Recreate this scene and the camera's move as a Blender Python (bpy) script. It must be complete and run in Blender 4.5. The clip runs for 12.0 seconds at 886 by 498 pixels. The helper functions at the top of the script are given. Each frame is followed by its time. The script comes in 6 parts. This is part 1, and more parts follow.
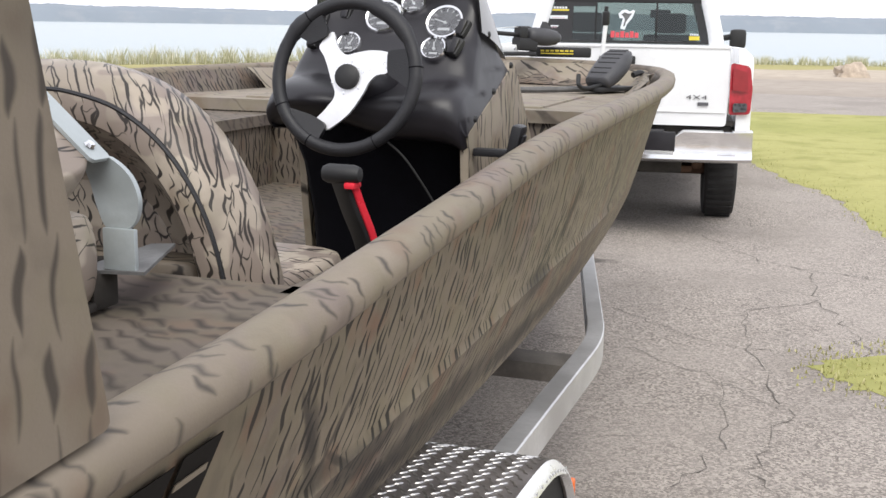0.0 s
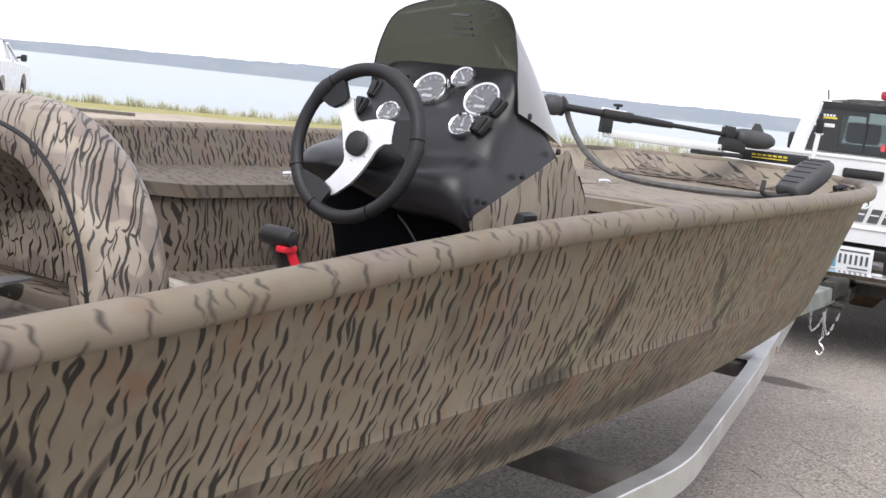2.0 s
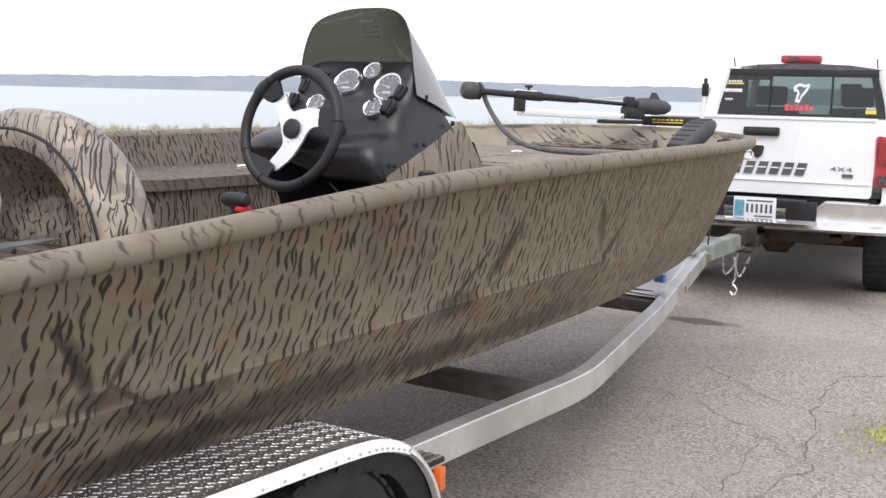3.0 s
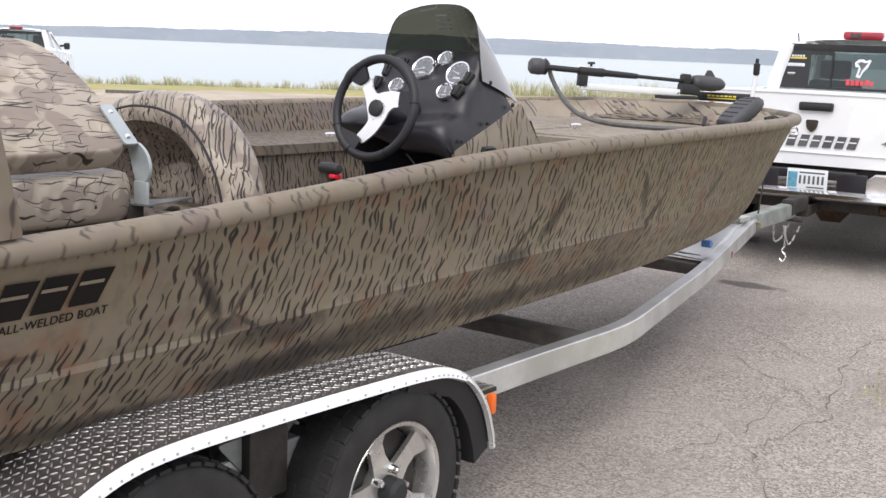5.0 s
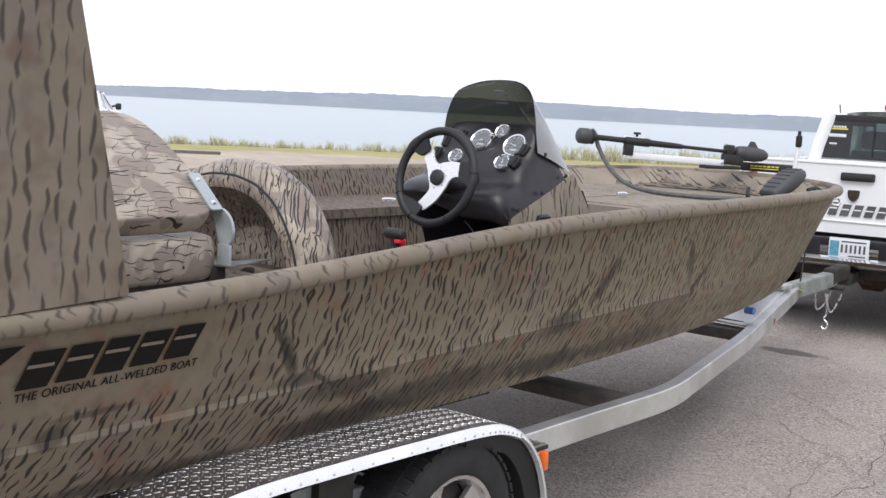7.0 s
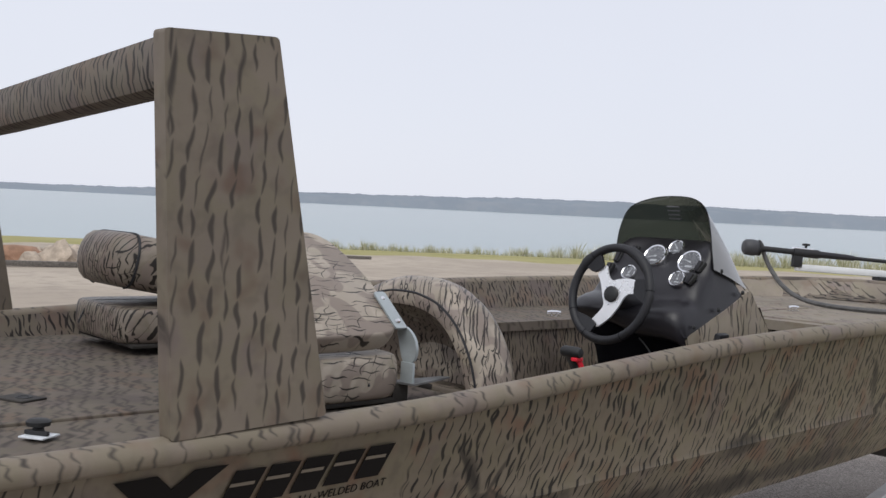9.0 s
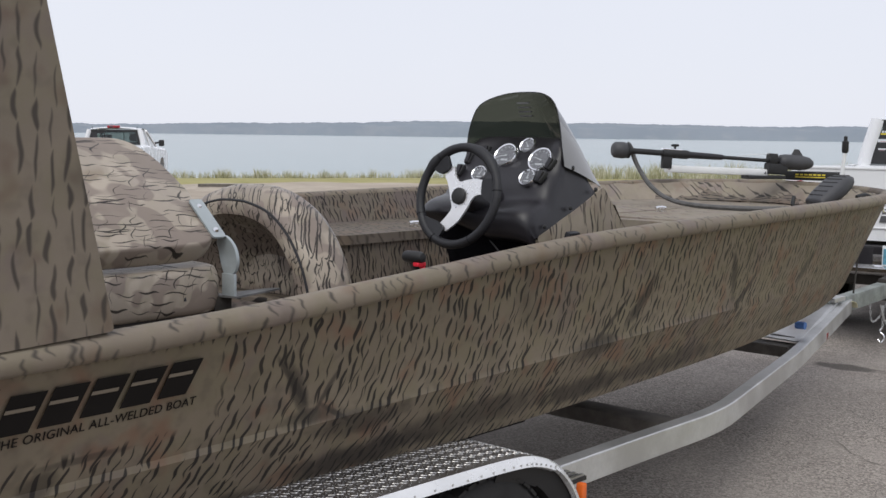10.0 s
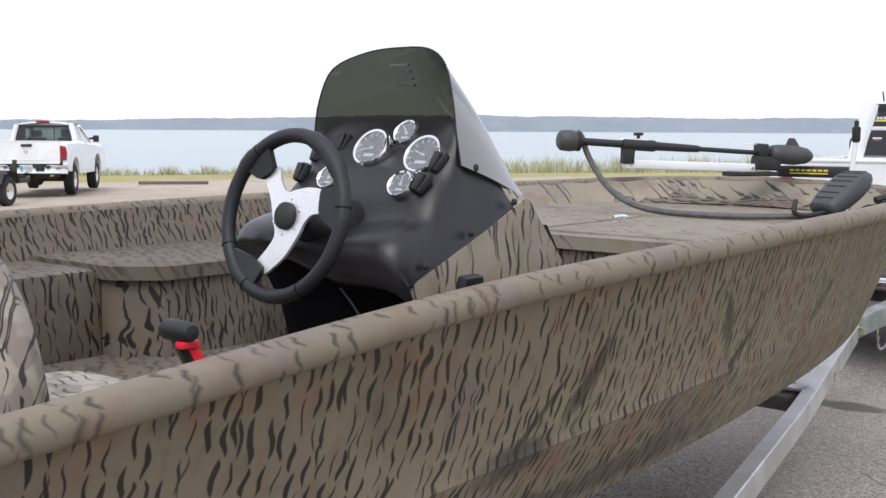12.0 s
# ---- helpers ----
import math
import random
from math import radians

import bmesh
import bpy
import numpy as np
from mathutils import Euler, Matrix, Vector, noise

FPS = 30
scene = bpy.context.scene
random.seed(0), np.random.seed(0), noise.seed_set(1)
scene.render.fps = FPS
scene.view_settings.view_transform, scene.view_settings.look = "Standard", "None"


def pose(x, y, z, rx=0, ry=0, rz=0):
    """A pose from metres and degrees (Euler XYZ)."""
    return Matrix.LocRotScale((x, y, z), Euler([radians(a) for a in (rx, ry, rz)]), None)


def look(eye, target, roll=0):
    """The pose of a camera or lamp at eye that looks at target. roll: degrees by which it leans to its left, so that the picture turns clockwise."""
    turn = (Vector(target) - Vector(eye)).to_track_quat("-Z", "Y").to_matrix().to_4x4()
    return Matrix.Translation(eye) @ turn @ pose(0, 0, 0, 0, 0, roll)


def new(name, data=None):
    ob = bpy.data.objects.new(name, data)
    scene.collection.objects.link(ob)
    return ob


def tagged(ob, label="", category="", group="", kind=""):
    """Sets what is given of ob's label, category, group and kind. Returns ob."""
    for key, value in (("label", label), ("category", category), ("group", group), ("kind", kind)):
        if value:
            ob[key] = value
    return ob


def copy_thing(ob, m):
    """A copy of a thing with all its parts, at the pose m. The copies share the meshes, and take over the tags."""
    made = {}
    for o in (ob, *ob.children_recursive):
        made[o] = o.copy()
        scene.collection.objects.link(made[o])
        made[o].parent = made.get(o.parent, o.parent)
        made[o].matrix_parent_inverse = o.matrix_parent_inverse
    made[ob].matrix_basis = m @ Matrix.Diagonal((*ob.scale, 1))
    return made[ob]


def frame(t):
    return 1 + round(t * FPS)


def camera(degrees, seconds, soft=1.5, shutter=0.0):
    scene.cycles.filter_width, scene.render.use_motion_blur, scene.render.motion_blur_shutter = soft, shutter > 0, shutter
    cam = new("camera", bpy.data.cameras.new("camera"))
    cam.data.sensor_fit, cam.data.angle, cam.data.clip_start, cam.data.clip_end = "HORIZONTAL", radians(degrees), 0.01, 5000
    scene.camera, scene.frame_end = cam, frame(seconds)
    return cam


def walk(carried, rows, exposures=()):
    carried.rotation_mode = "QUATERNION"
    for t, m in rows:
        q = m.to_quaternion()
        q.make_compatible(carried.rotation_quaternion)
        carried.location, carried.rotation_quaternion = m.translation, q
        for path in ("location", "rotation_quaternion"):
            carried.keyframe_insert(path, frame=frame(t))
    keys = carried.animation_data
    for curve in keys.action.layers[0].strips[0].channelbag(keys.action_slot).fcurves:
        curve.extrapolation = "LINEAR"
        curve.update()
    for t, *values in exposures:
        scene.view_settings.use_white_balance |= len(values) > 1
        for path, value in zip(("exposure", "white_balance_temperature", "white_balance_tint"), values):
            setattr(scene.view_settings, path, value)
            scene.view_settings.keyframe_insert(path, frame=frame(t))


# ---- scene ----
cam = camera(43.0, 12.0)
PATH = [
    (0, (0.463, -0.078, 1.477), (-0.164, 1.78, 1.087), 0.9),
    (0.5, (0.597, 0.131, 1.499), (-0.1, 1.966, 1.117), 1.6),
    (1, (0.671, 0.411, 1.538), (-0.276, 2.146, 1.234), 1.8),
    (1.5, (0.698, 0.505, 1.517), (-0.334, 2.199, 1.258), 3.8),
    (2, (1.068, 0.391, 1.49), (-0.066, 2.016, 1.217), 6.1),
    (2.5, (1.313, 0.071, 1.483), (0.208, 1.718, 1.227), -2.5),
    (3, (1.611, -0.165, 1.467), (0.53, 1.495, 1.194), 1.4),
    (3.5, (1.713, -0.414, 1.506), (0.557, 1.178, 1.149), 1.1),
    (3.7, (1.731, -0.544, 1.499), (0.59, 1.062, 1.151), 1.3),
    (5.3, (2.029, -0.702, 1.575), (0.825, 0.857, 1.229), 3.0),
    (5.5, (2.033, -0.76, 1.571), (0.808, 0.786, 1.239), 3.2),
    (6, (2.024, -0.859, 1.591), (0.797, 0.691, 1.289), 3.4),
    (6.5, (2.067, -0.87, 1.592), (0.845, 0.692, 1.335), 3.2),
    (7, (2.067, -0.86, 1.604), (0.821, 0.686, 1.36), 3.0),
    (7.5, (2.044, -0.857, 1.593), (0.717, 0.622, 1.365), 2.4),
    (7.7, (2.04, -0.857, 1.604), (0.672, 0.585, 1.376), 1.6),
    (9.3, (1.989, -0.956, 1.648), (0.529, 0.409, 1.588), 2.9),
    (9.5, (1.998, -0.92, 1.605), (0.532, 0.436, 1.502), 2.3),
    (10, (1.998, -0.639, 1.571), (0.683, 0.854, 1.369), 0.7),
    (10.5, (1.869, -0.385, 1.537), (0.588, 1.132, 1.295), -5.5),
    (11, (1.653, -0.072, 1.54), (0.487, 1.542, 1.357), -2.9),
    (11.5, (1.489, 0.415, 1.536), (0.26, 1.981, 1.338), -1.5),
    (12, (1.183, 0.769, 1.542), (-0.083, 2.303, 1.33), 0.3),
]
EXPOSURES = [(0.0, 0.31, 6550, 8), (0.5, 0.38, 6550, 9), (1.0, 0.44, 6500, 10), (1.5, 0.36, 6480, 10), (2.0, 0.31, 6450, 10), (2.5, 0.38, 6500, 10), (3.0, 0.27, 6500, 10), (3.7, 0.34, 6500, 10), (5.3, 0.28, 6500, 10), (7.5, 0.0, 6290, 10), (9.3, -0.45, 6350, 8), (10.0, -0.38, 6380, 8), (10.5, -0.22, 6350, 8), (11.0, -0.15, 6350, 8), (11.5, -0.17, 6150, 11), (12.0, 0.08, 6260, 9)]
walk(cam, [(t, look(eye, target, roll)) for t, eye, target, roll in PATH], EXPOSURES)

# ---- sky and sun: bright overcast ----
world = bpy.data.worlds.new("overcast_sky")
scene.world = world
world.use_nodes = True
wn, wl = world.node_tree.nodes, world.node_tree.links
sky = wn.new("ShaderNodeTexSky")
sky.sky_type, sky.sun_disc = "NISHITA", False
sky.sun_elevation, sky.sun_rotation = radians(65), radians(143)
cloud = wn.new("ShaderNodeMix")
cloud.data_type = "RGBA"
cloud.inputs["Factor"].default_value = 0.9
veil = wn.new("ShaderNodeTexNoise")
veil.inputs["Scale"].default_value, veil.inputs["Detail"].default_value = 2.2, 4.0
tone = wn.new("ShaderNodeMix")
tone.data_type = "RGBA"
tone.inputs["A"].default_value, tone.inputs["B"].default_value = (10.7, 10.8, 12.0, 1), (11.9, 11.9, 12.9, 1)
wl.new(veil.outputs["Fac"], tone.inputs["Factor"])
wl.new(tone.outputs["Result"], cloud.inputs["B"])
wl.new(sky.outputs["Color"], cloud.inputs["A"])
wl.new(cloud.outputs["Result"], wn["Background"].inputs["Color"])
wn["Background"].inputs["Strength"].default_value = 0.1
sun = new("sun", bpy.data.lights.new("sun", "SUN"))
sun.data.energy, sun.data.angle, sun.data.color = 1.95, radians(40), (1.0, 0.96, 0.9)
sun.matrix_basis = look((4.5, -9, 13), (0, 0, 0))


# ---- materials ----
def nodes_of(name):
    m = bpy.data.materials.new(name)
    m.use_nodes = True
    return m, m.node_tree.nodes, m.node_tree.links, m.node_tree.nodes["Principled BSDF"]


def rgb(c):
    return (c[0], c[1], c[2], 1.0)


def noise_tex(n, l, vec, scale, detail=4.0, rough=0.6):
    t = n.new("ShaderNodeTexNoise")
    t.inputs["Scale"].default_value, t.inputs["Detail"].default_value, t.inputs["Roughness"].default_value = scale, detail, rough
    if vec is not None:
        l.new(vec, t.inputs["Vector"])
    return t.outputs["Fac"]


def ramp(n, l, fac, a, b, lo=0.0, hi=1.0):
    r = n.new("ShaderNodeMapRange")
    r.interpolation_type = "SMOOTHSTEP"
    for k, v in (("From Min", a), ("From Max", b), ("To Min", lo), ("To Max", hi)):
        r.inputs[k].default_value = v
    l.new(fac, r.inputs["Value"])
    return r.outputs["Result"]


def blend(n, l, fac, a, b, kind="MIX"):
    x = n.new("ShaderNodeMix")
    x.data_type, x.blend_type = "RGBA", kind
    for key, v in (("Factor", fac), ("A", a), ("B", b)):
        if isinstance(v, (int, float)):
            x.inputs[key].default_value = v
        elif isinstance(v, tuple):
            x.inputs[key].default_value = rgb(v)
        else:
            l.new(v, x.inputs[key])
    return x.outputs["Result"]


def calc(n, l, op, a, b=None):
    x = n.new("ShaderNodeMath")
    x.operation = op
    for k, v in enumerate((a, b)):
        if v is None:
            continue
        if isinstance(v, (int, float)):
            x.inputs[k].default_value = v
        else:
            l.new(v, x.inputs[k])
    return x.outputs[0]


def bump(n, l, bsdf, height, strength=0.2, dist=0.01):
    b = n.new("ShaderNodeBump")
    b.inputs["Strength"].default_value, b.inputs["Distance"].default_value = strength, dist
    l.new(height, b.inputs["Height"])
    l.new(b.outputs["Normal"], bsdf.inputs["Normal"])


def surface(name, color, rough=0.6, metal=0.0, var=0.2, scale=6.0, grain=90.0, relief=0.12, coat=0.0, spec=0.5):
    """A plain surface with stains at a large and grain at a small scale."""
    m, n, l, b = nodes_of(name)
    co = n.new("ShaderNodeTexCoord").outputs["Object"]
    big, fine = noise_tex(n, l, co, scale, 5), noise_tex(n, l, co, grain, 3)
    dark = tuple(c * (1 - var) for c in color)
    light = tuple(min(1.0, c * (1 + var * 0.6)) for c in color)
    c1 = blend(n, l, ramp(n, l, big, 0.3, 0.7), dark, light)
    c2 = blend(n, l, calc(n, l, "MULTIPLY", ramp(n, l, fine, 0.35, 0.75), 0.35), c1, dark)
    l.new(c2, b.inputs["Base Color"])
    l.new(ramp(n, l, big, 0.2, 0.8, max(0.02, rough - 0.08), min(1.0, rough + 0.1)), b.inputs["Roughness"])
    b.inputs["Metallic"].default_value, b.inputs["Coat Weight"].default_value = metal, coat
    b.inputs["Specular IOR Level"].default_value = spec
    if relief:
        bump(n, l, b, fine, relief, 0.004)
    return m


def strokes(n, l, a, s, sx, sz, wide, few, seed, soft=0.0, swing=0.15):
    """Rows of wavy, tapered brush strokes that run along s and stand side by side along a."""
    u = calc(n, l, "ADD", calc(n, l, "MULTIPLY", a, sx), seed)
    i = calc(n, l, "FLOOR", u)
    p = calc(n, l, "SUBTRACT", calc(n, l, "SUBTRACT", u, i), 0.5)
    col = n.new("ShaderNodeTexWhiteNoise")
    col.noise_dimensions = "1D"
    l.new(i, col.inputs["W"])
    v = calc(n, l, "ADD", calc(n, l, "MULTIPLY", s, sz), calc(n, l, "MULTIPLY", col.outputs["Value"], 7.0))
    j = calc(n, l, "FLOOR", v)
    q = calc(n, l, "SUBTRACT", calc(n, l, "SUBTRACT", v, j), 0.5)
    at = n.new("ShaderNodeCombineXYZ")
    l.new(i, at.inputs[0])
    l.new(j, at.inputs[1])
    cell = n.new("ShaderNodeTexWhiteNoise")
    cell.noise_dimensions = "2D"
    l.new(at.outputs[0], cell.inputs["Vector"])
    pick = n.new("ShaderNodeSeparateColor")
    l.new(cell.outputs["Color"], pick.inputs[0])
    r, g, b = pick.outputs
    wave = calc(n, l, "SINE", calc(n, l, "ADD", calc(n, l, "MULTIPLY", q, 6.5), calc(n, l, "MULTIPLY", b, 6.28)))
    mid = calc(n, l, "ADD", calc(n, l, "MULTIPLY", calc(n, l, "SUBTRACT", r, 0.5), 0.42), calc(n, l, "MULTIPLY", wave, swing))
    taper = calc(n, l, "SUBTRACT", 1.0, calc(n, l, "MULTIPLY", calc(n, l, "POWER", calc(n, l, "ABSOLUTE", q), 3.0), 8.6))
    w = calc(n, l, "MULTIPLY", calc(n, l, "MULTIPLY", taper, wide), ramp(n, l, g, 0.0, 1.0, 0.5, 1.15))
    w = calc(n, l, "SUBTRACT", w, calc(n, l, "MULTIPLY", calc(n, l, "LESS_THAN", b, few), 1.0))
    return ramp(n, l, calc(n, l, "SUBTRACT", w, calc(n, l, "ABSOLUTE", calc(n, l, "SUBTRACT", p, mid))), -0.01 - soft, 0.05 + soft)


def camo(name, mode, base=(0.170, 0.137, 0.102), sx=42.0, sz=10.0, ink=(0.010, 0.0075, 0.0065), blotch=(0.17, 0.105, 0.07), wide=0.2, few=0.03,
         slant=0.1, rough=0.6, smudge=1.0, bark=False, more=0.35, marks=(), soft=0.0, clear=None, rust=0.45, wav=0.3, bow=0.0, swing=0.15):
    """Hunting camouflage: tan ground, soft brown blotches and wavy tapered dark strokes."""
    m, n, l, b = nodes_of(name)
    co = n.new("ShaderNodeTexCoord").outputs["Object"]
    sep = n.new("ShaderNodeSeparateXYZ")
    l.new(co, sep.inputs[0])
    X, Y, Z = sep.outputs
    if mode == "side":
        a, s = Y, calc(n, l, "ADD", Z, X)
    elif mode == "port":
        a, s = Y, calc(n, l, "SUBTRACT", Z, X)
    elif mode == "front":
        a, s = X, calc(n, l, "ADD", Z, Y)
    elif mode == "arch":
        a, s = calc(n, l, "ADD", X, Y), calc(n, l, "ADD", Z, calc(n, l, "MULTIPLY", calc(n, l, "SUBTRACT", X, Y), 0.5))
    else:
        a, s = calc(n, l, "ADD", Z, calc(n, l, "MULTIPLY", Y, 0.8)), X
    a = calc(n, l, "ADD", a, calc(n, l, "MULTIPLY", s, slant))
    a = calc(n, l, "ADD", a, calc(n, l, "MULTIPLY", calc(n, l, "SUBTRACT", noise_tex(n, l, co, 4.0, 2), 0.5), 1.6 / sx))
    a = calc(n, l, "ADD", a, calc(n, l, "MULTIPLY", calc(n, l, "SUBTRACT", noise_tex(n, l, co, 0.75 * sx, 2), 0.5), wav / sx))
    if bow:
        # strokes stand upright above and lean forward towards the chine
        low = calc(n, l, "MAXIMUM", calc(n, l, "SUBTRACT", 0.42, Z), 0.0)
        a = calc(n, l, "ADD", a, calc(n, l, "MULTIPLY", calc(n, l, "MULTIPLY", low, low), bow))
    s = calc(n, l, "ADD", s, calc(n, l, "MULTIPLY", noise_tex(n, l, co, 6.0, 2), 1.6 / sz))
    ink_mask = strokes(n, l, a, s, sx, sz, wide, few, 0.0, soft, swing)
    if more:
        ink_mask = calc(n, l, "MAXIMUM", ink_mask, strokes(n, l, a, s, sx * 0.71, sz * 0.83, wide * 0.75, 1.0 - more, 31.4, soft, swing))
    if bark:
        across = calc(n, l, "SUBTRACT", s, calc(n, l, "MULTIPLY", a, 0.4))
        ink_mask = calc(n, l, "MAXIMUM", ink_mask, strokes(n, l, across, a, sx * 0.8, sz * 1.2, wide * 0.6, 0.66, 57.1, soft))
    strength = ramp(n, l, noise_tex(n, l, co, 3.1, 2), 0.35, 0.6, 0.94, 1.0)
    ink_mask = calc(n, l, "MULTIPLY", ink_mask, strength)
    if clear:
        # a field of plain paint round the lettering
        y0, y1, z0, z1 = clear
        wob = calc(n, l, "MULTIPLY", calc(n, l, "SUBTRACT", noise_tex(n, l, co, 9.0, 2), 0.5), 0.09)
        yy, zz = calc(n, l, "ADD", Y, wob), calc(n, l, "ADD", Z, calc(n, l, "MULTIPLY", wob, 0.4))
        inside = calc(n, l, "MULTIPLY", calc(n, l, "MULTIPLY", ramp(n, l, yy, y0 - 0.02, y0 + 0.02), ramp(n, l, yy, y1 - 0.02, y1 + 0.02, 1.0, 0.0)),
                      calc(n, l, "MULTIPLY", ramp(n, l, zz, z0 - 0.012, z0 + 0.012), ramp(n, l, zz, z1 - 0.012, z1 + 0.012, 1.0, 0.0)))
        ink_mask = calc(n, l, "MULTIPLY", ink_mask, calc(n, l, "SUBTRACT", 1.0, inside))
    light = tuple(c * 1.2 for c in base)
    c = blend(n, l, ramp(n, l, noise_tex(n, l, co, 2.3, 4), 0.35, 0.65), base, light)
    olive, mauve = (base[0] * 1.02, base[1] * 1.06, base[2] * 0.92), (base[0] * 0.94, base[1] * 0.90, base[2] * 1.02)
    c = blend(n, l, ramp(n, l, noise_tex(n, l, co, 8.0, 2), 0.42, 0.60, 0.0, 0.5), c, olive)
    c = blend(n, l, ramp(n, l, noise_tex(n, l, co, 5.0, 3), 0.52, 0.68, 0.0, 0.85), c, mauve)
    c = blend(n, l, calc(n, l, "MULTIPLY", ramp(n, l, noise_tex(n, l, co, 7.5, 2), 0.52, 0.72), rust), c, blotch)
    c = blend(n, l, ramp(n, l, noise_tex(n, l, co, 17.0, 2), 0.5, 0.72, 0.0, 0.5 * rust), c, tuple(0.62 * q for q in base))
    if bark:
        pale = tuple(min(1.0, q * 1.3) for q in base)
        c = blend(n, l, ramp(n, l, noise_tex(n, l, co, 9.0, 2), 0.46, 0.56), c, pale)
        c = blend(n, l, calc(n, l, "MULTIPLY", ramp(n, l, noise_tex(n, l, co, 11.0, 1), 0.49, 0.54), 0.75), c, (0.205, 0.162, 0.138))
    if smudge:
        dusk = ramp(n, l, noise_tex(n, l, co, 1.9, 3), 0.58, 0.78, 0.0, 0.75 * smudge)
        c = blend(n, l, dusk, c, (0.060, 0.048, 0.039))
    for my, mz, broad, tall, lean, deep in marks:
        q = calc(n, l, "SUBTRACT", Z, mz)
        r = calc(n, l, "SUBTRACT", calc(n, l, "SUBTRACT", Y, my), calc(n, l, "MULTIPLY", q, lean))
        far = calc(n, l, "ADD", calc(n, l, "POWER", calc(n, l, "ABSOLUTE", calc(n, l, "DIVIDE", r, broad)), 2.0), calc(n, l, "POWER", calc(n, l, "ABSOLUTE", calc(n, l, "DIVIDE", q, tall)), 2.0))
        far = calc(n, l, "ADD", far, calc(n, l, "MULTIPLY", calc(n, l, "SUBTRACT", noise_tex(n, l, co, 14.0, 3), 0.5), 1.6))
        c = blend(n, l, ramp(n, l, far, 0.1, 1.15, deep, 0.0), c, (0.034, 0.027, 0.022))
    fine = noise_tex(n, l, co, 260.0, 2)
    c = blend(n, l, calc(n, l, "MULTIPLY", fine, 0.16), c, tuple(q * 0.5 for q in base))
    c = blend(n, l, calc(n, l, "MULTIPLY", ink_mask, 0.97), c, ink)
    l.new(c, b.inputs["Base Color"])
    b.inputs["Roughness"].default_value = rough
    b.inputs["Specular IOR Level"].default_value = 0.35
    bump(n, l, b, fine, 0.1, 0.002)
    return m


def glass(name, tint, rough=0.02, mirror=0.12):
    m, n, l, b = nodes_of(name)
    clear, gloss, mix = n.new("ShaderNodeBsdfTransparent"), n.new("ShaderNodeBsdfGlossy"), n.new("ShaderNodeMixShader")
    clear.inputs["Color"].default_value = rgb(tint)
    gloss.inputs["Roughness"].default_value = rough
    edge = n.new("ShaderNodeLayerWeight")
    edge.inputs["Blend"].default_value = 0.5
    l.new(calc(n, l, "ADD", calc(n, l, "MULTIPLY", calc(n, l, "POWER", edge.outputs["Facing"], 1.8), 0.85), mirror), mix.inputs[0])
    l.new(clear.outputs[0], mix.inputs[1])
    l.new(gloss.outputs[0], mix.inputs[2])
    l.new(mix.outputs[0], n["Material Output"].inputs["Surface"])
    return m


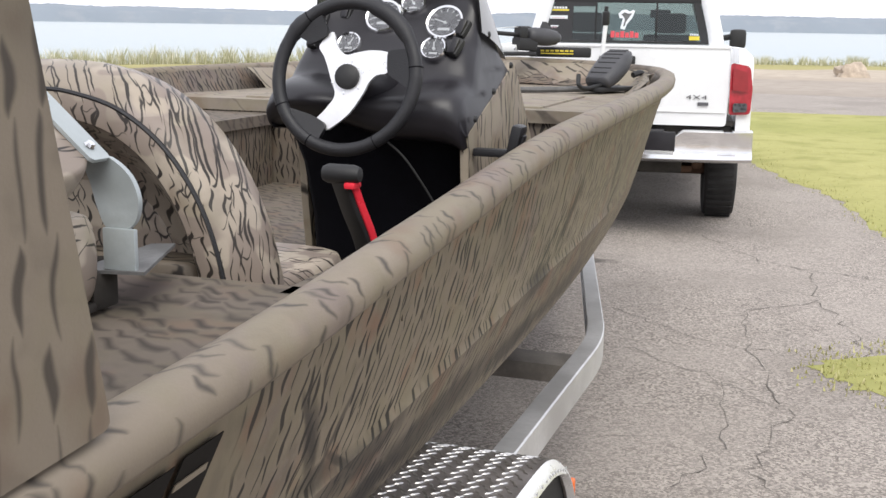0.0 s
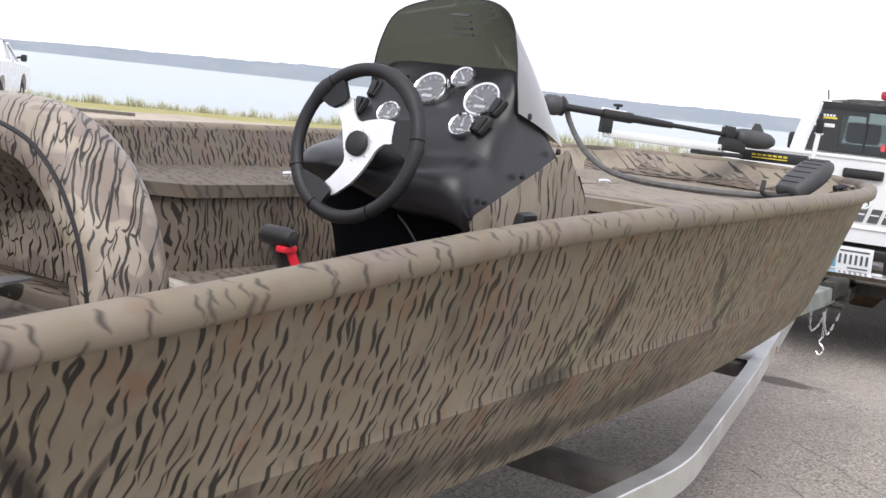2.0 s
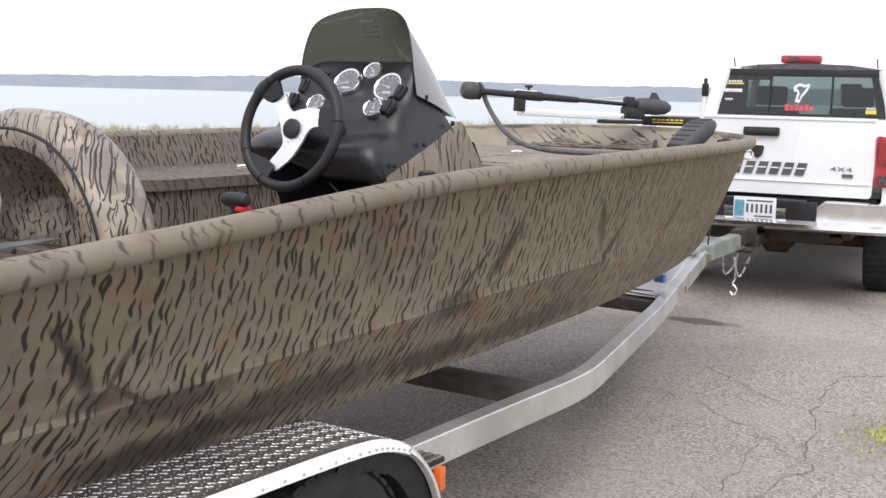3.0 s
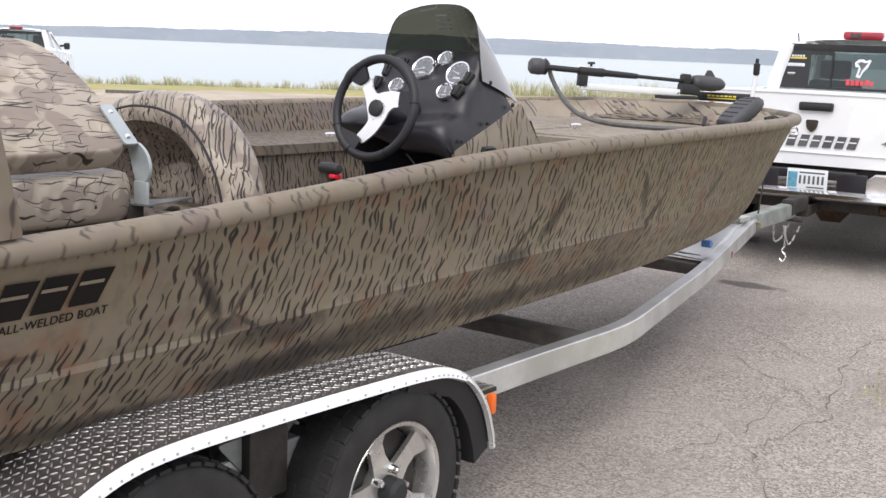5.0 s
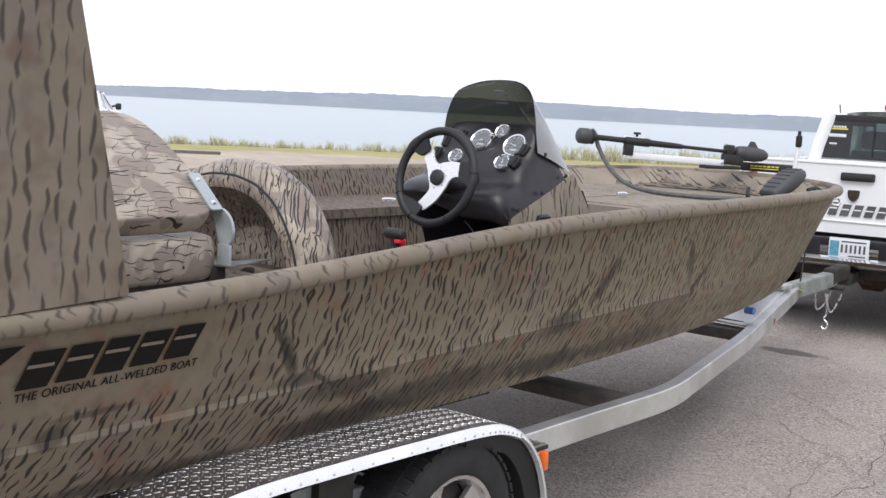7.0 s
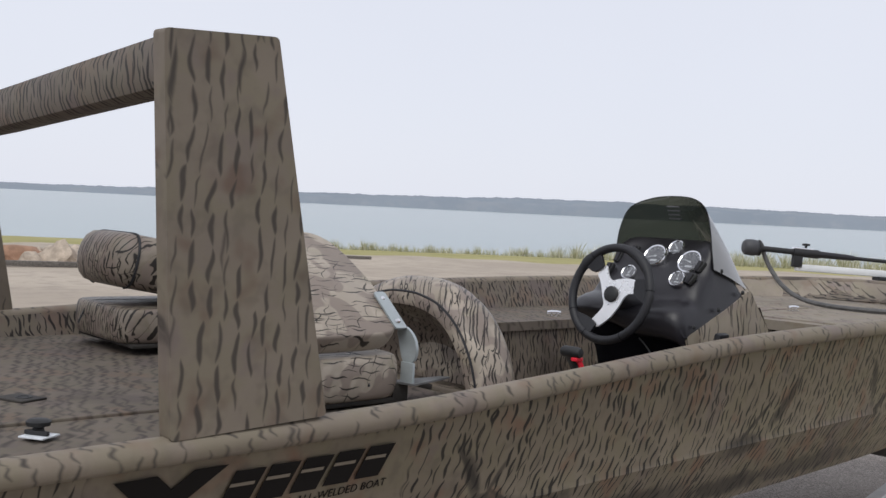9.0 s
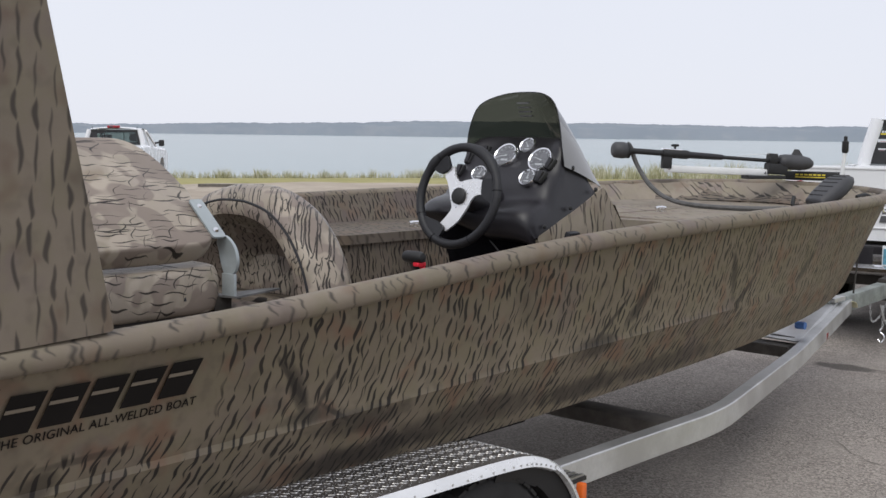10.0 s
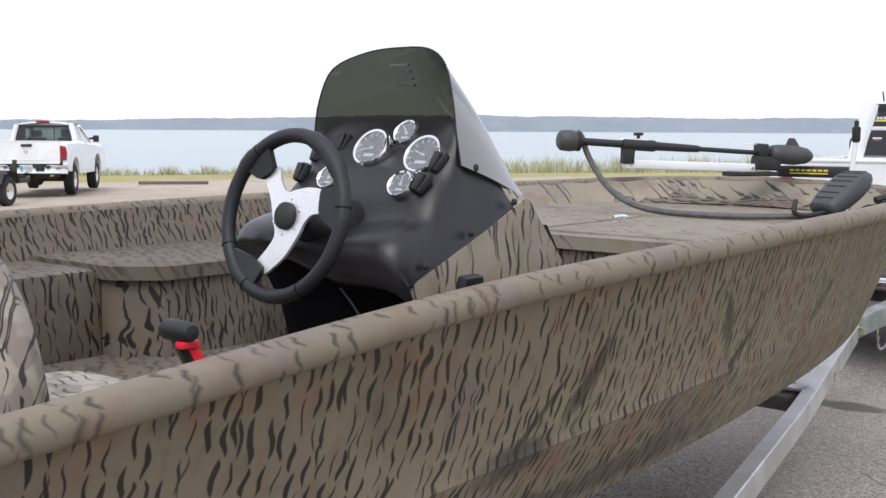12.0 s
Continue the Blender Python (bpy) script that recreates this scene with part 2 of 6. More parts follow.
def asphalt_mat():
    m, n, l, b = nodes_of("worn_asphalt")
    co = n.new("ShaderNodeTexCoord").outputs["Object"]
    stones = n.new("ShaderNodeTexVoronoi")
    stones.inputs["Scale"].default_value = 115.0
    l.new(co, stones.inputs["Vector"])
    pick = n.new("ShaderNodeSeparateColor")
    l.new(stones.outputs["Color"], pick.inputs[0])
    c = blend(n, l, ramp(n, l, pick.outputs[0], 0.1, 0.95), (0.165, 0.147, 0.132), (0.46, 0.41, 0.367))
    c = blend(n, l, calc(n, l, "MULTIPLY", ramp(n, l, noise_tex(n, l, co, 26.0, 4), 0.4, 0.62), 0.4), c, (0.31, 0.278, 0.252))
    c = blend(n, l, ramp(n, l, noise_tex(n, l, co, 0.9, 5), 0.38, 0.66, 0.0, 0.4), c, (0.37, 0.332, 0.30))
    c = blend(n, l, ramp(n, l, noise_tex(n, l, co, 2.7, 5, 0.7), 0.60, 0.74, 0.0, 0.5), c, (0.17, 0.15, 0.135))
    c = blend(n, l, ramp(n, l, noise_tex(n, l, co, 0.55, 4), 0.46, 0.68, 0.0, 0.5), c, (0.20, 0.176, 0.156))
    # an old oil stain ahead of the trailer
    place = n.new("ShaderNodeSeparateXYZ")
    l.new(co, place.inputs[0])
    u = calc(n, l, "DIVIDE", calc(n, l, "ADD", place.outputs[0], 1.06), 0.30)
    v = calc(n, l, "DIVIDE", calc(n, l, "SUBTRACT", place.outputs[1], 7.21), 0.12)
    spot = calc(n, l, "ADD", calc(n, l, "ADD", calc(n, l, "MULTIPLY", u, u), calc(n, l, "MULTIPLY", v, v)), calc(n, l, "MULTIPLY", calc(n, l, "SUBTRACT", noise_tex(n, l, co, 7.0, 3), 0.5), 1.4))
    c = blend(n, l, ramp(n, l, spot, 0.35, 1.05, 0.8, 0.0), c, (0.07, 0.062, 0.056))
    warp = n.new("ShaderNodeTexNoise")
    warp.inputs["Scale"].default_value, warp.inputs["Detail"].default_value = 3.0, 5.0
    l.new(co, warp.inputs["Vector"])
    bent = n.new("ShaderNodeMixRGB")
    bent.blend_type, bent.inputs[0].default_value = "LINEAR_LIGHT", 0.16
    l.new(co, bent.inputs[1])
    l.new(warp.outputs["Color"], bent.inputs[2])
    for size, broad, where, lo in ((0.7, 0.008, 0.45, 0.50), (3.4, 0.012, 1.1, 0.64)):
        net = n.new("ShaderNodeTexVoronoi")
        net.feature, net.voronoi_dimensions = "DISTANCE_TO_EDGE", "2D"
        net.inputs["Scale"].default_value = size
        l.new(bent.outputs[0], net.inputs["Vector"])
        line = calc(n, l, "MULTIPLY", ramp(n, l, net.outputs["Distance"], 0.0, broad, 1.0, 0.0), ramp(n, l, noise_tex(n, l, co, where, 3), lo, lo + 0.16, 0.0, 0.5))
        c = blend(n, l, line, c, (0.13, 0.115, 0.105))
    l.new(c, b.inputs["Base Color"])
    b.inputs["Roughness"].default_value = 0.9
    b.inputs["Specular IOR Level"].default_value = 0.25
    h = calc(n, l, "ADD", calc(n, l, "MULTIPLY", stones.outputs["Distance"], -1.0), noise_tex(n, l, co, 160.0, 2))
    bump(n, l, b, h, 0.4, 0.006)
    return m


def ground_mat(name, c1, c2, c3, s1=0.15, s2=2.0, grain=30.0):
    m, n, l, b = nodes_of(name)
    co = n.new("ShaderNodeTexCoord").outputs["Object"]
    c = blend(n, l, ramp(n, l, noise_tex(n, l, co, s1, 4), 0.35, 0.65), c1, c2)
    c = blend(n, l, ramp(n, l, noise_tex(n, l, co, s2, 4), 0.45, 0.7, 0.0, 0.8), c, c3)
    g = noise_tex(n, l, co, grain, 3)
    c = blend(n, l, calc(n, l, "MULTIPLY", g, 0.35), c, tuple(q * 0.4 for q in c1))
    l.new(c, b.inputs["Base Color"])
    b.inputs["Roughness"].default_value = 0.95
    b.inputs["Specular IOR Level"].default_value = 0.1
    bump(n, l, b, g, 0.4, 0.02)
    return m


def blade_mat(name, c1, c2, c3):
    m, n, l, b = nodes_of(name)
    rnd = n.new("ShaderNodeNewGeometry").outputs["Random Per Island"]
    c = blend(n, l, rnd, c1, c2)
    c = blend(n, l, ramp(n, l, rnd, 0.7, 1.0), c, c3)
    l.new(c, b.inputs["Base Color"])
    b.inputs["Roughness"].default_value = 0.7
    return m


def water_mat():
    m, n, l, b = nodes_of("lake_water")
    co = n.new("ShaderNodeTexCoord").outputs["Object"]
    b.inputs["Base Color"].default_value = (0.11, 0.18, 0.19, 1)
    b.inputs["Roughness"].default_value = 0.16
    b.inputs["IOR"].default_value = 1.33
    mp = n.new("ShaderNodeMapping")
    mp.inputs["Scale"].default_value = (0.5, 0.5, 1)
    l.new(co, mp.inputs["Vector"])
    bump(n, l, b, noise_tex(n, l, mp.outputs[0], 1.0, 4), 0.25, 0.25)
    return m


# Dark paint smudges; the broad low ones also paint contact shade along the chine.
SMUDGES_AND_SHADE = [(-0.73, 0.36, 0.035, 0.10, -0.6, 0.8), (-0.66, 0.27, 0.12, 0.03, 0.0, 0.75), (-0.45, 0.22, 0.22, 0.05, 0.0, 0.7), (0.97, 0.40, 0.05, 0.12, 0.7, 0.85), (0.72, 0.27, 0.16, 0.05, 1.0, 0.8), (1.73, 0.45, 0.035, 0.13, -0.5, 0.85),
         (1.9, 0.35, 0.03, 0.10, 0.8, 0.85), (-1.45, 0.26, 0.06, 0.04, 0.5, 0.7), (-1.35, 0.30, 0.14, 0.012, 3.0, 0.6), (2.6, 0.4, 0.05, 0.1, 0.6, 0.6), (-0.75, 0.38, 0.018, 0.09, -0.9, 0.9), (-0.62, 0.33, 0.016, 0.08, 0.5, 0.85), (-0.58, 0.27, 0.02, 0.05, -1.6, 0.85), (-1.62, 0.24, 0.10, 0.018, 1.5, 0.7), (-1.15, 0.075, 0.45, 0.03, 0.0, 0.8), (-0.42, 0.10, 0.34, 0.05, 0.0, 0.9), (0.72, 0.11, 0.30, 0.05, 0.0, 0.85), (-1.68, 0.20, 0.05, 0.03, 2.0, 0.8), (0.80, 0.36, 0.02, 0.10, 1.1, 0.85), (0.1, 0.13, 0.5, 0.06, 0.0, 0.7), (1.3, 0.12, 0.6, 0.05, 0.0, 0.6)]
CAMO_SIDE = camo("camo_hull_paint", "side", base=(0.172, 0.141, 0.102), sx=29.0, sz=11.5, slant=-0.05, bow=1.0, wav=0.2, swing=0.11, marks=SMUDGES_AND_SHADE, smudge=0.7, wide=0.182, few=0.05, more=0.25, soft=0.02, clear=(-1.90, -1.0, 0.315, 0.53), rust=0.85, blotch=(0.185, 0.108, 0.070))
CAMO_PANEL = camo("camo_console_paint", "side", base=(0.30, 0.255, 0.202), sx=30.0, sz=10.5, smudge=0.2, more=0.2, wide=0.15, few=0.2, soft=0.06)
CAMO_LINER = camo("camo_bow_cloth", "side", base=(0.25, 0.213, 0.170), sx=17.0, sz=13.0, slant=0.9, smudge=0.4, more=0.0, wide=0.2, few=0.45, soft=0.08, ink=(0.03, 0.026, 0.022))
CAMO_LIP = camo("camo_gunwale_paint", "port", base=(0.194, 0.161, 0.124), sx=30.0, sz=24.0, wide=0.18, few=0.62, smudge=1.3, more=0.12, soft=0.15, slant=0.3, wav=0.12, ink=(0.05, 0.042, 0.035))
CAMO_PORT = camo("camo_inner_paint", "port", base=(0.145, 0.119, 0.095), sx=36.0, sz=11.0)
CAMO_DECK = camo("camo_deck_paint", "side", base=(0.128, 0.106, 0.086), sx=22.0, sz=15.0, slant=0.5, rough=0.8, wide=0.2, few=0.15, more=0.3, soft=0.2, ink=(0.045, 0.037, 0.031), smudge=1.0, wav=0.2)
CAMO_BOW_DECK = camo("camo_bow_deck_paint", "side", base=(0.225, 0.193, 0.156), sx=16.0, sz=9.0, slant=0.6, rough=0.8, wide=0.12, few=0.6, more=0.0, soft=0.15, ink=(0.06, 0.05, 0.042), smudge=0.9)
CAMO_FRONT = camo("camo_panel_paint", "front", base=(0.137, 0.113, 0.091), sx=36.0, sz=11.0)
CAMO_POST = camo("camo_post_paint", "side", base=(0.168, 0.139, 0.108), sx=25.0, sz=12.5, slant=-0.06, wide=0.16, few=0.16, more=0.12, ink=(0.046, 0.037, 0.031), blotch=(0.115, 0.072, 0.052), soft=0.06, rust=0.8, wav=0.06, swing=0.07)
CAMO_SEAT = camo("camo_vinyl", "pad", base=(0.33, 0.283, 0.230), sx=40.0, sz=13.0, smudge=0.0, rough=0.45, bark=True, slant=0.1, wide=0.13, few=0.25, more=0.2)
CAMO_BARREL = camo("camo_vinyl_barrel", "front", base=(0.19, 0.160, 0.128), sx=52.0, sz=15.0, smudge=0.0, rough=0.45, bark=True, wide=0.22, few=0.0)
CAMO_ARCH = camo("camo_vinyl_upright", "arch", base=(0.275, 0.234, 0.188), sx=36.0, sz=22.0, smudge=0.0, rough=0.42, bark=True, wide=0.15, few=0.08, more=0.5)
BLACK_GEL = surface("black_moulded_plastic", (0.016, 0.0145, 0.018), 0.38, var=0.3, grain=420, relief=0.06, spec=0.45)
BLACK_FELT = surface("black_carpet", (0.004, 0.004, 0.006), 0.95, var=0.3, grain=300, relief=0.5, spec=0.1)
BLACK_RUBBER = surface("black_rubber", (0.018, 0.018, 0.019), 0.6, var=0.3, grain=120)
BLACK_LEATHER = surface("black_grip_leather", (0.013, 0.013, 0.016), 0.5, var=0.3, grain=300, relief=0.3)
TYRE = surface("tyre_rubber", (0.030, 0.029, 0.029), 0.75, var=0.35, scale=9, grain=130, relief=0.3, spec=0.3)
CHROME = surface("polished_metal", (0.82, 0.82, 0.83), 0.1, 1.0, var=0.08, relief=0.0)
ALU = surface("galvanised_aluminium", (0.62, 0.62, 0.62), 0.42, 0.75, var=0.18, scale=4, grain=60, relief=0.1)
ALU_GREY = surface("grey_cast_bracket", (0.42, 0.46, 0.47), 0.45, 0.35, var=0.15, grain=80)
TREAD = surface("diamond_tread_plate", (0.41, 0.385, 0.38), 0.40, 0.95, var=0.25, scale=8, grain=70, relief=0.12)
TREAD_LUG = surface("polished_tread_lug", (0.58, 0.57, 0.56), 0.36, 0.9, var=0.1, relief=0.0)
RIM = surface("machined_alloy", (0.66, 0.65, 0.63), 0.28, 0.85, var=0.1, scale=10, relief=0.05)
SILVER = surface("brushed_silver_spoke", (0.86, 0.86, 0.87), 0.3, 0.6, var=0.06, relief=0.0)
WHITE_PAINT = surface("white_car_paint", (0.83, 0.84, 0.855), 0.25, var=0.05, scale=2, relief=0.0, coat=0.6)
WHITE_PLASTIC = surface("white_plastic", (0.75, 0.76, 0.76), 0.4, var=0.06, relief=0.0)
CROSS = surface("dusty_crossmember", (0.16, 0.145, 0.13), 0.7, 0.1, var=0.4, scale=7)
DARK_STEEL = surface("dark_undercarriage", (0.05, 0.045, 0.04), 0.7, 0.3, var=0.5, scale=9)
RUST = surface("rusty_axle", (0.12, 0.07, 0.045), 0.85, 0.2, var=0.5, scale=12)
LIP = surface("bright_rolled_edge", (0.80, 0.80, 0.80), 0.28, 0.5, var=0.08, relief=0.05)
RED_LENS = surface("red_lens", (0.40, 0.015, 0.03), 0.15, var=0.3, scale=14, relief=0.0, coat=0.7)
DARK_RED_LENS = surface("dark_red_lens", (0.28, 0.012, 0.02), 0.15, var=0.2, relief=0.0, coat=0.7)
AMBER = surface("amber_lens", (0.85, 0.17, 0.03), 0.2, var=0.15, relief=0.0)
RED_PAINT = surface("red_trim", (0.85, 0.035, 0.06), 0.3, var=0.08, relief=0.0)
CABLE_GREY = surface("grey_cable_sheath", (0.10, 0.097, 0.095), 0.6, var=0.3, scale=30, grain=200)
GREY_PEDAL = surface("dark_grey_pedal", (0.055, 0.055, 0.06), 0.55, var=0.25, grain=160)
DIAL = surface("dial_face", (0.085, 0.085, 0.095), 0.3, var=0.8, scale=45, relief=0.0)
INK = surface("black_lettering", (0.012, 0.010, 0.009), 0.8, var=0.2, relief=0.0, spec=0.15)
BRACKET = surface("dull_grey_bracket", (0.16, 0.16, 0.16), 0.6, 0.3, var=0.4, scale=9)
GREY_INK = surface("grey_lettering", (0.11, 0.11, 0.12), 0.4, var=0.3, relief=0.0)
LOGO_TAN = surface("plain_tan_panel", (0.182, 0.15, 0.112), 0.6, var=0.1, scale=4, grain=200, relief=0.05)
PLATE_PINK = surface("faded_pink_print", (0.62, 0.42, 0.45), 0.5, var=0.2, relief=0.0)
YELLOW = surface("yellow_print", (0.75, 0.6, 0.06), 0.5, var=0.1, relief=0.0)
PRINT_RED = surface("red_print", (0.7, 0.08, 0.1), 0.5, var=0.1, relief=0.0)
PLATE_WHITE = surface("plate_white", (0.72, 0.75, 0.78), 0.4, var=0.06, relief=0.0)
PLATE_BLUE = surface("plate_blue", (0.12, 0.33, 0.45), 0.4, var=0.3, scale=60, relief=0.0)
TONGUE = surface("dull_galvanised_steel", (0.30, 0.325, 0.31), 0.55, 0.4, var=0.35, scale=9, grain=80)
BLUE = surface("blue_strap", (0.12, 0.25, 0.6), 0.7, var=0.2)
BEIGE = surface("pale_strap", (0.55, 0.52, 0.36), 0.8, var=0.2)
CABIN = surface("cabin_trim", (0.03, 0.03, 0.032), 0.8, var=0.3)
SMOKE = glass("smoked_acrylic", (0.075, 0.078, 0.058), 0.05, 0.03)
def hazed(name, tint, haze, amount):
    """Smoked sheet with an even pale diffuse layer mixed over it."""
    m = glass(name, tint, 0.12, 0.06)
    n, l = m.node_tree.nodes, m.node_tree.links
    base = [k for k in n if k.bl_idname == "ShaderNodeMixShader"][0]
    pale_layer, both = n.new("ShaderNodeBsdfDiffuse"), n.new("ShaderNodeMixShader")
    pale_layer.inputs["Color"].default_value = rgb(haze)
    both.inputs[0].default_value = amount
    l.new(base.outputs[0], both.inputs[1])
    l.new(pale_layer.outputs[0], both.inputs[2])
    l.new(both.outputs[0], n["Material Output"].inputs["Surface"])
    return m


SMOKE_WING = hazed("pale_smoked_acrylic", (0.16, 0.16, 0.15), (0.45, 0.45, 0.46), 0.45)
CAR_GLASS = glass("dark_car_glass", (0.60, 0.66, 0.64), 0.02, 0.05)
DIAL_GLASS = glass("clear_dial_glass", (0.85, 0.85, 0.85), 0.04, 0.03)
ASPHALT = asphalt_mat()
LOT = ground_mat("sandy_gravel_lot", (0.42, 0.36, 0.295), (0.52, 0.45, 0.37), (0.36, 0.31, 0.26))
ROAD = ground_mat("grey_road", (0.36, 0.315, 0.27), (0.42, 0.37, 0.32), (0.32, 0.275, 0.24), 0.2, 1.5, 40)
GRASS = ground_mat("mown_grass", (0.33, 0.335, 0.12), (0.44, 0.415, 0.175), (0.28, 0.285, 0.10), 0.12, 1.6, 14)
SHORE_GRASS = ground_mat("dry_shore_grass", (0.36, 0.33, 0.15), (0.44, 0.40, 0.2), (0.30, 0.29, 0.12), 0.1, 0.8, 8)
BLADES = blade_mat("grass_blades", (0.32, 0.32, 0.12), (0.44, 0.41, 0.17), (0.52, 0.48, 0.26))
REEDS = blade_mat("shore_reeds", (0.30, 0.31, 0.17), (0.50, 0.47, 0.32), (0.72, 0.69, 0.58))
ROCK = surface("pale_boulder", (0.46, 0.38, 0.3), 0.9, var=0.35, scale=3, grain=30, relief=0.4)
SOIL = surface("reddish_soil", (0.34, 0.20, 0.13), 0.95, var=0.35, scale=2, grain=25, relief=0.4)
CRACK = surface("tar_crack", (0.15, 0.135, 0.12), 0.95, var=0.4, scale=20)
WATER = water_mat()
# Blue-grey woods: the distance haze is put into these colours.
HAZED_HILL = ground_mat("haze_tinted_far_shore", (0.25, 0.285, 0.325), (0.28, 0.315, 0.355), (0.31, 0.335, 0.365), 0.01, 0.03, 0.02)


# ---- shape helpers ----
BASE = {}


def thing(name, base, label, category, group="", kind="", local=None):
    """A top-level Empty; its parts are given in world places, or in its own axes when local is a pose."""
    ob = new(name)
    ob.empty_display_size = 0.1
    ob.matrix_basis = local if local is not None else Matrix.Translation(base)
    BASE[ob.name] = Vector((0, 0, 0)) if local is not None else Vector(base)
    return tagged(ob, label, category, group, kind)


def part(name, shape, material, parent=None, label="", smooth=True, kind="", category=""):
    """Links one mesh, given as (verts, faces) or a bmesh, under a thing or a part."""
    off = BASE.get(parent.name, Vector((0, 0, 0))) if parent else Vector((0, 0, 0))
    me = bpy.data.meshes.new(name)
    if isinstance(shape, bmesh.types.BMesh):
        bmesh.ops.translate(shape, vec=-off, verts=shape.verts)
        shape.to_mesh(me)
        shape.free()
    else:
        me.from_pydata([tuple(Vector(v) - off) for v in shape[0]], [], shape[1])
    me.materials.append(material)
    if smooth:
        me.shade_smooth()
        if smooth != "all":
            me.set_sharp_from_angle(angle=radians(38))
    ob = new(name, me)
    if parent:
        ob.parent = parent
        BASE[ob.name] = off
    return tagged(ob, label, category, "", kind)


def join(*shapes):
    v, f = [], []
    for a, b in shapes:
        k = len(v)
        v += [tuple(p) for p in a]
        f += [tuple(i + k for i in q) for q in b]
    return v, f


def moved(shape, m):
    return [tuple(m @ Vector(p)) for p in shape[0]], shape[1]


def slab(x0, x1, y0, y1, z0, z1, r=0.01):
    """A box with chamfered edges."""
    r = min(r, abs(x1 - x0) / 2.2, abs(y1 - y0) / 2.2, abs(z1 - z0) / 2.2)
    bm = bmesh.new()
    bmesh.ops.create_cube(bm, size=1.0)
    for v in bm.verts:
        v.co = Vector(((x0 + x1) / 2 + v.co.x * (x1 - x0), (y0 + y1) / 2 + v.co.y * (y1 - y0), (z0 + z1) / 2 + v.co.z * (z1 - z0)))
    if r > 0:
        bmesh.ops.bevel(bm, geom=bm.edges[:], offset=r, segments=2, affect="EDGES", profile=0.6)
    out = [tuple(v.co) for v in bm.verts], [tuple(w.index for w in f.verts) for f in bm.faces]
    bm.verts.index_update()
    out = [tuple(v.co) for v in bm.verts], [tuple(w.index for w in f.verts) for f in bm.faces]
    bm.free()
    return out


def grid(rows, closed=False, caps=False):
    """Faces over rows of equally many points; closed: every row is a ring."""
    w = len(rows[0])
    v = [tuple(p) for r in rows for p in r]
    f = []
    for i in range(len(rows) - 1):
        for j in range(w if closed else w - 1):
            k = (j + 1) % w
            f.append((i * w + j, i * w + k, (i + 1) * w + k, (i + 1) * w + j))
    if caps:
        f.append(tuple(range(w - 1, -1, -1)))
        f.append(tuple((len(rows) - 1) * w + j for j in range(w)))
    return v, f


def curve(points, steps):
    """A smooth line through the points, with the given steps a piece."""
    p = [Vector(q) for q in points]
    p = [2 * p[0] - p[1]] + p + [2 * p[-1] - p[-2]]
    out = []
    for i in range(1, len(p) - 2):
        for k in range(steps):
            t = k / steps
            a, b, c, d = p[i - 1], p[i], p[i + 1], p[i + 2]
            out.append(0.5 * (2 * b + (c - a) * t + (2 * a - 5 * b + 4 * c - d) * t * t + (3 * b - a - 3 * c + d) * t ** 3))
    return out + [p[-2]]


def sweep(path, ring, caps=True, up=(0, 0, 1)):
    """A profile (list of (side, up)) carried along a path."""
    rows, n = [], len(path)
    path = [Vector(p) for p in path]
    for i, p in enumerate(path):
        d = (path[min(i + 1, n - 1)] - path[max(i - 1, 0)]).normalized()
        side = d.cross(Vector(up))
        side = side.normalized() if side.length > 1e-4 else Vector((1, 0, 0))
        top = side.cross(d)
        rr = ring(i / (n - 1)) if callable(ring) else ring
        rows.append([p + side * a + top * b for a, b in rr])
    return grid(rows, True, caps)


def circle(r, n=10, rz=None):
    return [(r * math.cos(2 * math.pi * k / n), (rz or r) * math.sin(2 * math.pi * k / n)) for k in range(n)]


def tube(path, r, n=8):
    return sweep(path, circle(r, n))


def rect(w, h, r=0.008):
    pts = []
    for cx, cy, a0 in ((w / 2 - r, h / 2 - r, 0), (-w / 2 + r, h / 2 - r, 90), (-w / 2 + r, -h / 2 + r, 180), (w / 2 - r, -h / 2 + r, 270)):
        for k in range(3):
            a = radians(a0 + 45 * k)
            pts.append((cx + r * math.cos(a), cy + r * math.sin(a)))
    return pts


def lathe(profile, n=32, axis="X", at=(0, 0, 0)):
    """A profile of (along the axis, radius) turned round that axis."""
    rows = []
    for s, r in profile:
        row = []
        for k in range(n):
            a = 2 * math.pi * k / n
            c, q = r * math.cos(a), r * math.sin(a)
            p = (s, c, q) if axis == "X" else (c, s, q) if axis == "Y" else (c, q, s)
            row.append(Vector(p) + Vector(at))
        rows.append(row)
    v, f = grid(rows, True)
    if profile[0][1] < 0.004:
        f.append(tuple(range(n - 1, -1, -1)))
    if profile[-1][1] < 0.004:
        f.append(tuple((len(rows) - 1) * n + k for k in range(n)))
    return v, f


def plate(outline, normal_step):
    """A flat outline of 3D points given thickness along a vector."""
    s = Vector(normal_step)
    n = len(outline)
    v = [tuple(Vector(p)) for p in outline] + [tuple(Vector(p) + s) for p in outline]
    f = [tuple(range(n - 1, -1, -1)), tuple(range(n, 2 * n))]
    f += [(k, (k + 1) % n, (k + 1) % n + n, k + n) for k in range(n)]
    return v, f


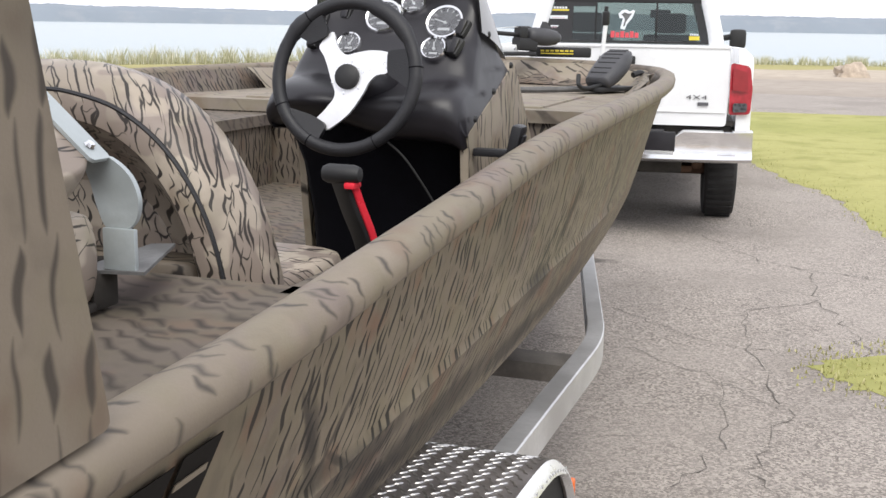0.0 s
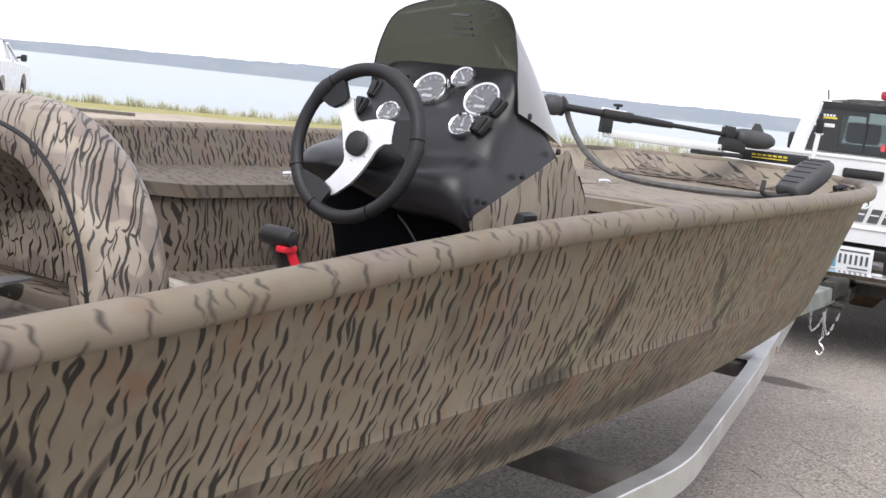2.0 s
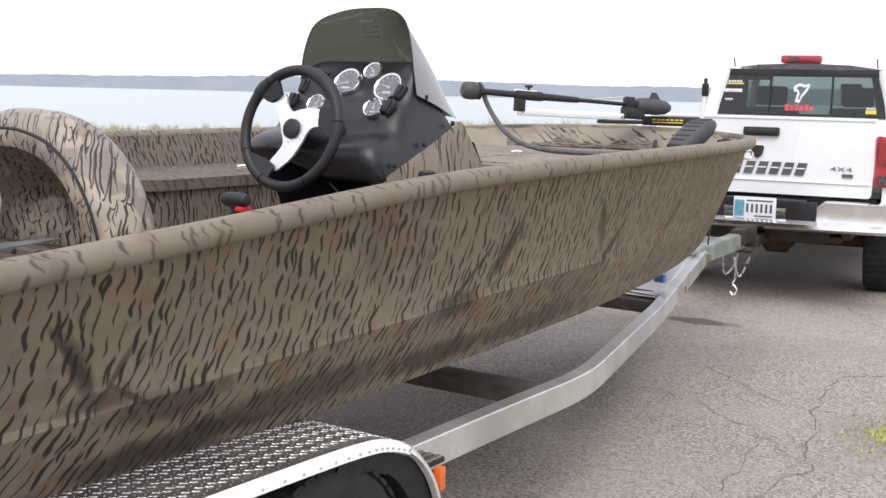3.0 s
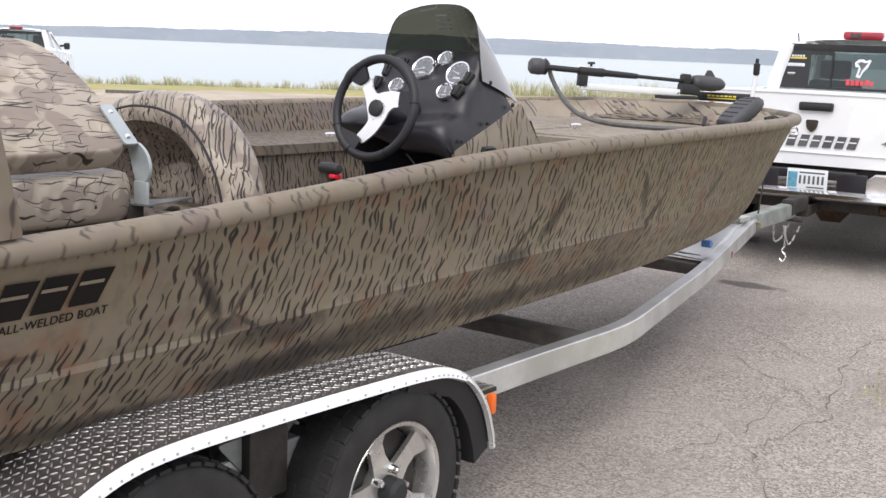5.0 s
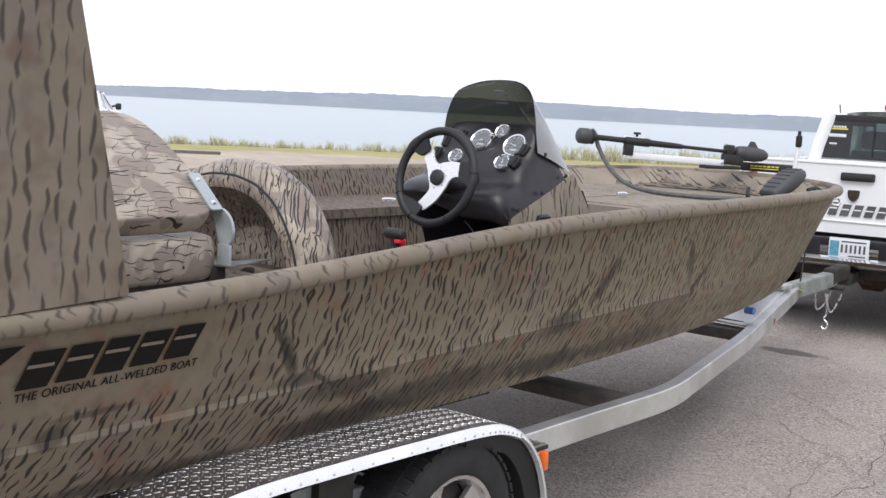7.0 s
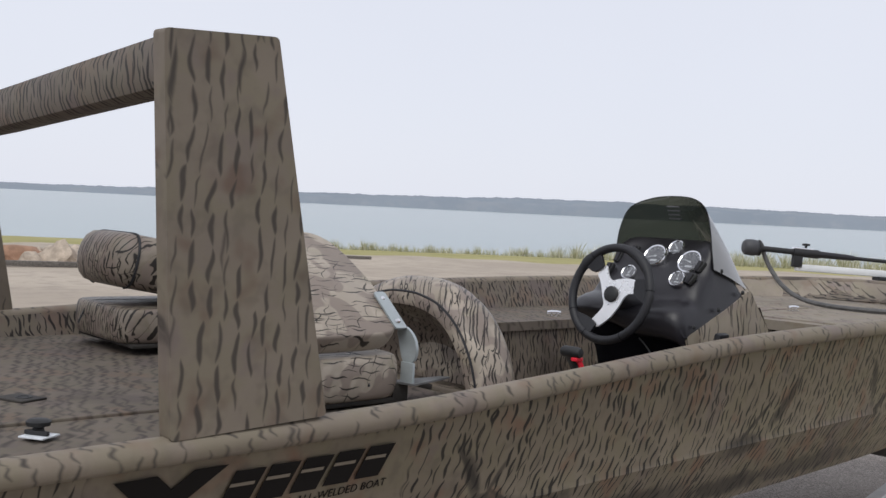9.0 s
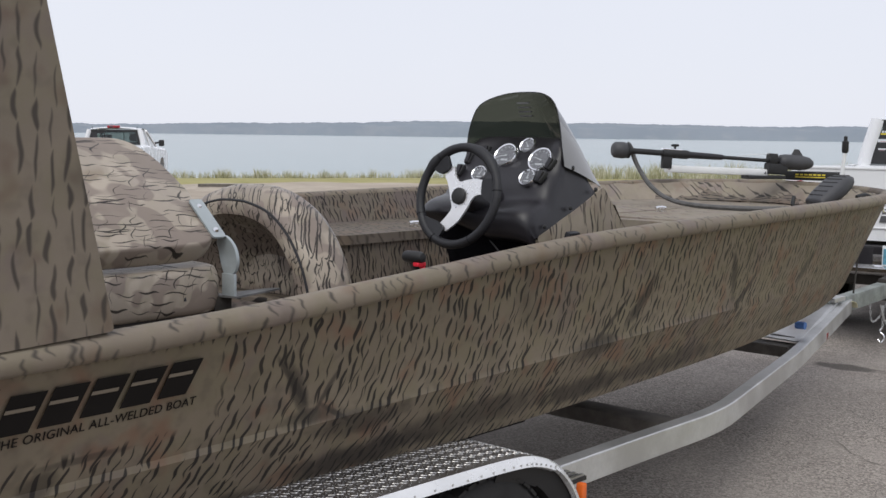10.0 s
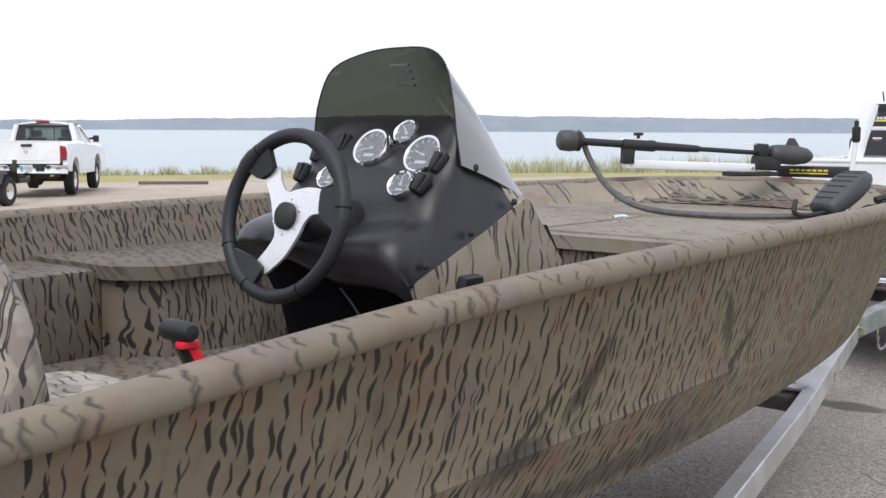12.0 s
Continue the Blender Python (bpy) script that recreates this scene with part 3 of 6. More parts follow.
def rounded(points, r, steps=4):
    """A flat outline with its corners rounded."""
    out, n = [], len(points)
    for i in range(n):
        p, a, b = Vector(points[i]), Vector(points[i - 1]), Vector(points[(i + 1) % n])
        ra = min(r, (a - p).length * 0.45)
        rb = min(r, (b - p).length * 0.45)
        s, e = p + (a - p).normalized() * ra, p + (b - p).normalized() * rb
        for k in range(steps + 1):
            t = k / steps
            out.append((1 - t) ** 2 * s + 2 * t * (1 - t) * p + t * t * e)
    return out


def pillow(w, d, h, n=14, puff=0.5, m=None):
    """A stuffed pad of width w (x), depth d (y) and height h (z), standing on z = 0."""
    rows = []
    for k in range(9):
        a = math.pi * k / 8
        z, s = h * (0.5 - 0.5 * math.cos(a)), 1 - 0.16 * puff + 0.16 * puff * math.sin(a) ** 0.7
        row = []
        for j in range(4 * n):
            t = 2 * math.pi * j / (4 * n)
            c, q = math.cos(t), math.sin(t)
            e = 0.32
            row.append(Vector((w / 2 * s * math.copysign(abs(c) ** e, c), d / 2 * s * math.copysign(abs(q) ** e, q), z)))
        rows.append(row)
    shape = grid(rows, True, True)
    return moved(shape, m) if m is not None else shape


# ---- ground, lake, far shore ----
def shore_at(az):
    """The shoreline's distance from the middle, by the angle from +y (left is positive), in degrees."""
    pts = [(-180, 400), (-120, 300), (-70, 95), (-40, 72), (-15, 60), (0, 56), (15, 53), (30, 50), (45, 48), (60, 47), (80, 48), (100, 56), (130, 90), (155, 300), (180, 400)]
    for (a, r), (b, q) in zip(pts, pts[1:]):
        if a <= az <= b:
            return r + (q - r) * (az - a) / (b - a)
    return 400


def ground_z(x, y):
    d, az = math.hypot(x, y), math.degrees(math.atan2(-x, y))
    z = -0.13 + 0.011 * max(-6.0, min(14.0, y))
    z -= 0.012 * max(0.0, min(30.0, -x - 6)) + 0.003 * max(0.0, min(30.0, y - 16))
    over = d - shore_at(az)
    if over > -1.2:
        z -= min(2.0, 0.2 * (over + 1.2))
    return z


def polar(r0, r1, a0, a1, lift, rings, spokes, edge=None):
    rows = []
    for i in range(rings + 1):
        row = []
        for k in range(spokes + 1):
            az = a0 + (a1 - a0) * k / spokes
            lo, hi = (r0(az) if callable(r0) else r0), (r1(az) if callable(r1) else r1)
            t = i / rings
            d = lo + (hi - lo) * (t * t if lo < 1 else t)
            x, y = -d * math.sin(radians(az)), d * math.cos(radians(az))
            row.append((x, y, ground_z(x, y) + lift - (0.1 if lo > 1 and i == 0 else 0.0)))
        rows.append(row)
    return grid(rows)


ground = part("ground", polar(0.0, lambda a: shore_at(a) + 14, -180, 180, -0.02, 70, 180), LOT, kind="structure", label="sandy gravel lot sloping gently to the lake", category="ground")
# far land behind the viewer
part("ground_far", polar(lambda a: shore_at(a) + 10, 2600, 150, 215, -0.4, 3, 20), SHORE_GRASS, kind="structure", label="open dry grassland behind the lot", category="ground")
water = part("water", ([(-4000, -1500, -0.95), (4000, -1500, -0.95), (4000, 4000, -0.95), (-4000, 4000, -0.95)], [(0, 1, 2, 3)]), WATER, smooth=False, kind="structure",
             label="calm pale lake under an overcast sky", category="lake")
# lot of cracked asphalt round the trailer
rows = []
for i in range(60):
    y = -14 + 42 * i / 59
    right = 40 if y < 4 else 12
    rows.append([(x, y, ground_z(x, y) + 0.004) for x in [-6 + (6 + right) * k / 40 for k in range(41)]])
asphalt = part("pavement", grid(rows), ASPHALT, kind="structure", label="weathered grey asphalt with cracks and patches", category="pavement")
# grass beside and ahead of the truck: an uneven edge
EDGE = [(-2.6, 21.0), (-1.1, 17.0), (-0.55, 14.6), (-0.38, 13.2), (0.15, 11.7), (0.66, 10.4), (0.92, 9.0), (1.25, 8.2), (1.7, 7.2), (1.5, 6.1), (0.8, 5.55), (0.5, 5.3), (0.62, 5.08), (1.1, 4.85), (2.4, 4.6), (5, 4.2), (12, 3.5), (30, 2)]
edge = curve([(x, y, 0) for x, y in EDGE], 8)
rng = random.Random(5)
rows = [[], [], [], [], [], [], [], [], []]
for k, p in enumerate(edge):
    jag = Vector((rng.uniform(-0.05, 0.05), rng.uniform(-0.06, 0.06), 0))
    far = Vector((34 + p.x * 0.2, 23.5 + 0.02 * p.x, 0)) if p.y < 15 else Vector((p.x + 36, 23.5, 0))
    for i in range(9):
        t = (i / 8) ** 2.2
        q = (p + jag * (1 - t)).lerp(far, t)
        rows[i].append((q.x, q.y, ground_z(q.x, q.y) + 0.018 - (0.012 if i == 0 else 0)))
grass = part("lawn", grid(rows), GRASS, kind="structure", label="sunlit yellow-green mown grass beside the asphalt", category="grass")
road = part("road", polar(27, 37, -75, 4, 0.012, 6, 50), ROAD, kind="structure", label="pale grey access road crossing ahead", category="road")
shore = part("shore_grass", polar(lambda a: shore_at(a) - 7.0 - 1.2 * math.sin(a * 0.37) - 0.6 * math.sin(a * 1.3), lambda a: shore_at(a) - 0.5, -70, 118, 0.02, 8, 240), SHORE_GRASS, kind="structure", label="band of dry yellow-green grass along the shore", category="grass")


def blades(name, spots, lo, hi, wide, material, label, seed):
    rng = random.Random(seed)
    v, f = [], []
    for x, y, s in spots:
        a, h = rng.uniform(0, 6.28), rng.uniform(lo, hi) * s
        w, lean = wide * rng.uniform(0.6, 1.3), rng.uniform(-0.35, 0.35) * h
        z, k = ground_z(x, y) + 0.005, len(v)
        c, q = math.cos(a), math.sin(a)
        v += [(x - w * c, y - w * q, z), (x + w * c, y + w * q, z), (x + lean * q + 0.5 * w * c, y - lean * c, z + 0.65 * h), (x + 1.7 * lean * q, y - 1.7 * lean * c, z + h)]
        f += [(k, k + 1, k + 2), (k, k + 2, k + 3)]
    return part(name, (v, f), material, kind="stuff", label=label, category="grass", smooth=False)


rng = random.Random(8)
spots = []
for p in edge:
    for k in range(60):
        t = rng.random() ** 2
        x, y = p.x + rng.uniform(-0.12, 0.12) + t * 2.5, p.y + rng.uniform(-0.2, 0.3) + t * (1.5 if p.y > 5 else 0.1)
        if -3 < x < 7 and y < 22:
            spots.append((x, y, 0.7 + 0.5 * rng.random()))
for k in range(300):
    x, y = rng.uniform(-0.2, 9), rng.uniform(7, 23)
    if x > 0.9 - 0.2 * (y - 9):
        spots.append((x, y, 1.0))
blades("grass_tufts", spots, 0.01, 0.03, 0.006, BLADES, "short uneven grass blades along the asphalt edge", 9)
spots = []
for k in range(90000):
    az = rng.uniform(-60, 60)
    clump = 0.5 + 0.5 * noise.noise((az * 0.9, 3.1, 0)) + 0.55 * noise.noise((az * 3.3, 8.1, 0)) + 0.3 * noise.noise((az * 9.7, 1.7, 0))
    if rng.random() < 0.12 + 0.75 * clump:
        d = shore_at(az) - (rng.uniform(-0.2, 2.4) if az < 38 else rng.uniform(-0.3, 1.2))
        s = (0.45 + 0.75 * max(0, clump)) * (1.0 if 4 < az < 40 else 0.62)
        spots.append((-d * math.sin(radians(az)), d * math.cos(radians(az)), s))
blades("shore_reeds", spots, 0.25, 0.85, 0.014, REEDS, "tall dry reeds and grass at the water's edge", 10)
# wooded far shore, with the distance haze held in its colour
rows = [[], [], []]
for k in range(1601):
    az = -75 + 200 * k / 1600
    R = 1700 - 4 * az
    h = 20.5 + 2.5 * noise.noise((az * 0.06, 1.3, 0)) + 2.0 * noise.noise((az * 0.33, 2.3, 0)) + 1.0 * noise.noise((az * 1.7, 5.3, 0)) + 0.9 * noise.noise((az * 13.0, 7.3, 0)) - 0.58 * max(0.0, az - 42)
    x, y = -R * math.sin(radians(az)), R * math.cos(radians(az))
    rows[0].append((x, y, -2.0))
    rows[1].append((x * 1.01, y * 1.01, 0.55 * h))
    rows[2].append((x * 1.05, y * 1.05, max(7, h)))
part("backdrop_far_shore", grid(rows), HAZED_HILL, kind="structure", label="hazy blue-grey wooded shore across the lake", category="far shore", smooth="all")

# cracks in the asphalt: thin sunk ribbons
def crack(points, w, seed):
    rng = random.Random(seed)
    line = []
    for a, b in zip(points, points[1:]):
        for k in range(10):
            t = k / 10
            line.append((a[0] + (b[0] - a[0]) * t + rng.uniform(-0.035, 0.035), a[1] + (b[1] - a[1]) * t + rng.uniform(-0.035, 0.035)))
    v, f = [], []
    for i, (x, y) in enumerate(line):
        q, p = line[min(i + 1, len(line) - 1)], line[max(i - 1, 0)]
        d = Vector((q[0] - p[0], q[1] - p[1])).normalized()
        s = 0.26 * w * rng.uniform(0.1, 1.2)
        z = ground_z(x, y) + 0.0075
        v += [(x - d.y * s, y + d.x * s, z), (x + d.y * s, y - d.x * s, z)]
        if i:
            k = 2 * i
            f.append((k - 2, k - 1, k + 1, k))
    return v, f


CRACKS = [([(-0.35, 8.4), (0.1, 7.6), (0.46, 7.4), (0.9, 7.3), (1.6, 7.4)], 0.018), ([(0.46, 7.4), (0.5, 6.6), (0.7, 5.9), (0.75, 5.4)], 0.014),
          ([(-0.2, 10.3), (0.2, 10.2), (0.5, 10.3)], 0.02), ([(-0.1, 9.3), (0.02, 8.6), (-0.2, 8.1)], 0.012), ([(0.5, 6.6), (0.1, 6.2), (0.2, 5.4), (0.42, 4.6)], 0.012),
          ([(-0.6, 6.0), (-0.1, 5.6), (0.42, 5.4)], 0.01), ([(0.42, 4.6), (0.3, 3.9), (0.7, 3.2), (0.6, 2.4)], 0.012), ([(-0.4, 5.3), (0.1, 4.9), (0.42, 4.6)], 0.009),
          ([(0.1, 4.9), (0.2, 4.2), (0.05, 3.6)], 0.008), ([(-0.5, 7.3), (0.1, 7.6)], 0.01), ([(0.7, 3.2), (1.2, 3.4), (1.9, 3.1)], 0.012), ([(-3.5, 5.2), (-2, 5.6), (-0.9, 5.4), (-0.4, 5.3)], 0.012)]
part("asphalt_cracks", join(*[crack(p, w, 30 + k) for k, (p, w) in enumerate(CRACKS)]), CRACK, kind="stuff", label="dark branching cracks in the old asphalt", category="cracks", smooth=False)


# ---- boat ----
CX = -1.3
GUN = [(1.21, -1.0, 1.094), (1.213, 0.7, 1.125), (1.195, 1.5, 1.161), (1.18, 2.5, 1.222), (1.175, 3.6, 1.244), (1.13, 4.6, 1.25), (1.045, 5.4, 1.25), (0.97, 5.8, 1.25), (0.85, 6.13, 1.256), (0.50, 6.36, 1.27), (0.0, 6.43, 1.28)]
CHINE = [(1.0, -1.0, 0.595), (1.0, 0.7, 0.595), (1.0, 1.5, 0.595), (1.0, 2.4, 0.594), (0.985, 3.4, 0.608), (0.945, 4.2, 0.618), (0.905, 5.0, 0.665), (0.885, 5.4, 0.745), (0.80, 5.62, 0.805), (0.45, 5.74, 0.83), (0.0, 5.78, 0.84)]


def rails(steps=7):
    """Gunwale and chine lines of the starboard half, from the stern to the middle of the bow."""
    g = curve([(CX + w, y, z) for w, y, z in GUN], steps)
    c = curve([(CX + w, y, z) for w, y, z in CHINE], steps)
    return g, c


def mirrored(p):
    return Vector((2 * CX - p[0], p[1], p[2]))


def whole(line):
    return line + [mirrored(p) for p in reversed(line[:-1])]


gun, chine = rails()
boat = thing("jon_boat", (CX, 2.0, 0.55), "camouflage-painted welded aluminium jon boat resting on its trailer", "boat")
hull_rows = []
for g, c in zip(gun, chine):
    g, c = Vector(g), Vector(c)
    low = Vector((CX + (c.x - CX) * 0.45, c.y, c.z - 0.045))
    keel = Vector((CX, c.y, c.z - 0.06))
    keep = max(0.0, min(1.0, (6.0 - g.y) / 2.0))
    crease = c.lerp(g, 0.355) + Vector((0.020 * keep, 0, 0))
    crease2 = c.lerp(g, 0.385) + Vector((0.008 * keep, 0, 0))
    top = g + Vector(((CX - g.x) * 0.018, 0, -0.03))
    half = [top, crease2.lerp(top, 0.5) + Vector((0.004 * keep, 0, 0)), crease2, crease, c.lerp(crease, 0.12), c, low]
    hull_rows.append(half + [keel] + [mirrored(p) for p in reversed(half)])
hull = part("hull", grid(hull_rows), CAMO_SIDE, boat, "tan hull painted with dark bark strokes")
transom = part("transom", plate([hull_rows[0][k] for k in range(len(hull_rows[0]))], (0, 0.03, 0)), CAMO_FRONT, boat, smooth=False)
lip = [(0.012, -0.034), (0.021, -0.024), (0.024, -0.006), (0.018, 0.012), (0.004, 0.021), (-0.018, 0.023), (-0.038, 0.017), (-0.050, 0.004), (-0.052, -0.024), (-0.040, -0.038)]
part("gunwale", sweep(whole(gun), lip), CAMO_LIP, boat, "rounded gunwale lip, worn along its edge", smooth="all")
# inner skin of the sides, from the gunwale down
inner = []
for p, c in zip(whole(gun), whole(chine)):
    p, c = Vector(p), Vector(c)
    s = CX - p.x
    d = Vector((math.copysign(min(0.055, abs(s)), s), -0.05 if p.y > 5.9 else 0, 0))
    deep = 1.0 if p.y < 4.2 else 0.3
    inner.append([p.lerp(c, f * deep) + d * (1 + 0.5 * f) for f in (0.0, 0.25, 0.55, 0.85)])
part("inner_side", grid(inner), CAMO_PORT, boat, "camouflage inner wall below the gunwale")


def deck_shape(y0, y1, z, inset, thick=0.02, n=14):
    """A deck that fills the boat's width between two stations."""
    line = [p for p in gun]
    def wide(y):
        for a, b in zip(line, line[1:]):
            if a.y <= y <= b.y:
                return a.x + (b.x - a.x) * (y - a.y) / max(1e-6, b.y - a.y)
        return CX
    rows = []
    for k in range(n + 1):
        y = y0 + (y1 - y0) * (1 - (1 - k / n) ** 1.6)
        w = max(0.05, wide(y) - CX - inset - (0.08 if y > 4.6 else 0.0) - max(0.0, y - 5.6) * 0.2)
        rows.append([(CX + w * q, y, z(y) if callable(z) else z) for q in (1, 0.66, 0.33, 0, -0.33, -0.66, -1)])
    return rows


rows = deck_shape(-0.98, 1.56, 1.05, 0.05)
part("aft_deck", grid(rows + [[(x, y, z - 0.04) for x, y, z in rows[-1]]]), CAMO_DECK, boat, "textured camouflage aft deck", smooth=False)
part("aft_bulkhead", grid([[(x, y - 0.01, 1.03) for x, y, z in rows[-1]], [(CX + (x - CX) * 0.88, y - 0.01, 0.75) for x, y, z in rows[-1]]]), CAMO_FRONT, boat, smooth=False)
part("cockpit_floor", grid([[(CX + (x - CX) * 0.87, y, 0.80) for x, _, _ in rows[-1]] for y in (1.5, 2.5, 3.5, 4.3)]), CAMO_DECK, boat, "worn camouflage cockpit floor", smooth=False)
fwd = deck_shape(4.24, 6.2, 1.155, 0.07)
part("casting_deck", grid([[(x, y, z - 0.05) for x, y, z in fwd[0]]] + fwd), CAMO_BOW_DECK, boat, "raised bow casting deck with hatch lids", smooth=False)
part("bow_bulkhead", grid([[(x, y + 0.02, 1.12) for x, y, z in fwd[0]], [(CX + (x - CX) * 0.86, y + 0.02, 0.75) for x, y, z in fwd[0]]]), CAMO_FRONT, boat, smooth=False)
for x0, x1, y0, y1 in ((-1.95, -1.32, 4.34, 5.2), (-1.28, -0.62, 4.34, 5.2)):
    part("hatch_lid", slab(x0, x1, y0, y1, 1.150, 1.163, 0.006), CAMO_BOW_DECK, boat, smooth=False)
part("hatch_lid", slab(-1.9, -0.75, -0.4, 0.72, 1.04, 1.058, 0.006), CAMO_DECK, boat, smooth=False)
# port side lockers
part("side_locker", slab(-2.42, -1.98, 1.5, 2.86, 0.79, 1.085, 0.02), CAMO_PORT, boat)
lock = [(-2.42, 2.86), (-1.93, 2.86), (-1.79, 2.98), (-1.77, 4.25), (-2.40, 4.25)]
part("side_locker", plate(rounded([(x, y, 0.79) for x, y in lock], 0.03), (0, 0, 0.27)), CAMO_PORT, boat)
part("locker_lid", plate(rounded([(x + (0.02 if x > -2 else 0), y - (0.02 if y < 3 else 0), 1.055) for x, y in lock], 0.03), (0, 0, 0.045)), CAMO_DECK, boat)
part("side_shelf", slab(-0.36, -0.21, 1.5, 3.7, 1.0, 1.05, 0.01), CAMO_DECK, boat)
# bow curtain: bunched camouflage cloth below the front gunwale
rows = []
for i in range(5):
    row = []
    for k, p in enumerate(whole(gun)):
        if p.y < 4.9:
            continue
        s = Vector((CX - p.x, 5.2 - p.y, 0)).normalized()
        wav = 0.012 * math.sin(k * 2.1 + i) + 0.01 * math.sin(k * 0.9)
        row.append(Vector(p) + s * (0.10 + 0.036 * i + wav) + Vector((0, 0, 0.004 - 0.034 * i + 0.004 * math.sin(k * 1.3))))
    rows.append(row)
part("bow_liner", grid(rows), CAMO_LINER, boat, "bunched camouflage lining round the bow", smooth="all")


# hull lettering as plain slanted shapes
def hull_x(y, z):
    """Where the starboard skin lies at a station and a height."""
    k = next(i for i in range(len(gun) - 1) if gun[i + 1].y > y)
    t = (y - gun[k].y) / (gun[k + 1].y - gun[k].y)
    line = [Vector(p).lerp(Vector(q), t) for p, q in zip(hull_rows[k][:6], hull_rows[k + 1][:6])]
    for p, q in zip(line, line[1:]):
        if q.z <= z <= p.z:
            return q.x + (p.x - q.x) * (z - q.z) / (p.z - q.z)
    return line[0].x


def on_hull(outline, lift=0.006):
    return plate([(hull_x(y, z) + lift, y, z) for y, z in outline], (0.0016, 0, 0))


part("logo_shape", join(on_hull([(0.155, 1.048), (0.255, 1.052), (0.40, 0.925), (0.31, 0.905)]), on_hull([(0.345, 1.055), (0.43, 1.056), (0.235, 0.905), (0.155, 0.90)], 0.0065)), INK, boat, smooth=False)
for k in range(5):
    y, sl = 0.425 + 0.098 * k, 0.03
    z0, z1 = 0.948 + 0.004 * k, 1.036 + 0.003 * k
    mark = part("logo_shape", on_hull([(y, z0), (y + 0.078, z0), (y + 0.082 + sl, z1), (y + sl, z1)]), INK, boat, smooth=False)
    part("logo_slit", on_hull([(y + 0.018, z0 + 0.05), (y + 0.084, z0 + 0.05), (y + 0.086, z0 + 0.058), (y + 0.021, z0 + 0.058)], 0.0085), LOGO_TAN, mark, smooth=False)


def lettering(name, text, size, m, material, parent, spread=1.0, onto=None):
    cu = bpy.data.curves.new(name, "FONT")
    cu.body, cu.size, cu.extrude, cu.space_character = text, size, 0.0006, spread
    tmp = new(name + "_tmp", cu)
    me = bpy.data.meshes.new_from_object(tmp)
    shape = [tuple(m @ v.co) for v in me.vertices], [tuple(p.vertices) for p in me.polygons]
    if onto:
        shape = [(x + onto(y, z), y, z) for x, y, z in shape[0]], shape[1]
    bpy.data.objects.remove(tmp)
    bpy.data.curves.remove(cu)
    return part(name, shape, material, parent, smooth=False)


tilt = Matrix(((0, 0, 1, 0.0035), (1, 0, 0, 0.43), (0.028, 1, 0, 0.917), (0, 0, 0, 1)))
lettering("lettering", "THE ORIGINAL ALL-WELDED BOAT", 0.030, tilt, INK, boat, 1.06, hull_x)

# stern arch: two tapered side plates and a crossbar
arch = thing("stern_arch", (CX, 0.5, 1.1), "camouflage rear arch with tapered uprights standing on the gunwales", "arch")
for sx in (1, -1):
    def ax(x):
        return CX + sx * (x - CX)
    dy = 0.0 if sx > 0 else 0.26
    out = rounded([(ax(-0.071), 0.257 + dy, 1.131), (ax(-0.071), 0.664 + dy, 1.150), (ax(-0.086), 0.498 + dy, 2.006), (ax(-0.086), 0.214 + dy, 1.988)], 0.012, 3)
    up = part("upright", plate(out, (-0.045 * sx, 0, 0)), CAMO_POST, arch, smooth=True)
part("crossbar", sweep([(-0.125, 0.275, 1.925), (CX, 0.40, 1.87), (2 * CX + 0.125, 0.53, 1.83)], rect(0.10, 0.125, 0.03)), CAMO_FRONT, arch)
for x in (-0.15, 2 * CX + 0.15):
    part("bolt", lathe([(0, 0.001), (0, 0.012), (0.012, 0.012), (0.016, 0.006)], 10, "Y", (x, 0.232, 1.885)), DARK_STEEL, arch)


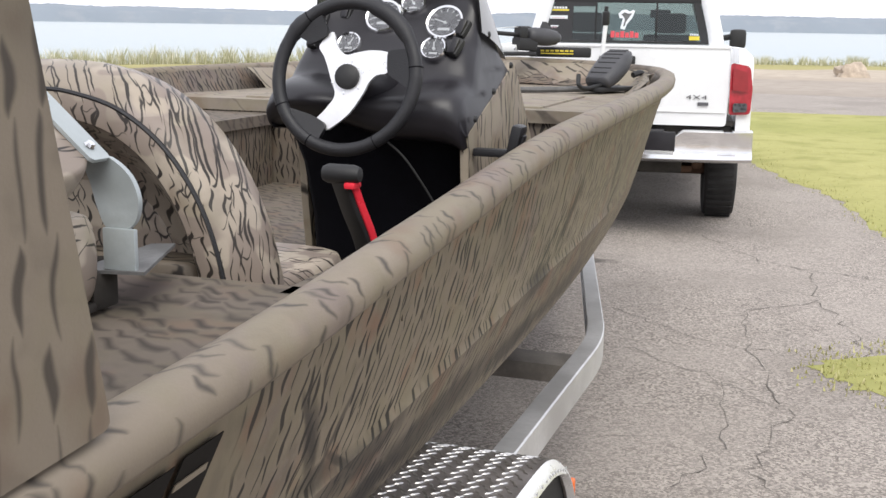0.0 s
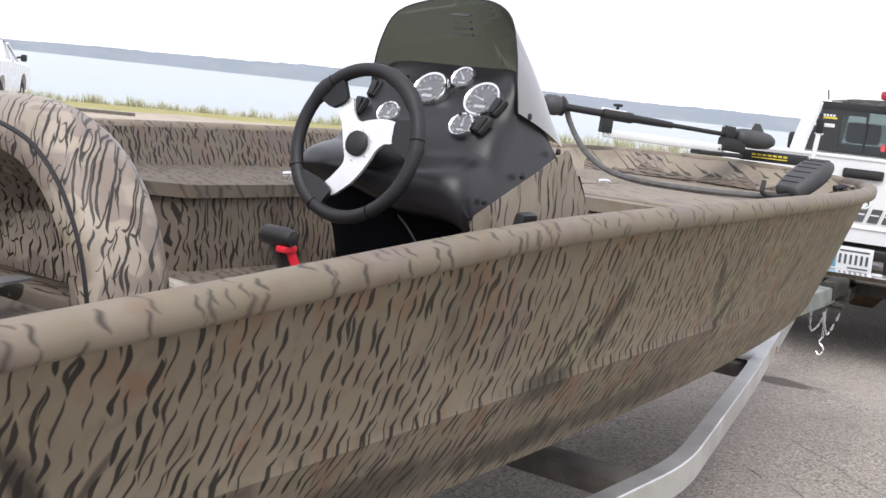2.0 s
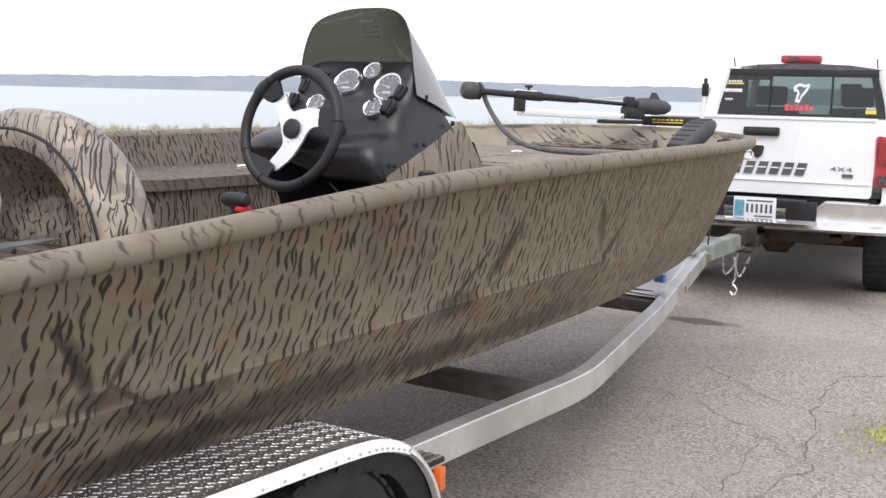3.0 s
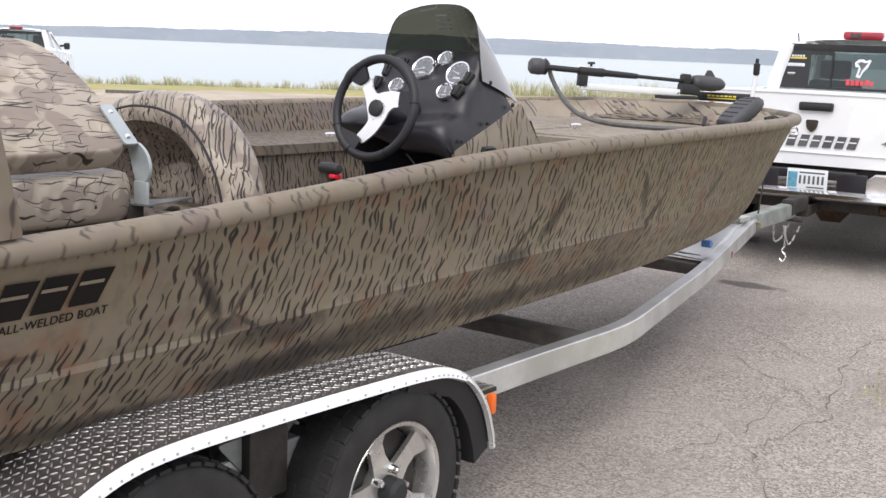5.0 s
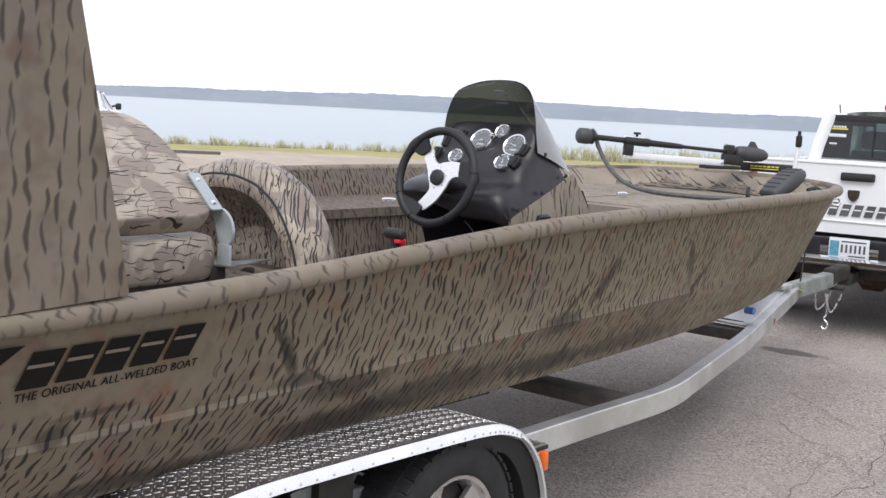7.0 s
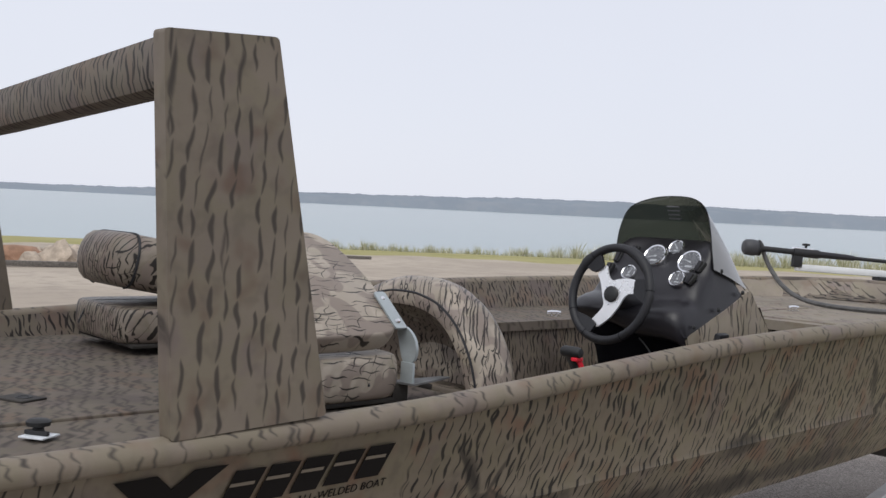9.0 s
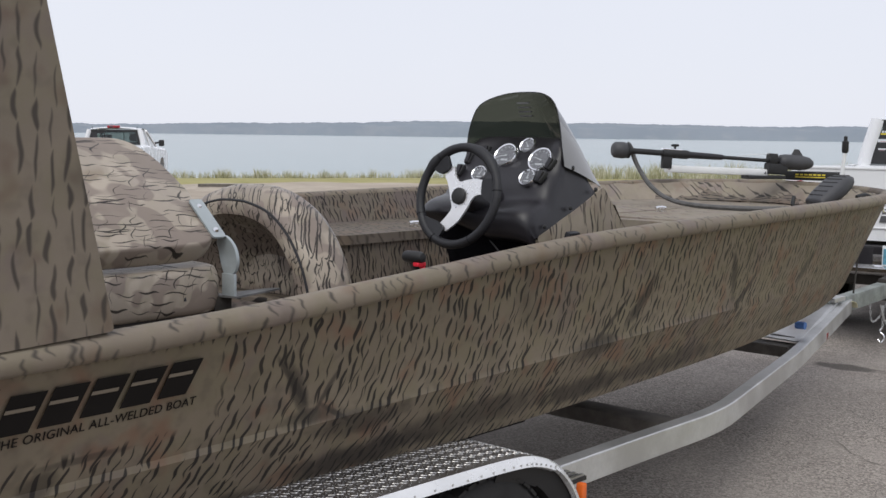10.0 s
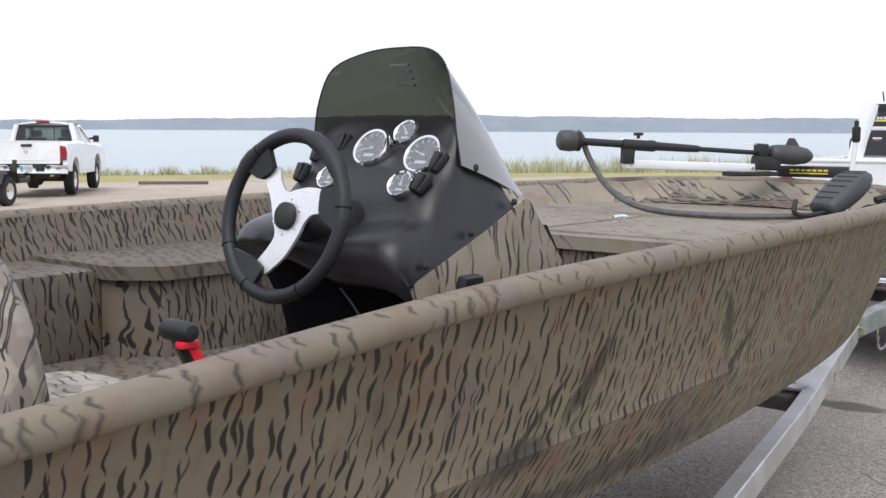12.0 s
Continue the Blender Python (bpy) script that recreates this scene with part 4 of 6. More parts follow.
# ---- seats ----
def folding_seat(m, spread, thick, cloth, label):
    """A folding boat seat in its own axes: hinge along x at y = 0, cushion to +y; the back is folded over, raised by spread degrees."""
    lean = 0.03
    s = thing("folding_seat", (0, 0, 0), label, "seat", "folding seats on the aft deck", local=m)
    cush = part("cushion", pillow(0.53, 0.44, 0.13, m=pose(0.01, 0.22, 0.015)), cloth, s, "stuffed camouflage vinyl cushion", smooth="all")
    seam = [(-0.02 + 0.004 * math.sin(k), 0.0 + 0.46 * k / 12, 0.155 if 0 < k < 12 else 0.07) for k in range(13)]
    part("seam", tube([(x + 0.14, y, z - 0.012) for x, y, z in seam], 0.004, 6), BLACK_LEATHER, cush)
    back = pillow(0.50, 0.46, thick, puff=0.25 if thick < 0.1 else 2.2, m=pose(0, lean, 0.150, spread) @ pose(0, 0.235, 0))
    v = []
    inv = pose(0, lean, 0.150, spread).inverted()
    for p in back[0]:
        q = inv @ Vector(p)
        if q.y > 0.25:
            q.x *= 1 - 0.9 * (q.y - 0.25) ** 1.3 / 0.22 ** 1.3 * 0.32
        v.append(tuple(pose(0, lean, 0.150, spread) @ q))
    pad = part("backrest", (v, back[1]), cloth, s, "camouflage vinyl back folded down over the cushion", smooth="all")
    if thick > 0.1:
        tilt = pose(0, lean, 0.150, spread)
        ring = [(0.216 * side * (0.648 + 0.352 * max(0.0, math.sin(0.2618 * k)) ** 0.7), 0.37, thick * (0.5 - 0.5 * math.cos(0.2618 * k))) for side in (1, -1) for k in (range(13) if side == 1 else range(12, -1, -1))]
        part("piping", tube([tilt @ Vector(q) for q in ring], 0.005, 6), BLACK_LEATHER, pad)
    for x in (-0.262, 0.262):
        sg = 1 if x > 0 else -1
        tear = curve([(x, y, z) for y, z in ((0.036, 0.226), (0.006, 0.224), (-0.026, 0.200), (-0.040, 0.166), (-0.034, 0.134), (-0.012, 0.118), (0.016, 0.122), (0.030, 0.150), (0.040, 0.184), (0.048, 0.208), (0.036, 0.226))], 4)[:-1]
        h = part("hinge", plate(tear, (0.010 * sg, 0, 0)), ALU_GREY, s, "grey cast hinge bracket")
        arm = pose(0, lean, 0.150, spread)
        mid = x - 0.024 * sg
        part("hinge_arm", moved(plate(rounded([(mid - 0.022, 0.025, thick - 0.001), (mid + 0.022, 0.025, thick - 0.001), (mid + 0.022, 0.175, thick + 0.004), (mid - 0.022, 0.175, thick + 0.004)], 0.010), (0, 0, 0.006)), arm), ALU_GREY, h, "light grey riveted arm")
        for by in (0.052, 0.148):
            part("bolt", moved(lathe([(thick + 0.006, 0.001), (thick + 0.007, 0.009), (thick + 0.012, 0.006), (thick + 0.013, 0.001)], 8, "Z", (mid, by, 0)), arm), CHROME, h)
        for by, bz in ((-0.022, 0.178), (-0.002, 0.156)):
            part("bolt", lathe([(0.009 * sg, 0.001), (0.010 * sg, 0.008), (0.013 * sg, 0.006), (0.0135 * sg, 0.001)], 8, "X", (x, by, bz)), DARK_STEEL, h)
        part("foot_bracket", slab(x - 0.005, x + 0.005, -0.034, 0.02, 0.06, 0.122, 0.002), ALU_GREY, h)
        out = [(x - 0.012 * sg, -0.054, 0.058), (x + 0.228 * sg, 0.045, 0.050), (x + 0.228 * sg, 0.092, 0.046), (x - 0.012 * sg, 0.065, 0.052)]
        part("foot_block", slab(x - 0.03, x + 0.03, 0.02, 0.06, 0.0, 0.056, 0.004), DARK_STEEL, h)
        part("foot_plate", plate(out, (0, 0, 0.005)), BRACKET, h, "dull grey base plate")
    part("hinge_plate", slab(-0.25, 0.25, 0.02, 0.40, 0.0, 0.015, 0.004), DARK_STEEL, s)
    return s


# starboard seat: hinge towards the gunwale, back leaning up to port
folding_seat(pose(-0.505, 1.035, 1.058, 0, 0, 90), 39, 0.072, CAMO_SEAT, "folded camouflage vinyl boat seat on the aft deck beside the gunwale")
folding_seat(pose(-1.95, 1.47, 1.078, 0, 0, 176), 10, 0.205, CAMO_BARREL, "folded camouflage vinyl boat seat on the deck's port side")


def pilot_seat(at, label, group):
    """The driver's seat: cushion on a pedestal and a rounded upright back that is open and recessed at the rear."""
    x, y, z = at
    s = thing("pilot_seat", (x, y, 0.8), label, "seat", group)
    # outline of the back, seen from behind: an arch from the cushion up and over
    half = [(0.42, -0.30), (0.425, -0.12), (0.41, 0.0), (0.365, 0.13), (0.29, 0.235), (0.19, 0.305), (0.08, 0.335), (0.0, 0.34)]
    line = curve([(a, 0, b) for a, b in half], 5)
    line = line + [Vector((-p.x, 0, p.z)) for p in reversed(line[:-1])]
    prof = [(0.0, -0.065), (-0.005, -0.03), (0.012, -0.004), (0.04, 0.018), (0.085, 0.03), (0.13, 0.026), (0.165, 0.006), (0.18, -0.03), (0.18, -0.09)]
    rows = []
    n = len(line)
    for i, p in enumerate(line):
        d = (line[min(i + 1, n - 1)] - line[max(i - 1, 0)]).normalized()
        out = Vector((d.z, 0, -d.x))
        if out.dot(Vector((p.x, 0, p.z + 0.1))) < 0:
            out = -out
        rows.append([Vector((x, y, z)) + p + out * b + Vector((0, a + 0.12 * max(0, p.z) * 0.35, 0)) for a, b in prof])
    band = part("backrest", grid(rows), CAMO_ARCH, s, "thick rounded camouflage vinyl back", smooth="all")
    pipe = [r[1].lerp(r[2], 0.4) for r in rows]
    part("piping", tube(pipe, 0.0045, 6), BLACK_LEATHER, band)
    inner = [[r[0].lerp(Vector((x, y + 0.1, z - 0.05)), t) + Vector((0, 0.14 * min(1, 3 * t), 0)) for r in rows] for t in (0.0, 0.12, 0.3, 0.6, 0.98)]
    part("back_shell", grid(inner), CAMO_ARCH, band, smooth="all")
    face = [[r[8].lerp(Vector((x, y + 0.17, z - 0.05)), t) for r in rows] for t in (0.0, 0.3, 0.6, 0.98)]
    part("front_panel", grid(face), CAMO_ARCH, band, smooth="all")
    part("lumbar_roll", moved(pillow(0.6, 0.1, 0.16, m=pose(0, 0, 0)), pose(x, y + 0.10, z - 0.15)), CAMO_PORT, s, smooth="all")
    part("cushion", pillow(0.66, 0.50, 0.14, m=pose(x + 0.04, y + 0.40, z - 0.20)), CAMO_SEAT, s, "pale camouflage vinyl cushion", smooth="all")
    part("pedestal", lathe([(0.8, 0.13), (0.815, 0.13), (0.82, 0.045), (z - 0.20, 0.045), (z - 0.19, 0.12), (z - 0.185, 0.001)], 20, "Z", (x, y + 0.38, 0)), ALU_GREY, s)
    return s


pilot_seat((-0.897, 1.605, 1.035), "camouflage vinyl helm seat with a rounded high back behind the console", "helm seats")
pilot_seat((-1.85, 1.60, 1.0), "camouflage vinyl passenger seat with a rounded back beside the helm seat", "helm seats")

# ---- helm console ----
KX = -0.645
con = thing("helm_console", (KX, 2.8, 0.8), "black moulded helm console with gauges, camouflage sides and a smoked windscreen", "console")


prof = [(2.66, 1.185), (2.58, 1.19), (2.525, 1.20), (2.497, 1.222), (2.486, 1.258), (2.49, 1.292), (2.515, 1.323), (2.56, 1.341), (2.61, 1.354), (2.64, 1.392), (2.68, 1.435), (2.75, 1.491), (2.82, 1.545), (2.85, 1.565), (2.875, 1.562), (2.91, 1.52), (2.95, 1.45), (2.98, 1.39)]
prof = [(p.x, p.y) for p in curve([(a, b, 0) for a, b in prof], 3)]
us = [-1, -0.985, -0.95, -0.88, -0.75, -0.6, -0.45, -0.3, -0.15, 0, 0.15, 0.3, 0.45, 0.6, 0.75, 0.88, 0.95, 0.985, 1]
rows = []
for a, b in prof:
    row = []
    for u in us:
        e = abs(u) ** 12
        t = max(0.0, min(1.0, (b - 1.32) / 0.25))
        w = (0.272 if u > 0 else 0.245) - 0.04 * t
        # a swelling over the column to port, a hollow shelf under the gauges, the crest bowed in plan
        sw = 0.03 * math.exp(-((u + 0.45) / 0.38) ** 2) * math.exp(-((b - 1.30) / 0.07) ** 2)
        fl = -0.02 * math.exp(-((u - 0.25) / 0.5) ** 2) * math.exp(-((b - 1.335) / 0.03) ** 2)
        bow = 0.09 * u * u * max(0.0, min(1.0, (a - 2.70) / 0.12))
        lift = 0.4 * max(0.0, min(1.0, (0.3 - u) / 0.6)) * max(0.0, 1.30 - b)
        row.append((KX + u * w, a - sw + 0.02 * e - bow + 0.2 * lift, b + fl - 0.03 * e + lift))
    rows.append(row)
for sg, col in ((1, -1), (-1, 0)):
    # cheeks that close the moulding down to the side panels
    for row in rows:
        x, y, z = row[col]
        low = 1.212 + max(0.0, min(0.42, y - 2.545)) * 0.40
        drop = [(x + (0.008 * sg if z > low + 0.05 else 0), y + 0.012, z - 0.3 * max(0, z - low)), (KX + (0.283 if sg > 0 else 0.235) * sg, y + 0.02, min(z, low))]
        row[:] = row + drop if col == -1 else drop[::-1] + row
dash = part("dash_moulding", grid(rows), BLACK_GEL, con, "satin black moulded dash", smooth="all")
for x, sg in ((-0.362, -1), (-0.865, 1)):
    back = 0.0 if sg < 0 else 0.09
    side = [(x, 2.54 + back, 1.215), (x, 2.60 + back, 1.237 + 0.3 * back), (x, 2.79, 1.31), (x, 2.90, 1.357), (x, 2.955, 1.385), (x, 3.0, 1.335), (x, 3.06, 1.27), (x, 3.16, 1.165), (x, 3.26, 1.0), (x, 3.34, 0.80), (x, 2.60 + back, 0.80), (x, 2.565 + back, 1.0)]
    part("side_panel", plate(rounded(side, 0.02, 3), (0.02 * sg, 0, 0)), CAMO_PANEL, con, "camouflage side panel", smooth=True)
part("front_panel", grid([[(xx, 3.05, 1.31), (xx, 3.15, 1.18), (xx, 3.34, 0.8)] for xx in (-0.37, KX, -0.86)]), CAMO_FRONT, con)
rows = []
for z, y, x in ((1.28, 2.53, -0.868), (1.24, 2.525, -0.862), (1.19, 2.54, -0.848), (1.12, 2.57, -0.835), (0.98, 2.60, -0.822), (0.80, 2.61, -0.815)):
    rows.append([(x, 2.72, z), (x, y + 0.04, z), (x + 0.025, y + 0.008, z), (x + 0.08, y + (0.0 if z < 1.25 else 0.01), z), (-0.60, y + 0.02, min(z, 1.215)), (-0.44, y + 0.05, min(z, 1.205)), (-0.388, y + 0.06, min(z, 1.20)), (-0.388, 2.72, min(z, 1.20))])
part("knee_panel", grid(rows), BLACK_FELT, con, "dark carpeted knee panel", smooth="all")
part("cable", tube(curve([(-0.57, 2.535, 1.19), (-0.52, 2.53, 1.15), (-0.46, 2.545, 1.06), (-0.42, 2.56, 0.98), (-0.40, 2.58, 0.9)], 6), 0.003, 6), BLACK_RUBBER, con)
for y, z in ((2.575, 1.24), (2.73, 1.30), (2.89, 1.362)):
    part("bolt", lathe([(-0.362, 0.001), (-0.362, 0.009), (-0.356, 0.008), (-0.353, 0.001)], 10, "X", (0.006, y, z + 0.012)), BLACK_RUBBER, con)
part("clip", join(slab(-0.36, -0.25, 2.575, 2.605, 1.16, 1.18, 0.006), moved(slab(-0.014, 0.014, -0.032, 0.032, -0.05, 0.042, 0.01), pose(-0.252, 2.59, 1.200, 0, 12, 0)), moved(slab(0.014, 0.02, -0.015, 0.015, -0.04, 0.02, 0.004), pose(-0.252, 2.59, 1.200, 0, 12, 0))), BLACK_LEATHER, con, "black spring clip on the side panel")

# gauges
PN = Vector((0, -0.83, 0.56)).normalized()


def panel_y(z):
    return 2.64 + (z - 1.395) * 1.22


def face_on(x, z, lift=0.0):
    """Axes of the gauge panel at a place on it: right, up the panel, out of it."""
    up = Vector((0, 0.56, 0.83)).normalized()
    m = Matrix.Identity(4)
    for c, v in enumerate((Vector((1, 0, 0)), up, PN)):
        m[0][c], m[1][c], m[2][c] = v
    p = Vector((x, panel_y(z), z)) + PN * lift
    m[0][3], m[1][3], m[2][3] = p
    return m


for k, (x, z, r) in enumerate(((-0.659, 1.485, 0.053), (-0.484, 1.472, 0.053), (-0.595, 1.524, 0.035), (-0.489, 1.410, 0.035), (-0.725, 1.418, 0.034))):
    m = face_on(x, z, 0.012 if r < 0.04 else 0.018)
    g = part("gauge", moved(lathe([(-0.05, r * 0.9), (0.0, r), (0.006, r * 0.995), (0.011, r * 0.92), (0.009, r * 0.82), (0.003, r * 0.80)], 36, "Z"), m), CHROME, con, "round gauge with a chrome bezel")
    part("dial", moved(lathe([(0.0005, 0.0005), (0.002, r * 0.83), (0.0025, r * 0.83), (0.003, 0.0005)], 28, "Z"), m), DIAL, g)
    ticks = []
    for q in range(11 if r > 0.04 else 7):
        a = radians(-130 + 260 * q / (10 if r > 0.04 else 6))
        ticks.append(moved(slab(-0.0012, 0.0012, r * 0.62, r * 0.78, 0.0035, 0.0042, 0), pose(0, 0, 0, 0, 0, math.degrees(a))))
    ticks.append(moved(slab(-0.0015, 0.0015, -0.006, r * 0.6, 0.0036, 0.0045, 0), pose(0, 0, 0, 0, 0, 100 - 30 * k)))
    ticks.append(lathe([(0.003, 0.004), (0.006, 0.004), (0.0065, 0.0005)], 10, "Z"))
    ticks.append(slab(-r * 0.3, r * 0.3, -r * 0.45, -r * 0.3, 0.0035, 0.004, 0))
    part("needle_and_marks", moved(join(*ticks), m), PLATE_WHITE, g, smooth=False)
    pane = part("glass", moved(lathe([(0.0065, 0.0005), (0.0066, r * 0.84), (0.0075, r * 0.84), (0.0076, 0.0005)], 28, "Z"), m), DIAL_GLASS, g)
    pane.visible_shadow = False
for x, z, n in ((-0.434, 1.416, 2), (-0.832, 1.428, 2), (-0.775, 1.50, 1)):
    for k in range(n):
        m = face_on(x, z + 0.046 * k, 0.014) @ pose(0, 0, 0, 0, 0, -18 if x > -0.6 else -5)
        sw = part("rocker_switch", moved(slab(-0.016, 0.016, -0.026, 0.026, -0.012, 0.010, 0.010), m), BLACK_RUBBER, con)
        part("rocker", moved(slab(-0.010, 0.010, -0.021, 0.021, 0.005, 0.017, 0.006), m @ pose(0, 0, 0, 12)), BLACK_GEL, sw)

# windscreen: raked smoked sheet, wrapped from side to side
SC = -0.624
half_rim = [(0.232, 2.738, 1.462), (0.226, 2.73, 1.53), (0.212, 2.733, 1.612), (0.178, 2.748, 1.688), (0.098, 2.788, 1.727)]
half_foot = [(0.236, 2.965, 1.385), (0.226, 2.985, 1.387), (0.208, 3.0, 1.39), (0.178, 3.02, 1.392), (0.10, 3.06, 1.395)]
rim_pts = [(SC + a, y, z) for a, y, z in half_rim] + [(SC - 0.01, 2.82, 1.737)] + [(SC - a, y, z) for a, y, z in reversed(half_rim)]
foot = [(SC + a, y, z) for a, y, z in half_foot] + [(SC, 3.08, 1.396)] + [(SC - a, y, z) for a, y, z in reversed(half_foot)]
ra, fa = curve(rim_pts, 4), curve(foot, 4)
rows = []
for i in range(13):
    t = i / 12
    row = []
    for a, b in zip(ra, fa):
        p = a.lerp(b, t)
        c = Vector((p.x - KX, 0.5 * (p.y - 2.9), p.z - 1.42)).normalized()
        row.append(p + c * 0.012 * math.sin(math.pi * t))
    rows.append(row)
WING = 9
screen = part("windscreen", grid([r[WING:] for r in rows]), SMOKE, con, "smoked acrylic windscreen", smooth="all")
part("screen_wing", grid([r[:WING + 1] for r in rows]), SMOKE_WING, screen, "pale translucent side wing of the screen", smooth="all")
part("screen_edge", tube(ra, 0.0018, 6), BLACK_GEL, screen)
for x, y, z in ((-0.390, 2.785, 1.455),):
    part("bolt", lathe([(0, 0.001), (0, 0.009), (0.006, 0.009), (0.009, 0.003)], 10, "X", (x, y, z)), BLACK_RUBBER, screen)
dec = [moved(slab(-0.028, 0.028, 2.79, 2.80, 1.645 + 0.016 * k, 1.650 + 0.016 * k, 0), pose(-0.66 + 0.004 * k, 0.034 - 0.013 * k + 0.03, 0)) for k in range(4)]
part("screen_decal", join(*dec), GREY_INK, screen, smooth=False)

# steering wheel
wheel = thing("steering_wheel", (-0.641, 2.43, 1.35), "black leather sports steering wheel with silver spokes on the console", "steering wheel", local=pose(-0.634, 2.426, 1.354, 90 - 13, 0, 0))
WR = 0.178
ring = [Vector((WR * math.cos(2 * math.pi * k / 48), WR * math.sin(2 * math.pi * k / 48), 0)) for k in range(49)]
rows = []
for k, p in enumerate(ring[:-1]):
    a = 2 * math.pi * k / 48
    deg = math.degrees(a)
    fat = 0.0165 + (0.004 if (35 < deg < 75 or 130 < deg < 150) else 0.0)
    rows.append([Vector((math.cos(a) * (WR + fat * math.cos(q)), math.sin(a) * (WR + fat * math.cos(q)), fat * math.sin(q))) for q in [2 * math.pi * j / 12 for j in range(12)]])
rows.append(rows[0])
rimp = part("rim", grid(rows, True), BLACK_LEATHER, wheel, smooth="all")
for deg in (128, 8, 205, 243, 300, 62):
    a = radians(deg)
    part("grip_seam", tube([Vector((math.cos(a) * (WR + 0.0172 * math.cos(q)), math.sin(a) * (WR + 0.0172 * math.cos(q)), 0.0172 * math.sin(q))) for q in [2 * math.pi * j / 12 for j in range(13)]], 0.0011, 5), BLACK_FELT, rimp)
spoke_line = [(-0.057, 0.028), (-0.068, 0.050), (-0.082, 0.072), (-0.066, 0.095), (-0.048, 0.108), (-0.034, 0.075), (-0.010, 0.054), (0.020, 0.060), (0.060, 0.066), (0.102, 0.060), (0.106, 0.036), (0.101, 0.013),
              (0.074, 0.006), (0.056, -0.012), (0.043, -0.040), (0.014, -0.085), (-0.018, -0.114), (-0.046, -0.130), (-0.080, -0.116), (-0.050, -0.078), (-0.030, -0.045), (-0.043, -0.008)]
spoke_line = curve([(x, y, -0.018) for x, y in spoke_line + spoke_line[:1]], 4)[:-1]
part("spokes", plate(spoke_line, (0, 0, 0.008)), SILVER, wheel, "three brushed silver spokes", smooth=True)
for outline in ([(-0.055, 0.10, -0.014), (-0.098, 0.075, -0.014), (-0.145, 0.10, -0.006), (-0.125, 0.15, -0.004), (-0.08, 0.162, -0.004)], [(0.10, 0.064, -0.014), (0.104, 0.008, -0.014), (0.172, -0.03, -0.006), (0.17, 0.07, -0.006)], [(-0.04, -0.118, -0.014), (-0.082, -0.096, -0.014), (-0.165, -0.075, -0.006), (-0.13, -0.13, -0.004), (-0.06, -0.168, -0.004)]):
    part("grip_spoke", plate(rounded(outline, 0.014), (0, 0, 0.014)), BLACK_LEATHER, wheel)
hubp = part("hub", lathe([(-0.06, 0.026), (-0.02, 0.026), (-0.012, 0.031), (0.0, 0.030), (0.004, 0.025), (0.005, 0.001)], 24, "Z"), BLACK_RUBBER, wheel)
for k in range(6):
    a = radians(60 * k + 20)
    part("bolt", lathe([(-0.013, 0.001), (-0.013, 0.005), (-0.009, 0.004), (-0.0088, 0.001)], 8, "Z", (0.040 * math.cos(a), 0.040 * math.sin(a), 0)), CHROME, hubp)
part("column", lathe([(-0.22, 0.075), (-0.14, 0.07), (-0.07, 0.045), (-0.05, 0.032), (-0.04, 0.001)], 24, "Z"), BLACK_GEL, wheel)

# throttle lever on the starboard side
lev = thing("throttle_lever", (-0.44, 2.05, 0.9), "black throttle lever with a bright red stripe beside the gunwale", "lever")
part("control_box", slab(-0.42, -0.30, 1.98, 2.16, 0.90, 1.02, 0.02), BLACK_RUBBER, lev)
part("stem", sweep(curve([(-0.44, 2.11, 0.96), (-0.445, 2.085, 1.03), (-0.455, 2.045, 1.10), (-0.465, 2.015, 1.165)], 4), rect(0.042, 0.028, 0.008)), BLACK_RUBBER, lev)
part("red_stripe", sweep(curve([(-0.417, 2.110, 0.963), (-0.422, 2.086, 1.033), (-0.432, 2.047, 1.104), (-0.440, 2.020, 1.158)], 4), rect(0.007, 0.020, 0.003)), RED_PAINT, lev, "glossy red stripe")
part("red_collar", slab(-0.452, -0.428, 1.995, 2.035, 1.148, 1.162, 0.005), RED_PAINT, lev)
part("grip", lathe([(-0.042, 0.001), (-0.040, 0.015), (-0.03, 0.020), (0.026, 0.020), (0.040, 0.015), (0.043, 0.001)], 14, "X", (-0.462, 2.012, 1.177)), BLACK_RUBBER, lev)


def cleat(at, turn):
    c = thing("pop_up_cleat", at, "small bright metal cleat on the painted deck", "cleat", "deck cleats", local=pose(*at, 0, 0, turn) @ Matrix.Scale(0.62, 4))
    part("base_plate", plate(rounded([(-0.065, -0.026, 0), (0.065, -0.026, 0), (0.065, 0.026, 0), (-0.065, 0.026, 0)], 0.024), (0, 0, 0.008)), CHROME, c)
    part("horn", tube(curve([(-0.06, 0, 0.035), (-0.025, 0, 0.04), (0.025, 0, 0.04), (0.06, 0, 0.035)], 4), 0.013, 8), CHROME, c)
    for x in (-0.02, 0.02):
        part("stem", tube([(x, 0, 0), (x, 0, 0.04)], 0.007, 8), CHROME, c)


cleat((-1.198, 4.80, 1.163), 75)
cleat((-1.90, 3.58, 1.10), 60)
sock = thing("rod_socket", (-1.056, 0.357, 1.058), "dark square socket with a round hole in the deck", "socket", local=pose(-1.056, 0.357, 1.058, 0, 0, 20))
part("flange", slab(-0.055, 0.055, -0.045, 0.045, 0.0, 0.007, 0.003), DARK_STEEL, sock)
part("hole", lathe([(0.007, 0.024), (0.010, 0.022), (0.010, 0.017), (0.0075, 0.014), (0.0075, 0.001)], 18, "Z", (0.012, 0, 0)), BLACK_RUBBER, sock)
cap = thing("deck_latch", (-0.575, 0.20, 1.055), "black rubber latch on a small white plate on the aft deck", "latch", local=pose(-0.575, 0.20, 1.058, 0, 0, 30))
